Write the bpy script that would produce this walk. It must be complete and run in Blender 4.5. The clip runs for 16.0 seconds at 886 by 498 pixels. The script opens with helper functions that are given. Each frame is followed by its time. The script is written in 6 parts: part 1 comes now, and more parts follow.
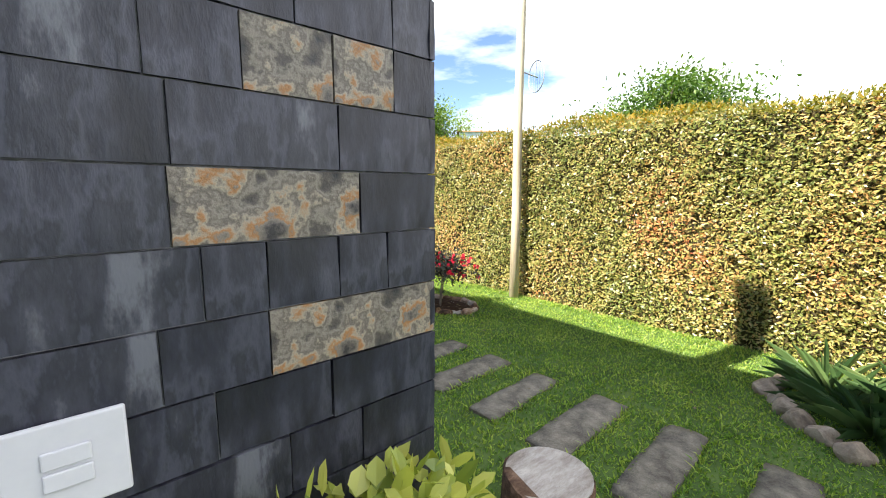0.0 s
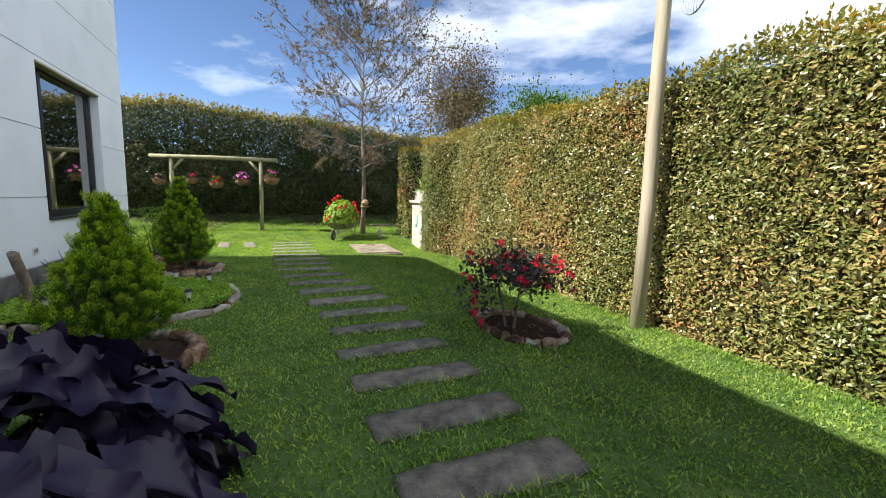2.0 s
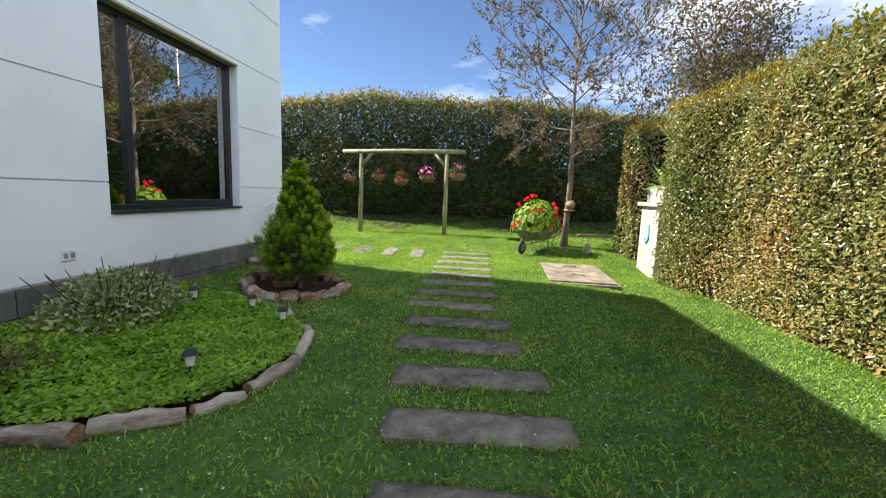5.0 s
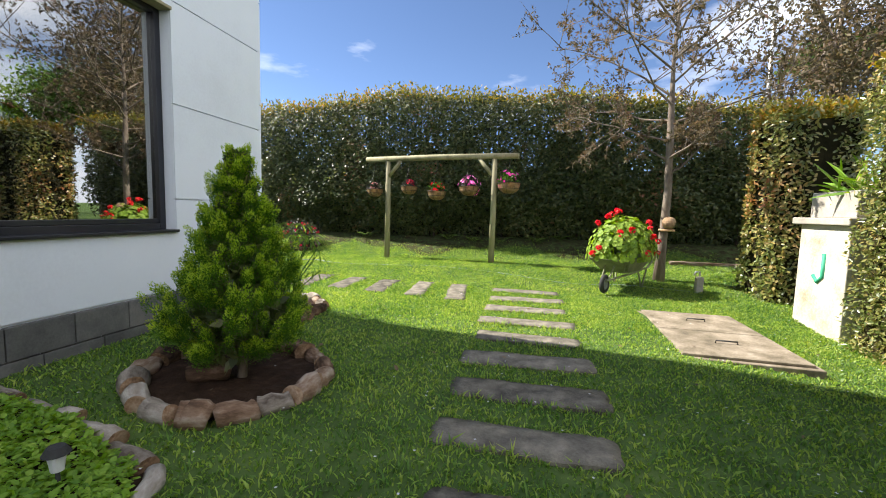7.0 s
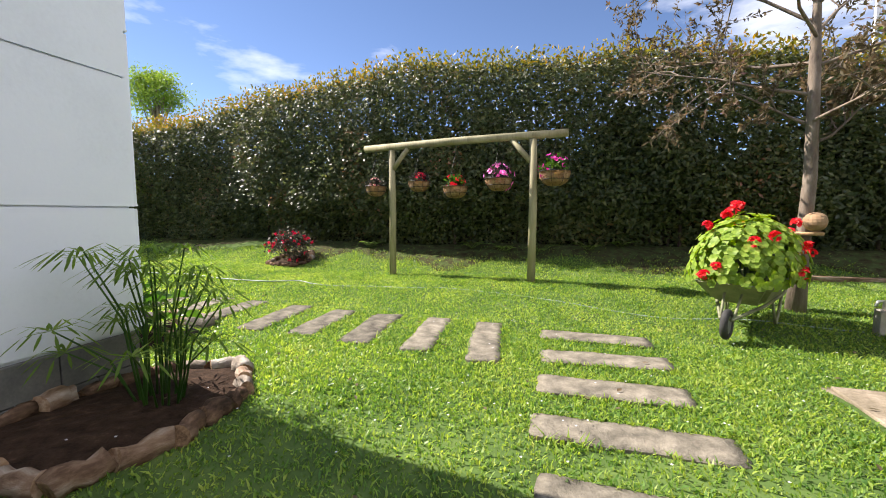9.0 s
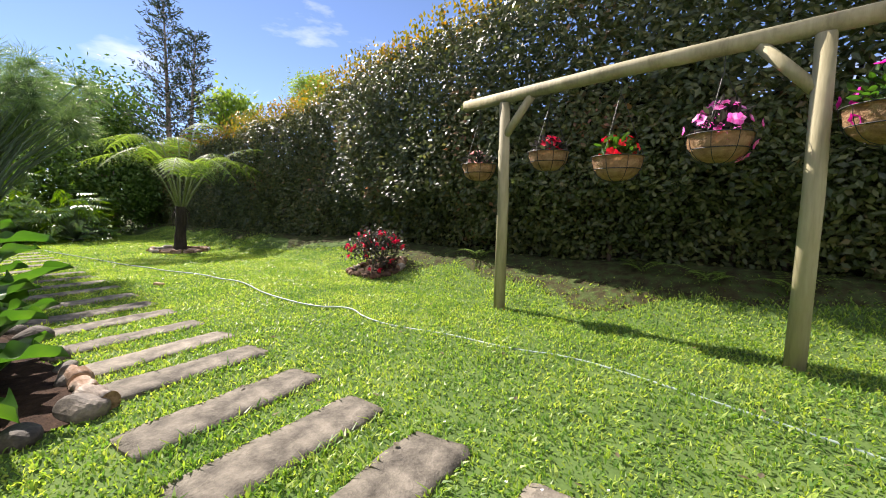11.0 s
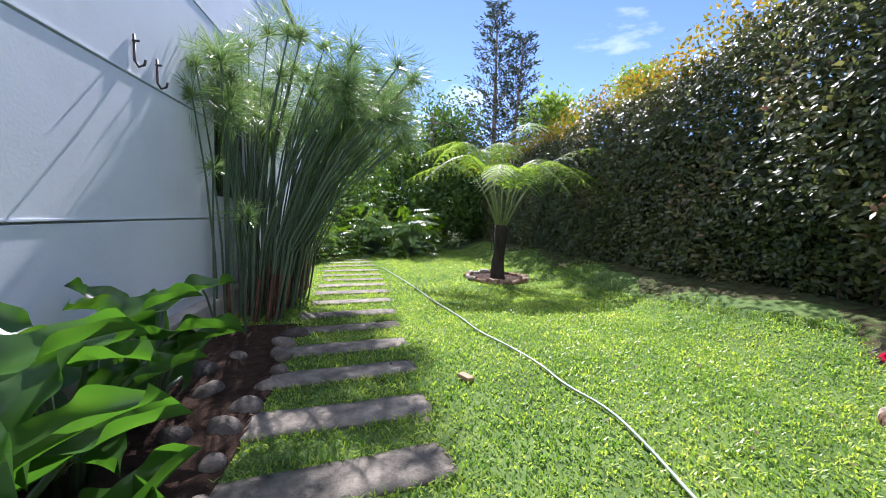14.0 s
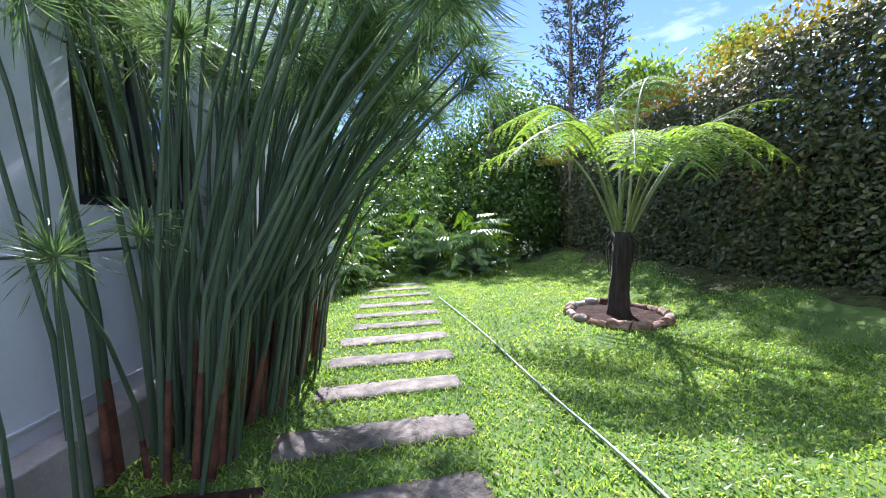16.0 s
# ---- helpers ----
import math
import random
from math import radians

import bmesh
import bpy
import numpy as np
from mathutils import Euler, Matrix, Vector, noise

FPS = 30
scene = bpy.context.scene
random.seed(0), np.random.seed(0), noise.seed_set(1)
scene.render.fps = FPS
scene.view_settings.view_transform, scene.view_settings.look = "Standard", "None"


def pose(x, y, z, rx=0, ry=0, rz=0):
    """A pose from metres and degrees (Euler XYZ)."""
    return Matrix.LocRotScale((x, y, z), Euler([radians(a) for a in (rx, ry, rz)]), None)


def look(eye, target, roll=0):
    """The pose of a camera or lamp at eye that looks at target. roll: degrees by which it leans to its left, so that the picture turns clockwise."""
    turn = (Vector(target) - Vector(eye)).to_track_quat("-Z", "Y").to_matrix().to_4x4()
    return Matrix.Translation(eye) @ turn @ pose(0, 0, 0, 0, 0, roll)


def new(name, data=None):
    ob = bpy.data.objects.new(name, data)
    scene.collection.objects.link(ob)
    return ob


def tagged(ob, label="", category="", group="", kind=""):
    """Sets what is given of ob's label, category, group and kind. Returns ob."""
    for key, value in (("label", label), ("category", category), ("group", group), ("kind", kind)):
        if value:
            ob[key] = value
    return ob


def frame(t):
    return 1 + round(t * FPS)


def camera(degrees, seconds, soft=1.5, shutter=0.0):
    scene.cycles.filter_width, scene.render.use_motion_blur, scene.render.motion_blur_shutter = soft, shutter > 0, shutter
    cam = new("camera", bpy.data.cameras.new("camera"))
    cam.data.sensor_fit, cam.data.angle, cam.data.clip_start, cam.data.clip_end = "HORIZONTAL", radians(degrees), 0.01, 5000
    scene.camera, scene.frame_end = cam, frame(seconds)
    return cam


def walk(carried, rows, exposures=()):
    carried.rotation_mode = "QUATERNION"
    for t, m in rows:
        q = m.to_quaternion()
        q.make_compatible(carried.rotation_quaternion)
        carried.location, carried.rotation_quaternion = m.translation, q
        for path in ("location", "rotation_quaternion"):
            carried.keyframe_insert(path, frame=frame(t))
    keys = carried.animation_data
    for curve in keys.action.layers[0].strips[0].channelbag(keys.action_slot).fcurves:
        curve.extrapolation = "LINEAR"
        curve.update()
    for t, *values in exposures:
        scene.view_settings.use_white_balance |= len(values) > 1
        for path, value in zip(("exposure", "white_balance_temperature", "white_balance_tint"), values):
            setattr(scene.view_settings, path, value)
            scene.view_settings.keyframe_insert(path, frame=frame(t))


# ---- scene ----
cam = camera(93.8, 16.0, soft=1.0)
PATH = [
    (0, (-2.727, -1.544, 1.773), (-1.409, -0.066, 1.492), 0.2),
    (0.5, (-2.32, -1.349, 1.712), (-1.089, 0.204, 1.441), 0.8),
    (1, (-1.818, -1.082, 1.642), (-0.729, 0.575, 1.381), 0.9),
    (1.5, (-1.363, -0.815, 1.557), (-0.423, 0.932, 1.3), 1.3),
    (2, (-0.98, -0.473, 1.369), (-0.202, 1.353, 1.116), 1.4),
    (2.5, (-0.618, -0.109, 1.342), (-0.015, 1.781, 1.086), 1.6),
    (3, (-0.442, 0.295, 1.27), (-0.013, 2.231, 1.012), 1.8),
    (3.5, (-0.281, 0.814, 1.188), (-0.017, 2.779, 0.928), 1.9),
    (4, (-0.089, 1.414, 1.244), (0.022, 3.393, 0.974), 1.9),
    (4.5, (-0.077, 2.054, 1.231), (-0.127, 4.035, 0.96), 1.9),
    (4.7, (-0.043, 2.333, 1.24), (-0.158, 4.311, 0.971), 2.0),
    (6.8, (-0.387, 4.876, 1.164), (-0.763, 6.832, 0.986), 1.5),
    (7, (-0.422, 5.124, 1.191), (-0.814, 7.077, 1.012), 1.5),
    (7.5, (-0.475, 5.693, 1.185), (-0.899, 7.639, 1.006), 1.6),
    (8, (-0.578, 6.244, 1.18), (-1.027, 8.185, 1.002), 1.5),
    (8.1, (-0.598, 6.346, 1.194), (-1.041, 8.287, 1.005), 1.6),
    (8.2, (-0.622, 6.429, 1.204), (-1.076, 8.368, 1.019), 1.3),
    (10.3, (-1.162, 9.348, 1.172), (-1.89, 11.2, 0.973), 0.9),
    (10.5, (-1.245, 9.622, 1.16), (-2.078, 11.43, 0.963), 0.9),
    (11, (-1.518, 10.206, 1.168), (-2.661, 11.837, 0.98), 0.9),
    (11.5, (-2.007, 10.661, 1.129), (-3.467, 12.016, 0.948), 0.9),
    (12, (-2.456, 11.018, 1.096), (-4.147, 12.071, 0.922), 1.0),
    (12.5, (-3.091, 11.214, 1.13), (-4.913, 12.021, 0.963), 1.2),
    (13, (-3.72, 11.394, 1.141), (-5.605, 12.044, 0.984), 1.2),
    (13.5, (-4.338, 11.515, 1.241), (-6.244, 12.1, 1.076), 1.3),
    (14, (-5.081, 11.583, 1.331), (-7.002, 12.117, 1.168), 1.2),
    (14.5, (-5.818, 11.727, 1.328), (-7.758, 12.189, 1.165), 1.1),
    (15, (-6.535, 11.726, 1.288), (-8.494, 12.101, 1.136), 0.5),
    (15.5, (-7.305, 11.857, 1.314), (-9.276, 12.165, 1.175), -0.7),
    (16, (-8.023, 11.94, 1.352), (-9.999, 12.217, 1.219), -1.6),
]
EXPOSURES = [(0.0, 2.0, 6600, 12), (0.3, 1.85, 6600, 12), (0.8, 1.35, 6350, 10), (1.5, 1.15, 6200, 10), (4.5, 1.24, 6200, 10), (8.2, 1.3, 6450, 15), (10.5, 1.33, 6500, 20), (13.0, 1.38, 5950, 23), (16.0, 1.83, 5350, 29)]
walk(cam, [(t, look(eye, target, roll)) for t, eye, target, roll in PATH], EXPOSURES)

# ---- light ----
SUN_EL, SUN_AZ = radians(44.2), radians(279.6)      # azimuth clockwise from +y
sun_dir = Vector((math.sin(SUN_AZ) * math.cos(SUN_EL), math.cos(SUN_AZ) * math.cos(SUN_EL), math.sin(SUN_EL)))
world = bpy.data.worlds.new("sky")
scene.world = world
world.use_nodes = True
wn, wl = world.node_tree.nodes, world.node_tree.links
wn.clear()
sky = wn.new("ShaderNodeTexSky")
sky.sky_type, sky.sun_disc = "NISHITA", False
sky.sun_elevation, sky.sun_rotation = SUN_EL, SUN_AZ
sky.altitude, sky.air_density, sky.dust_density, sky.ozone_density = 2500, 0.9, 0.15, 2.5
w_tc, w_map, w_noise, w_ramp = (wn.new("ShaderNodeTexCoord"), wn.new("ShaderNodeMapping"), wn.new("ShaderNodeTexNoise"), wn.new("ShaderNodeValToRGB"))
w_map.inputs["Scale"].default_value = (1.6, 1.6, 5.0)
w_noise.inputs["Scale"].default_value, w_noise.inputs["Detail"].default_value, w_noise.inputs["Roughness"].default_value = 1.5, 7, 0.55
w_ramp.color_ramp.elements[0].position, w_ramp.color_ramp.elements[1].position = 0.47, 0.68
w_dot, w_lay, w_mul, w_mix, w_bg, w_out = (wn.new("ShaderNodeVectorMath"), wn.new("ShaderNodeMapRange"), wn.new("ShaderNodeMath"), wn.new("ShaderNodeMix"), wn.new("ShaderNodeBackground"), wn.new("ShaderNodeOutputWorld"))
w_dot.operation = "DOT_PRODUCT"
w_dot.inputs[1].default_value = (0.85, -0.35, 0.25)
w_lay.inputs["From Min"].default_value, w_lay.inputs["From Max"].default_value = -0.2, 0.75
w_lay.inputs["To Min"].default_value, w_lay.inputs["To Max"].default_value = -0.12, 0.24
w_mul.operation = "ADD"
w_mix.data_type = "RGBA"
w_mix.inputs["B"].default_value = (8.0, 8.3, 8.8, 1)
wl.new(w_tc.outputs["Generated"], w_map.inputs["Vector"])
wl.new(w_map.outputs["Vector"], w_noise.inputs["Vector"])
wl.new(w_tc.outputs["Generated"], w_dot.inputs[0])
wl.new(w_dot.outputs["Value"], w_lay.inputs["Value"])
wl.new(w_noise.outputs["Fac"], w_mul.inputs[0])
wl.new(w_lay.outputs["Result"], w_mul.inputs[1])
wl.new(w_mul.outputs["Value"], w_ramp.inputs["Fac"])
wl.new(w_ramp.outputs["Color"], w_mix.inputs["Factor"])
wl.new(sky.outputs["Color"], w_mix.inputs["A"])
wl.new(w_mix.outputs["Result"], w_bg.inputs["Color"])
w_bg.inputs["Strength"].default_value = 0.08
wl.new(w_bg.outputs["Background"], w_out.inputs["Surface"])
sun = new("sun", bpy.data.lights.new("sun", "SUN"))
sun.data.energy, sun.data.angle, sun.data.color = 5.0, radians(0.55), (1.0, 0.935, 0.80)
sun.matrix_world = look(Vector((0, 0, 20)) + sun_dir * 10, (0, 0, 20))


# ---- materials ----
def ramp_of(nodes, stops):
    r = nodes.new("ShaderNodeValToRGB")
    while len(r.color_ramp.elements) < len(stops):
        r.color_ramp.elements.new(0.5)
    for e, (p, c) in zip(r.color_ramp.elements, stops):
        e.position, e.color = p, (*c, 1)
    return r


def surface(name, stops, scale=6.0, rough=0.8, bump=0.3, fine=60.0, detail=6, metal=0.0, spec=0.5, stretch=(1, 1, 1), per_object=0.0):
    """A solid surface: coarse noise through a colour ramp, fine noise for grain and relief."""
    m = bpy.data.materials.new(name)
    m.use_nodes = True
    n, l = m.node_tree.nodes, m.node_tree.links
    b = n["Principled BSDF"]
    tc, mp = n.new("ShaderNodeTexCoord"), n.new("ShaderNodeMapping")
    mp.inputs["Scale"].default_value = stretch
    l.new(tc.outputs["Object"], mp.inputs["Vector"])
    big, small = n.new("ShaderNodeTexNoise"), n.new("ShaderNodeTexNoise")
    for t, s, d in ((big, scale, detail), (small, fine, 4)):
        t.inputs["Scale"].default_value, t.inputs["Detail"].default_value, t.inputs["Roughness"].default_value = s, d, 0.6
        l.new(mp.outputs["Vector"], t.inputs["Vector"])
    mixf = n.new("ShaderNodeMath")
    mixf.operation = "MULTIPLY_ADD"
    mixf.inputs[1].default_value = 0.3
    l.new(small.outputs["Fac"], mixf.inputs[0])
    sub = n.new("ShaderNodeMath")
    sub.operation = "SUBTRACT"
    sub.inputs[1].default_value = 0.15
    l.new(big.outputs["Fac"], sub.inputs[0])
    l.new(sub.outputs["Value"], mixf.inputs[2])
    fac = mixf.outputs["Value"]
    if per_object:
        oi, ma = n.new("ShaderNodeObjectInfo"), n.new("ShaderNodeMath")
        ma.operation = "MULTIPLY_ADD"
        ma.inputs[1].default_value = per_object
        l.new(oi.outputs["Random"], ma.inputs[0])
        l.new(fac, ma.inputs[2])
        sb = n.new("ShaderNodeMath")
        sb.operation = "SUBTRACT"
        sb.inputs[1].default_value = per_object / 2
        l.new(ma.outputs["Value"], sb.inputs[0])
        fac = sb.outputs["Value"]
    r = ramp_of(n, stops)
    l.new(fac, r.inputs["Fac"])
    l.new(r.outputs["Color"], b.inputs["Base Color"])
    b.inputs["Roughness"].default_value, b.inputs["Metallic"].default_value = rough, metal
    b.inputs["Specular IOR Level"].default_value = spec
    if bump:
        bp = n.new("ShaderNodeBump")
        bp.inputs["Strength"].default_value, bp.inputs["Distance"].default_value = bump, 0.02
        l.new(mixf.outputs["Value"], bp.inputs["Height"])
        l.new(bp.outputs["Normal"], b.inputs["Normal"])
    return m


def foliage(name, stops, rough=0.45, through_light=0.35, spec=0.4, patch=0.35, patch_scale=0.8):
    """Leaves: each leaf its own colour, with patches of the plant lighter or browner, and light passing through."""
    m = bpy.data.materials.new(name)
    m.use_nodes = True
    n, l = m.node_tree.nodes, m.node_tree.links
    b, out = n["Principled BSDF"], n["Material Output"]
    geo, tc, ns = n.new("ShaderNodeNewGeometry"), n.new("ShaderNodeTexCoord"), n.new("ShaderNodeTexNoise")
    ns.inputs["Scale"].default_value, ns.inputs["Detail"].default_value = patch_scale, 4
    l.new(tc.outputs["Object"], ns.inputs["Vector"])
    a = n.new("ShaderNodeMix")
    a.data_type = "FLOAT"
    a.inputs["Factor"].default_value = patch
    l.new(geo.outputs["Random Per Island"], a.inputs["A"])
    st = n.new("ShaderNodeMapRange")
    st.inputs["From Min"].default_value, st.inputs["From Max"].default_value = 0.3, 0.7
    l.new(ns.outputs["Fac"], st.inputs["Value"])
    l.new(st.outputs["Result"], a.inputs["B"])
    r = ramp_of(n, stops)
    l.new(a.outputs["Result"], r.inputs["Fac"])
    l.new(r.outputs["Color"], b.inputs["Base Color"])
    b.inputs["Roughness"].default_value, b.inputs["Specular IOR Level"].default_value = rough, spec
    tr, mx, hs = n.new("ShaderNodeBsdfTranslucent"), n.new("ShaderNodeMixShader"), n.new("ShaderNodeHueSaturation")
    hs.inputs["Saturation"].default_value, hs.inputs["Value"].default_value, hs.inputs["Hue"].default_value = 1.15, 1.7, 0.49
    l.new(r.outputs["Color"], hs.inputs["Color"])
    l.new(hs.outputs["Color"], tr.inputs["Color"])
    mx.inputs["Fac"].default_value = through_light
    l.new(b.outputs["BSDF"], mx.inputs[1])
    l.new(tr.outputs["BSDF"], mx.inputs[2])
    l.new(mx.outputs["Shader"], out.inputs["Surface"])
    return m


M = {}
M["lawn"] = surface("lawn_soil", [(0.25, (0.04, 0.065, 0.02)), (0.5, (0.075, 0.125, 0.032)), (0.75, (0.13, 0.18, 0.05))], 2.2, 0.9, 0.6, 45, 8, spec=0.1)
M["grass"] = foliage("grass", [(0.0, (0.045, 0.12, 0.027)), (0.35, (0.13, 0.24, 0.047)), (0.7, (0.285, 0.39, 0.074)), (0.95, (0.42, 0.475, 0.115)), (1.0, (0.52, 0.48, 0.20))], 0.42, 0.48, 0.4, 0.3, 1.3)
M["soil"] = surface("dark_soil", [(0.3, (0.02, 0.012, 0.008)), (0.6, (0.05, 0.03, 0.02)), (0.8, (0.11, 0.065, 0.04))], 14, 0.95, 1.0, 90, spec=0.1)
M["slab"] = surface("stone_slab", [(0.25, (0.05, 0.044, 0.035)), (0.40, (0.105, 0.094, 0.074)), (0.55, (0.17, 0.152, 0.12)), (0.70, (0.25, 0.222, 0.175)), (0.85, (0.35, 0.32, 0.265))], 8, 0.88, 1.0, 75, 10, spec=0.3, per_object=0.16)
M["paint"] = surface("white_wall_paint", [(0.2, (0.63, 0.67, 0.73)), (0.5, (0.72, 0.765, 0.83)), (0.9, (0.76, 0.80, 0.86))], 1.1, 0.75, 0.12, 40, 6, spec=0.25)
M["block"] = surface("grey_concrete_block", [(0.2, (0.06, 0.06, 0.06)), (0.5, (0.12, 0.12, 0.115)), (0.8, (0.2, 0.19, 0.175))], 4, 0.9, 0.5, 60, per_object=0.2)
M["concrete"] = surface("pale_concrete", [(0.2, (0.22, 0.20, 0.17)), (0.5, (0.38, 0.35, 0.30)), (0.8, (0.55, 0.52, 0.46))], 3, 0.9, 0.4, 50, 8)
M["cover_slab"] = surface("brown_concrete", [(0.28, (0.09, 0.072, 0.048)), (0.42, (0.17, 0.14, 0.095)), (0.55, (0.25, 0.205, 0.148)), (0.72, (0.36, 0.31, 0.24))], 5, 0.9, 0.6, 45, 10)
M["alu"] = surface("black_aluminium", [(0.3, (0.010, 0.011, 0.016)), (0.7, (0.02, 0.021, 0.028))], 6, 0.35, 0.05, 80)
M["slate"] = surface("black_slate", [(0.34, (0.007, 0.007, 0.012)), (0.44, (0.016, 0.0165, 0.027)), (0.51, (0.028, 0.029, 0.045)), (0.56, (0.055, 0.057, 0.08)), (0.60, (0.022, 0.023, 0.035)), (0.66, (0.04, 0.041, 0.058)), (0.72, (0.13, 0.135, 0.16))], 9, 0.42, 0.45, 30, 12, spec=0.5, stretch=(1, 1, 0.35), per_object=0.16)
M["rust_slate"] = surface("rusty_slate", [(0.32, (0.03, 0.03, 0.035)), (0.42, (0.09, 0.078, 0.066)), (0.47, (0.24, 0.215, 0.175)), (0.51, (0.12, 0.10, 0.085)), (0.55, (0.33, 0.29, 0.22)), (0.60, (0.33, 0.15, 0.045)), (0.64, (0.20, 0.175, 0.145)), (0.72, (0.03, 0.027, 0.03))], 15, 0.5, 0.6, 34, 11, stretch=(0.8, 1, 0.8), per_object=0.12)
M["grout"] = surface("pale_grout", [(0.3, (0.10, 0.10, 0.11)), (0.7, (0.30, 0.30, 0.32))], 12, 0.9, 0.4, 60)
M["plastic"] = surface("white_plastic", [(0.3, (0.6, 0.6, 0.64)), (0.7, (0.68, 0.68, 0.71))], 4, 0.35, 0.02, 60)
M["log"] = surface("weathered_log", [(0.25, (0.03, 0.02, 0.014)), (0.45, (0.12, 0.072, 0.046)), (0.6, (0.23, 0.15, 0.10)), (0.8, (0.40, 0.33, 0.27))], 11, 0.9, 1.0, 55, 8, spec=0.15, stretch=(0.35, 1, 1), per_object=0.35)
M["logpale"] = surface("bleached_driftwood", [(0.25, (0.09, 0.07, 0.055)), (0.5, (0.29, 0.25, 0.21)), (0.8, (0.52, 0.48, 0.43))], 12, 0.9, 1.0, 60, 8, spec=0.15, stretch=(0.35, 1, 1), per_object=0.3)
M["pole"] = surface("treated_pine", [(0.25, (0.17, 0.15, 0.08)), (0.5, (0.30, 0.27, 0.15)), (0.8, (0.42, 0.38, 0.24))], 5, 0.75, 0.3, 40, stretch=(1, 1, 0.12))
M["polegrey"] = surface("grey_wood_pole", [(0.25, (0.22, 0.18, 0.12)), (0.5, (0.40, 0.34, 0.24)), (0.8, (0.52, 0.47, 0.37))], 7, 0.8, 0.5, 45, stretch=(1, 1, 0.08))
M["bark"] = surface("grey_bark", [(0.25, (0.07, 0.05, 0.04)), (0.5, (0.19, 0.15, 0.115)), (0.8, (0.32, 0.27, 0.22))], 8, 0.9, 0.9, 50, stretch=(1, 1, 0.3))
M["darkbark"] = surface("fibrous_dark_trunk", [(0.25, (0.010, 0.008, 0.006)), (0.5, (0.03, 0.023, 0.017)), (0.8, (0.07, 0.055, 0.042))], 16, 0.95, 1.0, 70, stretch=(1, 1, 0.2))
M["coir"] = surface("coir_fibre", [(0.25, (0.25, 0.14, 0.07)), (0.5, (0.50, 0.31, 0.16)), (0.8, (0.65, 0.46, 0.27))], 14, 0.95, 1.0, 80)
M["wire"] = surface("dark_wire", [(0.3, (0.03, 0.03, 0.03)), (0.7, (0.08, 0.075, 0.07))], 9, 0.5, 0.1, 60, metal=0.6)
M["galv"] = surface("galvanised_steel", [(0.3, (0.35, 0.36, 0.37)), (0.7, (0.52, 0.53, 0.54))], 6, 0.4, 0.1, 60, metal=0.8)
M["barrow"] = surface("olive_barrow_steel", [(0.25, (0.10, 0.11, 0.06)), (0.5, (0.20, 0.21, 0.12)), (0.8, (0.30, 0.29, 0.18))], 7, 0.6, 0.2, 50)
M["rubber"] = surface("black_rubber", [(0.3, (0.015, 0.015, 0.015)), (0.7, (0.04, 0.04, 0.04))], 9, 0.8, 0.2, 60)
M["hose"] = surface("pale_hose", [(0.3, (0.17, 0.24, 0.21)), (0.7, (0.33, 0.40, 0.36))], 4, 0.45, 0.05, 60)
M["rock"] = surface("grey_river_stone", [(0.25, (0.035, 0.03, 0.026)), (0.5, (0.10, 0.085, 0.068)), (0.8, (0.26, 0.22, 0.17))], 6, 0.8, 0.5, 50, per_object=0.35)
M["terracotta"] = surface("terracotta", [(0.25, (0.25, 0.15, 0.08)), (0.7, (0.42, 0.28, 0.16))], 7, 0.85, 0.3, 60)
M["cut_end"] = surface("sawn_log_end", [(0.25, (0.10, 0.06, 0.035)), (0.5, (0.27, 0.17, 0.10)), (0.8, (0.45, 0.33, 0.23))], 18, 0.9, 0.6, 70, 8, spec=0.15, per_object=0.3)
M["tanrock"] = surface("tan_field_stone", [(0.25, (0.13, 0.095, 0.065)), (0.5, (0.27, 0.21, 0.15)), (0.8, (0.45, 0.38, 0.29))], 9, 0.85, 0.6, 50, per_object=0.3)
M["strap"] = foliage("strap_leaf", [(0.0, (0.025, 0.06, 0.02)), (0.6, (0.055, 0.105, 0.035)), (1.0, (0.12, 0.17, 0.06))], 0.35, 0.25, 0.5, 0.3, 3)
M["green_paint"] = surface("green_paint", [(0.3, (0.02, 0.28, 0.16)), (0.7, (0.05, 0.38, 0.22))], 8, 0.6, 0.1, 60)
M["curtain"] = surface("grey_curtain", [(0.3, (0.16, 0.165, 0.165)), (0.7, (0.27, 0.28, 0.275))], 5, 0.9, 0.1, 60)
M["roof"] = surface("grey_roof", [(0.3, (0.2, 0.19, 0.18)), (0.7, (0.34, 0.33, 0.31))], 3, 0.85, 0.2, 40)
M["redroof"] = surface("clay_roof", [(0.3, (0.28, 0.12, 0.06)), (0.7, (0.42, 0.20, 0.11))], 5, 0.85, 0.3, 40)
# Sunlit hedges get the lighter leaf colour; the shaded far hedge a darker one.
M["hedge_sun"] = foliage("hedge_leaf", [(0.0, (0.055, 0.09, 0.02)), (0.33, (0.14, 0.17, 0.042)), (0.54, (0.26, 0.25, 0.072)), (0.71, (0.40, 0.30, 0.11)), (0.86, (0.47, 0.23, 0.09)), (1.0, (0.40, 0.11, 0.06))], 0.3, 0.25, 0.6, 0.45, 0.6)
M["hedge_shaded"] = foliage("hedge_leaf_shaded", [(0.0, (0.032, 0.05, 0.02)), (0.5, (0.085, 0.11, 0.038)), (0.84, (0.16, 0.165, 0.06)), (1.0, (0.32, 0.14, 0.085))], 0.38, 0.35, 0.4, 0.3, 0.7)
M["hedge_top"] = foliage("hedge_top_leaf", [(0.0, (0.08, 0.10, 0.02)), (0.5, (0.18, 0.17, 0.03)), (0.8, (0.32, 0.22, 0.04)), (1.0, (0.33, 0.12, 0.04))], 0.4, 0.4, 0.4, 0.3)
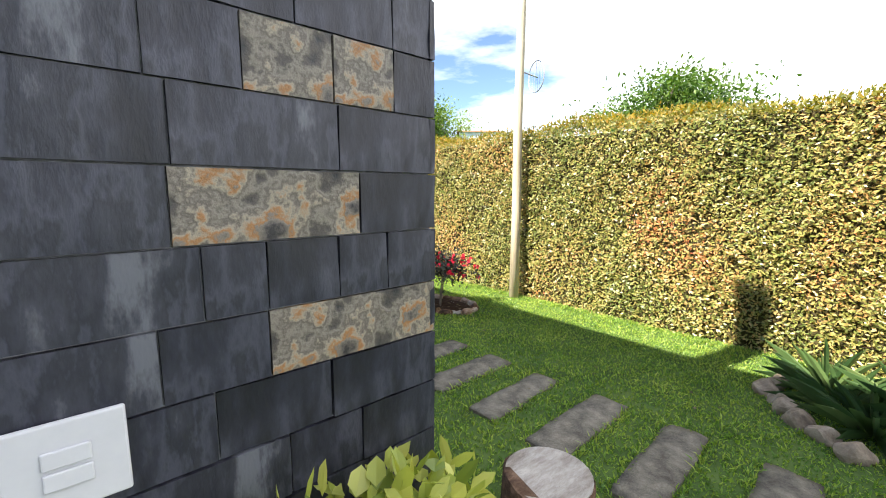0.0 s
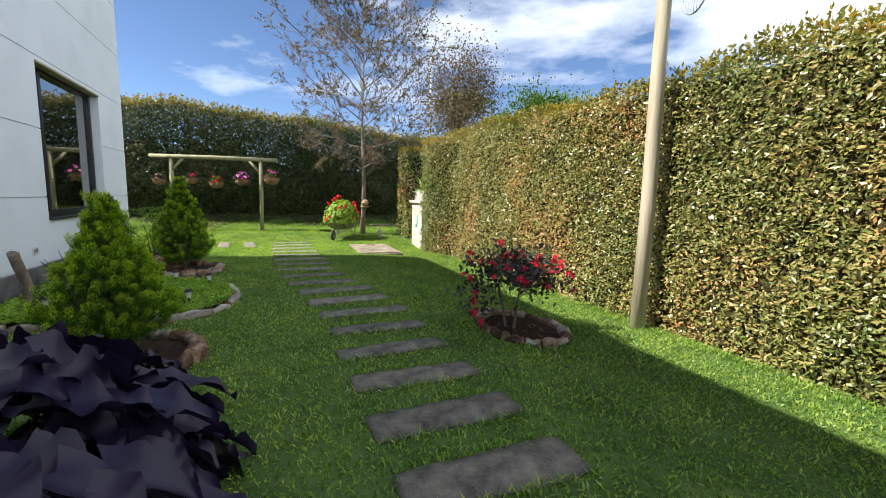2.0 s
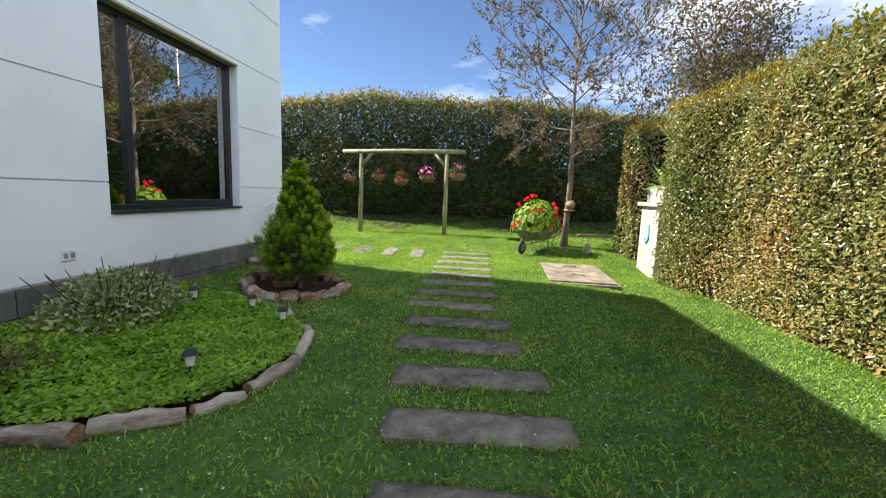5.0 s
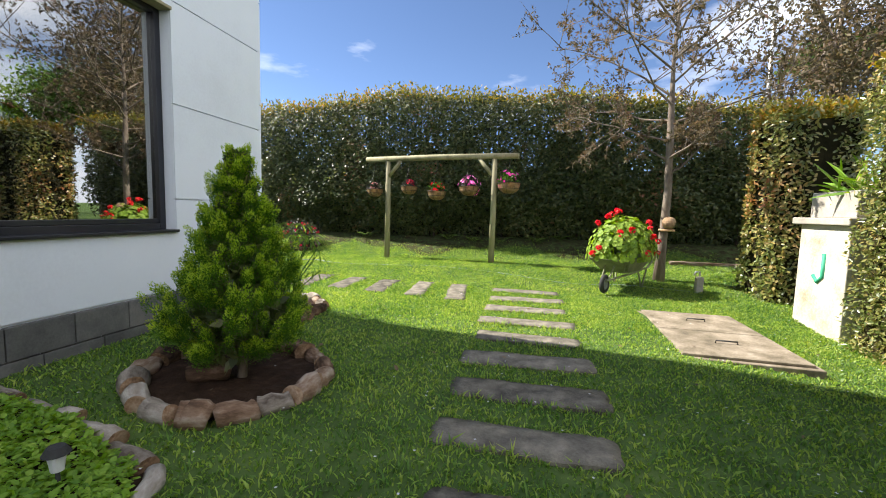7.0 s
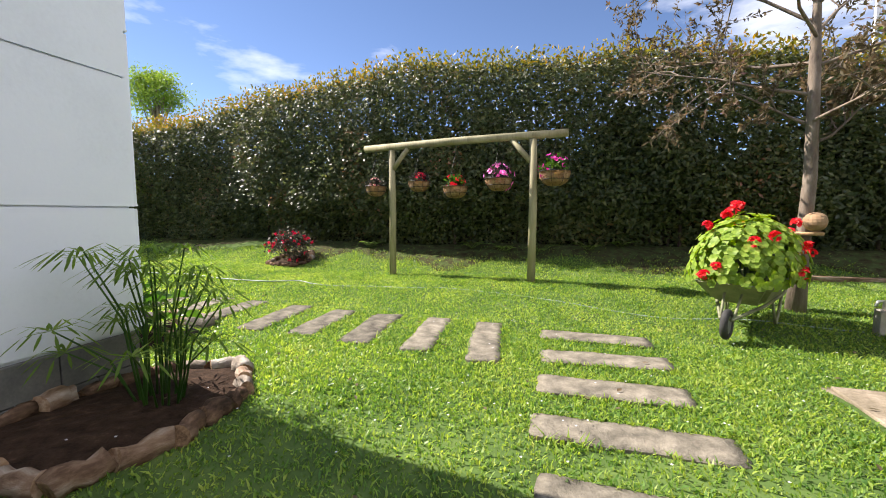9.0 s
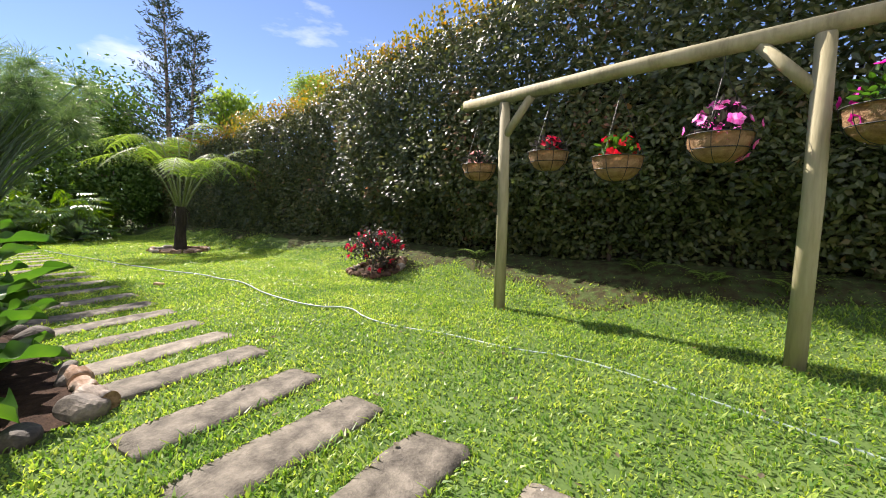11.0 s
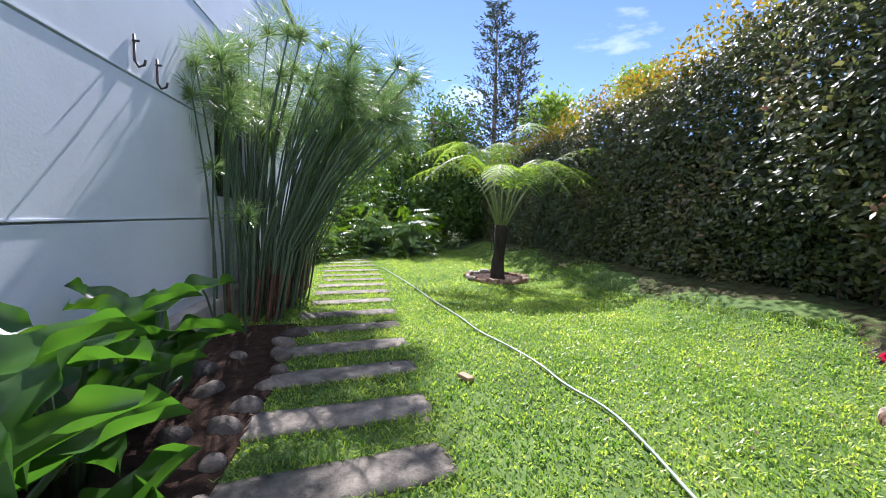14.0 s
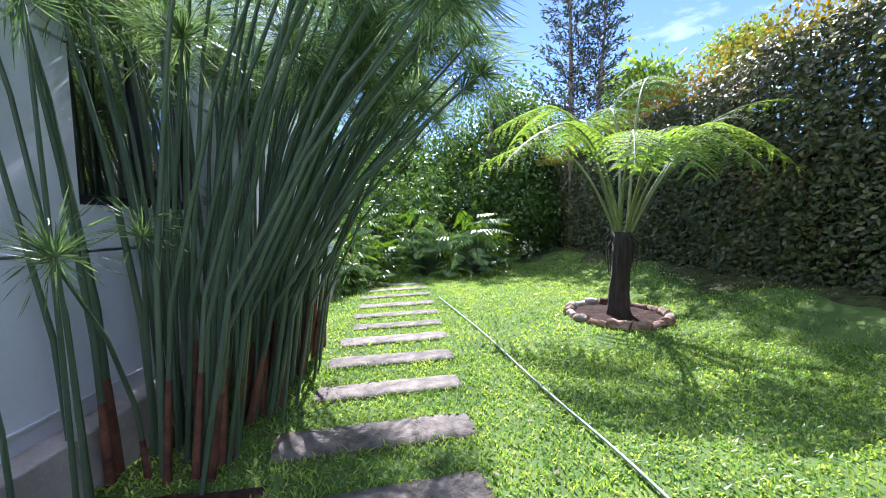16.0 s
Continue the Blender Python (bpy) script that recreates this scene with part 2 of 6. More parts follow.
M["twig"] = surface("hedge_twigs", [(0.3, (0.03, 0.02, 0.014)), (0.7, (0.10, 0.07, 0.05))], 9, 0.9, 0.3, 60)
# Near-black: the shade inside the far and stub hedges, put into the colour.
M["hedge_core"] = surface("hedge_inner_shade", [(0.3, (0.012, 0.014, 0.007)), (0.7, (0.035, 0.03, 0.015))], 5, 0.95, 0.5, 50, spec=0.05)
# Twig brown taken darker, so gaps between the leaves read as deep shade.
M["hedge_brown"] = surface("hedge_inner_brown_shade", [(0.3, (0.02, 0.02, 0.009)), (0.55, (0.055, 0.048, 0.022)), (0.75, (0.11, 0.08, 0.04))], 14, 0.95, 1.0, 60, spec=0.05)
# Soil and litter, kept dark to hold the shade at the hedge foot.
M["litter"] = surface("shaded_leaf_litter", [(0.28, (0.018, 0.016, 0.008)), (0.45, (0.05, 0.045, 0.02)), (0.6, (0.055, 0.085, 0.025)), (0.8, (0.14, 0.11, 0.055))], 9, 0.95, 1.0, 50, 9, spec=0.1)
M["old_render"] = surface("stained_render", [(0.25, (0.30, 0.25, 0.17)), (0.5, (0.52, 0.48, 0.39)), (0.8, (0.66, 0.63, 0.55))], 2.5, 0.9, 0.4, 40, 8)
M["cypress"] = foliage("cypress_spray", [(0.0, (0.018, 0.065, 0.010)), (0.5, (0.07, 0.17, 0.016)), (1.0, (0.16, 0.28, 0.026))], 0.6, 0.32, 0.2, 0.4, 13)
M["cypress_tip"] = foliage("cypress_young_tip", [(0.0, (0.17, 0.31, 0.025)), (0.5, (0.31, 0.45, 0.04)), (1.0, (0.45, 0.53, 0.07))], 0.6, 0.38, 0.2, 0.4, 9)
M["purple"] = foliage("dark_purple_leaf", [(0.0, (0.009, 0.006, 0.018)), (0.6, (0.017, 0.011, 0.032)), (1.0, (0.035, 0.018, 0.055))], 0.36, 0.05, 0.3, 0.3)
M["fern"] = foliage("fern_frond", [(0.0, (0.07, 0.13, 0.025)), (0.6, (0.15, 0.24, 0.045)), (1.0, (0.26, 0.36, 0.09))], 0.6, 0.5, 0.2, 0.3)
M["papyrus"] = foliage("papyrus_ray", [(0.0, (0.05, 0.10, 0.036)), (0.6, (0.12, 0.20, 0.065)), (1.0, (0.28, 0.35, 0.14))], 0.32, 0.36, 0.5, 0.3)
M["stem"] = surface("papyrus_stem", [(0.25, (0.038, 0.07, 0.046)), (0.55, (0.08, 0.125, 0.075)), (0.85, (0.15, 0.20, 0.115))], 3, 0.32, 0.1, 40, stretch=(1, 1, 0.2))
M["fern_stalk"] = surface("fern_stalk", [(0.25, (0.07, 0.10, 0.03)), (0.55, (0.16, 0.20, 0.06)), (0.85, (0.25, 0.28, 0.10))], 5, 0.5, 0.15, 40, stretch=(1, 1, 0.3))
M["sheath"] = surface("dry_sheath", [(0.3, (0.06, 0.02, 0.015)), (0.7, (0.20, 0.09, 0.05))], 7, 0.8, 0.2, 40)
M["arum"] = foliage("arum_leaf", [(0.0, (0.022, 0.07, 0.014)), (0.6, (0.045, 0.115, 0.02)), (1.0, (0.10, 0.19, 0.032))], 0.3, 0.42, 0.5, 0.5, 3)
M["philo"] = foliage("philodendron_leaf", [(0.0, (0.03, 0.08, 0.012)), (0.6, (0.08, 0.16, 0.02)), (1.0, (0.18, 0.26, 0.04))], 0.28, 0.35, 0.55, 0.3)
M["cover"] = foliage("ground_cover", [(0.0, (0.09, 0.19, 0.025)), (0.5, (0.20, 0.34, 0.04)), (1.0, (0.36, 0.48, 0.08))], 0.5, 0.4, 0.3, 0.4, 3)
M["variegated"] = foliage("variegated_leaf", [(0.0, (0.08, 0.13, 0.04)), (0.5, (0.2, 0.25, 0.10)), (1.0, (0.5, 0.5, 0.32))], 0.5, 0.3, 0.3, 0.1)
M["yellowleaf"] = foliage("yellow_green_leaf", [(0.0, (0.10, 0.17, 0.03)), (0.4, (0.35, 0.40, 0.08)), (1.0, (0.6, 0.6, 0.2))], 0.4, 0.3, 0.4, 0.2, 3)
M["loro"] = foliage("burgundy_leaf", [(0.0, (0.022, 0.02, 0.022)), (0.5, (0.04, 0.04, 0.032)), (0.85, (0.06, 0.075, 0.035)), (1.0, (0.12, 0.05, 0.05))], 0.45, 0.25, 0.4, 0.2)
M["red"] = foliage("red_petal", [(0.0, (0.45, 0.01, 0.03)), (1.0, (0.75, 0.03, 0.07))], 0.5, 0.35, 0.3, 0.1)
M["scarlet"] = foliage("scarlet_petal", [(0.0, (0.6, 0.015, 0.02)), (1.0, (0.85, 0.05, 0.04))], 0.5, 0.35, 0.3, 0.1)
M["pink"] = foliage("pink_petal", [(0.0, (0.7, 0.05, 0.3)), (0.6, (0.8, 0.2, 0.55)), (1.0, (0.85, 0.5, 0.75))], 0.5, 0.35, 0.3, 0.1)
M["magenta"] = foliage("magenta_petal", [(0.0, (0.55, 0.01, 0.25)), (1.0, (0.8, 0.06, 0.45))], 0.5, 0.35, 0.3, 0.1)
M["palepink"] = foliage("pale_pink_petal", [(0.0, (0.6, 0.2, 0.22)), (1.0, (0.8, 0.55, 0.5))], 0.5, 0.35, 0.3, 0.1)
M["gera"] = foliage("geranium_leaf", [(0.0, (0.13, 0.22, 0.03)), (0.6, (0.26, 0.38, 0.05)), (1.0, (0.42, 0.52, 0.11))], 0.5, 0.4, 0.3, 0.3, 3)
M["treeleaf"] = foliage("sparse_tree_leaf", [(0.0, (0.05, 0.04, 0.03)), (0.5, (0.12, 0.10, 0.05)), (0.85, (0.2, 0.14, 0.09)), (1.0, (0.24, 0.13, 0.16))], 0.6, 0.3, 0.3, 0.3)
M["treegreen"] = foliage("tree_leaf", [(0.0, (0.025, 0.06, 0.012)), (0.6, (0.06, 0.12, 0.02)), (1.0, (0.14, 0.2, 0.04))], 0.5, 0.3, 0.3, 0.4, 0.6)
M["treelight"] = foliage("light_tree_leaf", [(0.0, (0.10, 0.17, 0.03)), (1.0, (0.22, 0.32, 0.06))], 0.5, 0.4, 0.3, 0.4, 0.6)
M["conifer"] = foliage("far_conifer_leaf", [(0.0, (0.02, 0.035, 0.02)), (1.0, (0.06, 0.08, 0.05))], 0.6, 0.25, 0.2, 0.3)
glass = bpy.data.materials.new("window_glass")
glass.use_nodes = True
gn, gl = glass.node_tree.nodes, glass.node_tree.links
gn.remove(gn["Principled BSDF"])
g_mir, g_thru, g_mix = gn.new("ShaderNodeBsdfGlossy"), gn.new("ShaderNodeBsdfTransparent"), gn.new("ShaderNodeMixShader")
g_mir.inputs["Color"].default_value, g_mir.inputs["Roughness"].default_value = (0.86, 0.86, 0.84, 1), 0.012
g_thru.inputs["Color"].default_value = (0.42, 0.44, 0.42, 1)
g_mix.inputs["Fac"].default_value = 0.5
gl.new(g_thru.outputs["BSDF"], g_mix.inputs[1])
gl.new(g_mir.outputs["BSDF"], g_mix.inputs[2])
gl.new(g_mix.outputs["Shader"], gn["Material Output"].inputs["Surface"])
M["glass"] = glass


# ---- building helpers ----
def part(name, data, material, parent=None, label="", m=None):
    """Links a bmesh or mesh as one object, under a thing if one is given."""
    if isinstance(data, bmesh.types.BMesh):
        me = bpy.data.meshes.new(name)
        data.to_mesh(me)
        data.free()
    else:
        me = data
    if not me.materials:
        me.materials.append(material)
    ob = new(name, me)
    if parent is not None:
        ob.parent = parent
    if m is not None:
        ob.matrix_basis = m
    if label:
        ob["label"] = label
    if name in ("twigs", "stems", "flowers", "leaves", "stalks", "branch_growth", "sheaths", "umbels", "pinnae", "sprays", "inner_sprays", "top_leaves", "umbel", "leaf_whorl"):
        ob["kind"] = "stuff"
    return ob


def thing(name, label, category, m=None, group="", kind=""):
    ob = tagged(new(name), label, category, group, kind)
    ob.empty_display_size = 0.1
    if m is not None:
        ob.matrix_basis = m
    return ob


def np_mesh(name, verts, faces, smooth=False):
    verts, faces = np.asarray(verts, np.float32).reshape(-1, 3), np.asarray(faces, np.int32)
    k = faces.shape[1]
    me = bpy.data.meshes.new(name)
    me.vertices.add(len(verts))
    me.vertices.foreach_set("co", verts.ravel())
    me.loops.add(faces.size)
    me.loops.foreach_set("vertex_index", faces.ravel())
    me.polygons.add(len(faces))
    me.polygons.foreach_set("loop_start", np.arange(0, faces.size, k, dtype=np.int32))
    me.polygons.foreach_set("use_smooth", np.full(len(faces), smooth))
    me.update(calc_edges=True)
    return me


def unit(a):
    return a / np.maximum(np.linalg.norm(a, axis=-1, keepdims=True), 1e-9)


def leaf_mesh(name, P, D, N, length, width, fold=0.15, droop=0.0, wide=0.4):
    """Many pointed oval leaves, each two quads folded along the midrib: base P, way D, upper side N."""
    P, D = np.asarray(P, float), unit(np.asarray(D, float))
    S = unit(np.cross(D, np.asarray(N, float)))
    U = np.cross(S, D)
    n = len(P)
    L = np.broadcast_to(np.asarray(length, float), (n,))[:, None]
    W = np.broadcast_to(np.asarray(width, float), (n,))[:, None] / 2
    def at(a, s, u):
        return P + D * L * a + S * W * s + U * (W * u - L * droop * a * a)
    V = np.stack([at(0, 0, 0), at(wide * 0.8, 0.9, fold), at(wide + 0.3, 0.8, fold), at(1, 0, 0), at(wide + 0.3, -0.8, fold), at(wide * 0.8, -0.9, fold)], 1)
    i = np.arange(n)[:, None] * 6
    F = np.concatenate([i + np.array([[0, 1, 2, 3]]), i + np.array([[0, 3, 4, 5]])], 0)
    return np_mesh(name, V.reshape(-1, 3), F)


def rnd_dirs(rs, n, up=0.0):
    d = rs.normal(size=(n, 3))
    d[:, 2] += up
    return unit(d)


def tube(bm, pts, radii, seg=8, cap=True):
    """A bent, tapered tube through pts."""
    pts = [Vector(p) for p in pts]
    rings = []
    side = None
    for k, p in enumerate(pts):
        d = (pts[min(k + 1, len(pts) - 1)] - pts[max(k - 1, 0)]).normalized()
        if side is None:
            side = d.orthogonal().normalized()
        side = (side - d * side.dot(d)).normalized()
        other = d.cross(side)
        r = radii[k] if hasattr(radii, "__len__") else radii
        rings.append([bm.verts.new(p + (side * math.cos(a) + other * math.sin(a)) * r) for a in (2 * math.pi * j / seg for j in range(seg))])
    for a, b in zip(rings, rings[1:]):
        for j in range(seg):
            f = bm.faces.new((a[j], a[(j + 1) % seg], b[(j + 1) % seg], b[j]))
            f.smooth = True
    if cap:
        bm.faces.new(rings[0][::-1])
        bm.faces.new(rings[-1])
    return bm


def box(bm, x0, y0, z0, x1, y1, z1, bevel=0.0):
    r = bmesh.ops.create_cube(bm, size=1, matrix=Matrix.LocRotScale(((x0 + x1) / 2, (y0 + y1) / 2, (z0 + z1) / 2), None, (x1 - x0, y1 - y0, z1 - z0)))
    if bevel:
        edges = list({e for v in r["verts"] for e in v.link_edges})
        bmesh.ops.bevel(bm, geom=edges, offset=bevel, segments=2, affect="EDGES", profile=0.5)
    return bm


def new_box(*a, **k):
    return box(bmesh.new(), *a, **k)


def rough_up(bm, amount, scale, seed=0.0):
    for v in bm.verts:
        d = noise.noise_vector(v.co * scale + Vector((seed, seed * 1.7, 0)))
        v.co += d * amount
    return bm


def S(t):
    t = np.clip(t, 0, 1)
    return t * t * (3 - 2 * t)


# ---- the plan ----
HEDGE_X, HEDGE_Y = [-40, -20, -14, -12, -9.2, -6, -4.3, 0, 4.5, 6], [18.5, 17.6, 17.25, 17.1, 16.85, 16.0, 15.6, 15.35, 15.2, 15.2]


def hedge_face(x):
    return np.interp(x, HEDGE_X, HEDGE_Y)


def ground_z(x, y):
    x, y = np.asarray(x, float), np.asarray(y, float)
    house = 0.13 * S((-x - 2.0) / 1.4) * S((10.2 - y) / 1.5)
    fall = -0.06 * np.clip(x - 1, 0, 2.6) * S((11.8 - y) / 1.5)
    rise = (0.09 + 0.07 * S((x + 4) / 3)) * S((y - 11.8) / 1.8) * S((x + 12) / 4)
    bank = 0.42 * S((y - hedge_face(x) + 1.3) / 1.5) * S((40 - np.abs(x)) / 10)
    return house + fall + rise + bank + 0.012 * np.sin(x * 1.7 + 0.6) * np.cos(y * 1.3)


def gz(x, y):
    return float(ground_z(x, y))


# ---- ground ----
def spread(lo, hi, step, far):
    inner = np.arange(lo, hi + 1e-6, step)
    out, d, p = [], step, 0.0
    while p < far:
        d *= 1.5
        p += d
        out.append(p)
    return np.concatenate([lo - np.array(out[::-1]), inner, hi + np.array(out)])


gx, gy = spread(-22, 6, 0.25, 900), spread(-6, 20, 0.25, 900)
GX, GY = np.meshgrid(gx, gy)
near = S((60 - np.hypot(GX, GY)) / 30)
GZ = ground_z(GX, GY) * near
nx, ny = len(gx), len(gy)
idx = np.arange(nx * ny).reshape(ny, nx)
quads = np.stack([idx[:-1, :-1], idx[:-1, 1:], idx[1:, 1:], idx[1:, :-1]], -1).reshape(-1, 4)
tagged(part("ground", np_mesh("ground", np.stack([GX, GY, GZ], -1), quads, True), M["lawn"]), "mown green lawn sloping up to the hedge bank", "lawn", kind="structure")

# stepping stones: (x, y, length, depth, turn)
STONES = []
srs = np.random.RandomState(5)
for k in range(20):
    y = -0.65 + 0.606 * k
    STONES.append((0.03 - 0.42 * float(S((y - 4.2) / 3.5)) + srs.uniform(-0.03, 0.03), y, srs.uniform(0.96, 1.06), srs.uniform(0.27, 0.33), srs.uniform(-3, 3)))
STONES.append((-0.42, 11.46, 0.98, 0.31, -2))
STONES.append((0.03, -1.25, 0.98, 0.3, 2))
for k, x in enumerate([-1.40, -1.99, -2.62, -3.25, -3.87, -4.60, -5.15, -5.80, -6.52, -7.10, -7.78, -8.48, -9.16, -9.92, -10.63, -11.36, -12.05, -12.75, -13.45, -14.15, -14.85, -15.6, -16.3, -17.0]):
    top = float(np.interp(x, [-18, -14.3, -11.2, -9.8, -7.6, -5, -1.4], [12.8, 12.72, 12.52, 12.41, 12.26, 12.1, 11.76]))
    length = srs.uniform(1.0, 1.12) + (0.17 if x < -6 else 0.08)
    STONES.append((x, top - length / 2, length, srs.uniform(0.28, 0.34), 94 + srs.uniform(-2.5, 2.5)))


def stepping_stone(length, depth, seed):
    """A thick slab with cleft edges and an uneven top."""
    bm = bmesh.new()
    n, m = 14, 5
    rs = np.random.RandomState(seed)
    top = []
    for j in range(m + 1):
        row = []
        for i in range(n + 1):
            u, v = i / n - 0.5, j / m - 0.5
            edge = (abs(u) > 0.499) + (abs(v) > 0.499)
            x, y = u * length, v * depth
            d = noise.noise_vector(Vector((x * 4, y * 4, seed * 3.1)))
            if edge:
                x, y = x + d.x * 0.022 + rs.uniform(-0.006, 0.006), y + d.y * 0.016 + rs.uniform(-0.004, 0.004)
            if edge == 2:
                x, y = x * 0.975, y * 0.93
            z = 0.022 + d.z * 0.006 + rs.uniform(-0.0015, 0.0015) - (0.007 if edge else 0)
            row.append(bm.verts.new((x, y, z)))
        top.append(row)
    for j in range(m):
        for i in range(n):
            bm.faces.new((top[j][i], top[j][i + 1], top[j + 1][i + 1], top[j + 1][i])).smooth = True
    rim = top[0] + [r[-1] for r in top[1:]] + top[-1][-2::-1] + [r[0] for r in top[-2:0:-1]]
    low = [bm.verts.new((v.co.x * 1.01, v.co.y * 1.02, -0.05)) for v in rim]
    for i in range(len(rim)):
        k = (i + 1) % len(rim)
        bm.faces.new((rim[i], low[i], low[k], rim[k]))
    return bm


for k, (x, y, length, depth, turn) in enumerate(STONES):
    s = part("stepping_stone", stepping_stone(length, depth, k + 1), M["slab"], None, "", pose(x, y, gz(x, y), 0, 0, turn))
    tagged(s, "rough grey stone slab set flush in the lawn", "stepping stone", "stepping stones of the garden path")

# ---- house ----
ROOF = 5.5
ROWS = [0.43, 1.24, 2.07, 2.94, 3.82, 4.70, ROOF]
WIN = (6.25, 8.3, 0.95, 2.88)
SIDE = pose(-3.5, 9.5, 0, 0, 0, 173.7)


def holed(bm, a0, a1, z0, z1, hole, put):
    """Boxes that fill a wall's rectangle round a hole; put(a0, z0, a1, z1) adds one."""
    h0, h1, k0, k1 = hole
    if h1 <= a0 or h0 >= a1 or k1 <= z0 or k0 >= z1:
        put(a0, z0, a1, z1)
        return
    if h0 > a0:
        put(a0, z0, h0, z1)
    if h1 < a1:
        put(h1, z0, a1, z1)
    if k0 > z0:
        put(max(a0, h0), z0, min(a1, h1), k0)
    if k1 < z1:
        put(max(a0, h0), k1, min(a1, h1), z1)


bm = bmesh.new()
holed(bm, -10, 9.48, 0.0, ROOF, WIN, lambda a, z, b, c: box(bm, -3.72, a, z, -3.52, b, c))
wall_front = tagged(part("wall_front", bm, M["paint"]), "white rendered house wall with shallow panel joints", "house wall", kind="structure")
for z0, z1 in zip(ROWS, ROWS[1:]):
    bm = bmesh.new()
    holed(bm, -10, 9.5, z0 + 0.006, z1 - 0.006, WIN, lambda a, z, b, c: box(bm, -3.518, a, z, -3.5, b, c))
    part("panel", bm, M["paint"], wall_front)
# concrete block plinth of the front wall
for r, (z0, z1) in enumerate(((-0.1, 0.2), (0.2, 0.42))):
    y = -10 + 0.2 * r
    while y < 9.45:
        y1 = min(y + 0.4, 9.47)
        part("block", new_box(-3.52, y + 0.004, z0 + 0.004, -3.485, y1 - 0.004, z1 - 0.004, bevel=0.004), M["block"], wall_front)
        y = y1

SWIN = (7.1, 8.3, 1.5, 3.1)
bm = bmesh.new()
holed(bm, 0.02, 13, 0.0, ROOF, SWIN, lambda a, z, b, c: box(bm, a, 0.02, z, b, 0.22, c))
wall_side = tagged(part("wall_side", bm, M["paint"], None, "", SIDE), "white rendered house wall with long drip joints", "house wall", kind="structure")
SIDE_ROWS = [0.43, 1.24, 2.36, 3.48, 4.60, ROOF]
for z0, z1 in zip(SIDE_ROWS, SIDE_ROWS[1:]):
    bm = bmesh.new()
    holed(bm, 0.0, 13, z0 + 0.008, z1 - 0.008, SWIN, lambda a, z, b, c: box(bm, a, -0.02, z, b, 0.018, c))
    part("panel", bm, M["paint"], wall_side)
    part("drip_edge", new_box(0, -0.026, z0 + 0.009, 13, -0.0205, z0 + 0.022), M["paint"], wall_side)
part("ledge", rough_up(new_box(0.3, -0.16, -0.1, 13, 0.018, 0.33, bevel=0.012), 0.006, 3), M["concrete"], wall_side, "pale concrete footing ledge")
bm = bmesh.new()
rv = [[bm.verts.new((x, y, z)) for x, y in ((-3.44, -10.1), (-3.44, 9.57), (-16.45, 11.0), (-16.45, -10.1))] for z in (ROOF, ROOF + 0.12)]
bm.faces.new(rv[0][::-1])
bm.faces.new(rv[1])
for i in range(4):
    bm.faces.new((rv[0][i], rv[0][(i + 1) % 4], rv[1][(i + 1) % 4], rv[1][i]))
roof = part("roof", bm, M["roof"])
tagged(roof, "flat grey concrete roof slab of the house", "roof", kind="structure")
part("wall_back", new_box(-16.4, -10, 0, -16.2, 10.85, ROOF), M["paint"])
tagged(bpy.data.objects["wall_back"], "plain white rear wall of the house", "house wall", kind="structure")
part("wall_south", new_box(-16.2, -10, 0, -3.73, -9.8, ROOF), M["paint"])
tagged(bpy.data.objects["wall_south"], "plain white end wall of the house", "house wall", kind="structure")
bm = new_box(-3.95, 0.62, ROOF + 0.12, -3.65, 0.92, ROOF + 1.9, bevel=0.01)
box(bm, -3.98, 0.59, ROOF + 1.9, -3.62, 0.95, ROOF + 1.96, bevel=0.01)
tagged(part("chimney", bm, M["paint"]), "square white rendered chimney on the roof", "chimney")

# the big front window
win = thing("window_1", "large black aluminium sliding window with reflecting glass", "window", pose(-3.5, 0, 0), kind="structure")
y0, y1, z0, z1 = WIN
fx0, fx1 = -0.19, -0.11
for nm, a in (("frame_jamb", (fx0, y0 + 0.003, z0, fx1, y0 + 0.06, z1 - 0.003)), ("frame_jamb", (fx0, y1 - 0.06, z0, fx1, y1 - 0.003, z1 - 0.003)),
              ("frame_head", (fx0, y0 + 0.062, z1 - 0.063, fx1, y1 - 0.062, z1 - 0.003)), ("frame_sill", (fx0, y0 + 0.062, z0 + 0.003, fx1, y1 - 0.062, z0 + 0.075)),
              ("mullion", (fx0 + 0.01, y0 + 0.35, z0 + 0.077, fx1 - 0.005, y0 + 0.42, z1 - 0.065)),
              ("sash_rail", (fx0 + 0.02, y0 + 0.42, z0 + 0.077, fx1 - 0.015, y1 - 0.064, z0 + 0.115)),
              ("window_sill", (-0.105, y0 + 0.003, z0 - 0.001, 0.035, y1 - 0.003, z0 + 0.022)),
              ("lintel_drip", (-0.1, y0 + 0.003, z1 - 0.03, 0.02, y1 - 0.003, z1 - 0.003))):
    part(nm, new_box(*a, bevel=0.004), M["pole"] if nm == "lintel_drip" else M["alu"], win)
for a, b in ((y0 + 0.06, y0 + 0.35), (y0 + 0.42, y1 - 0.06)):
    g = part("pane", new_box(-0.155, a, z0 + 0.07, -0.149, b, z1 - 0.06), M["glass"], win)
    g.visible_shadow = False
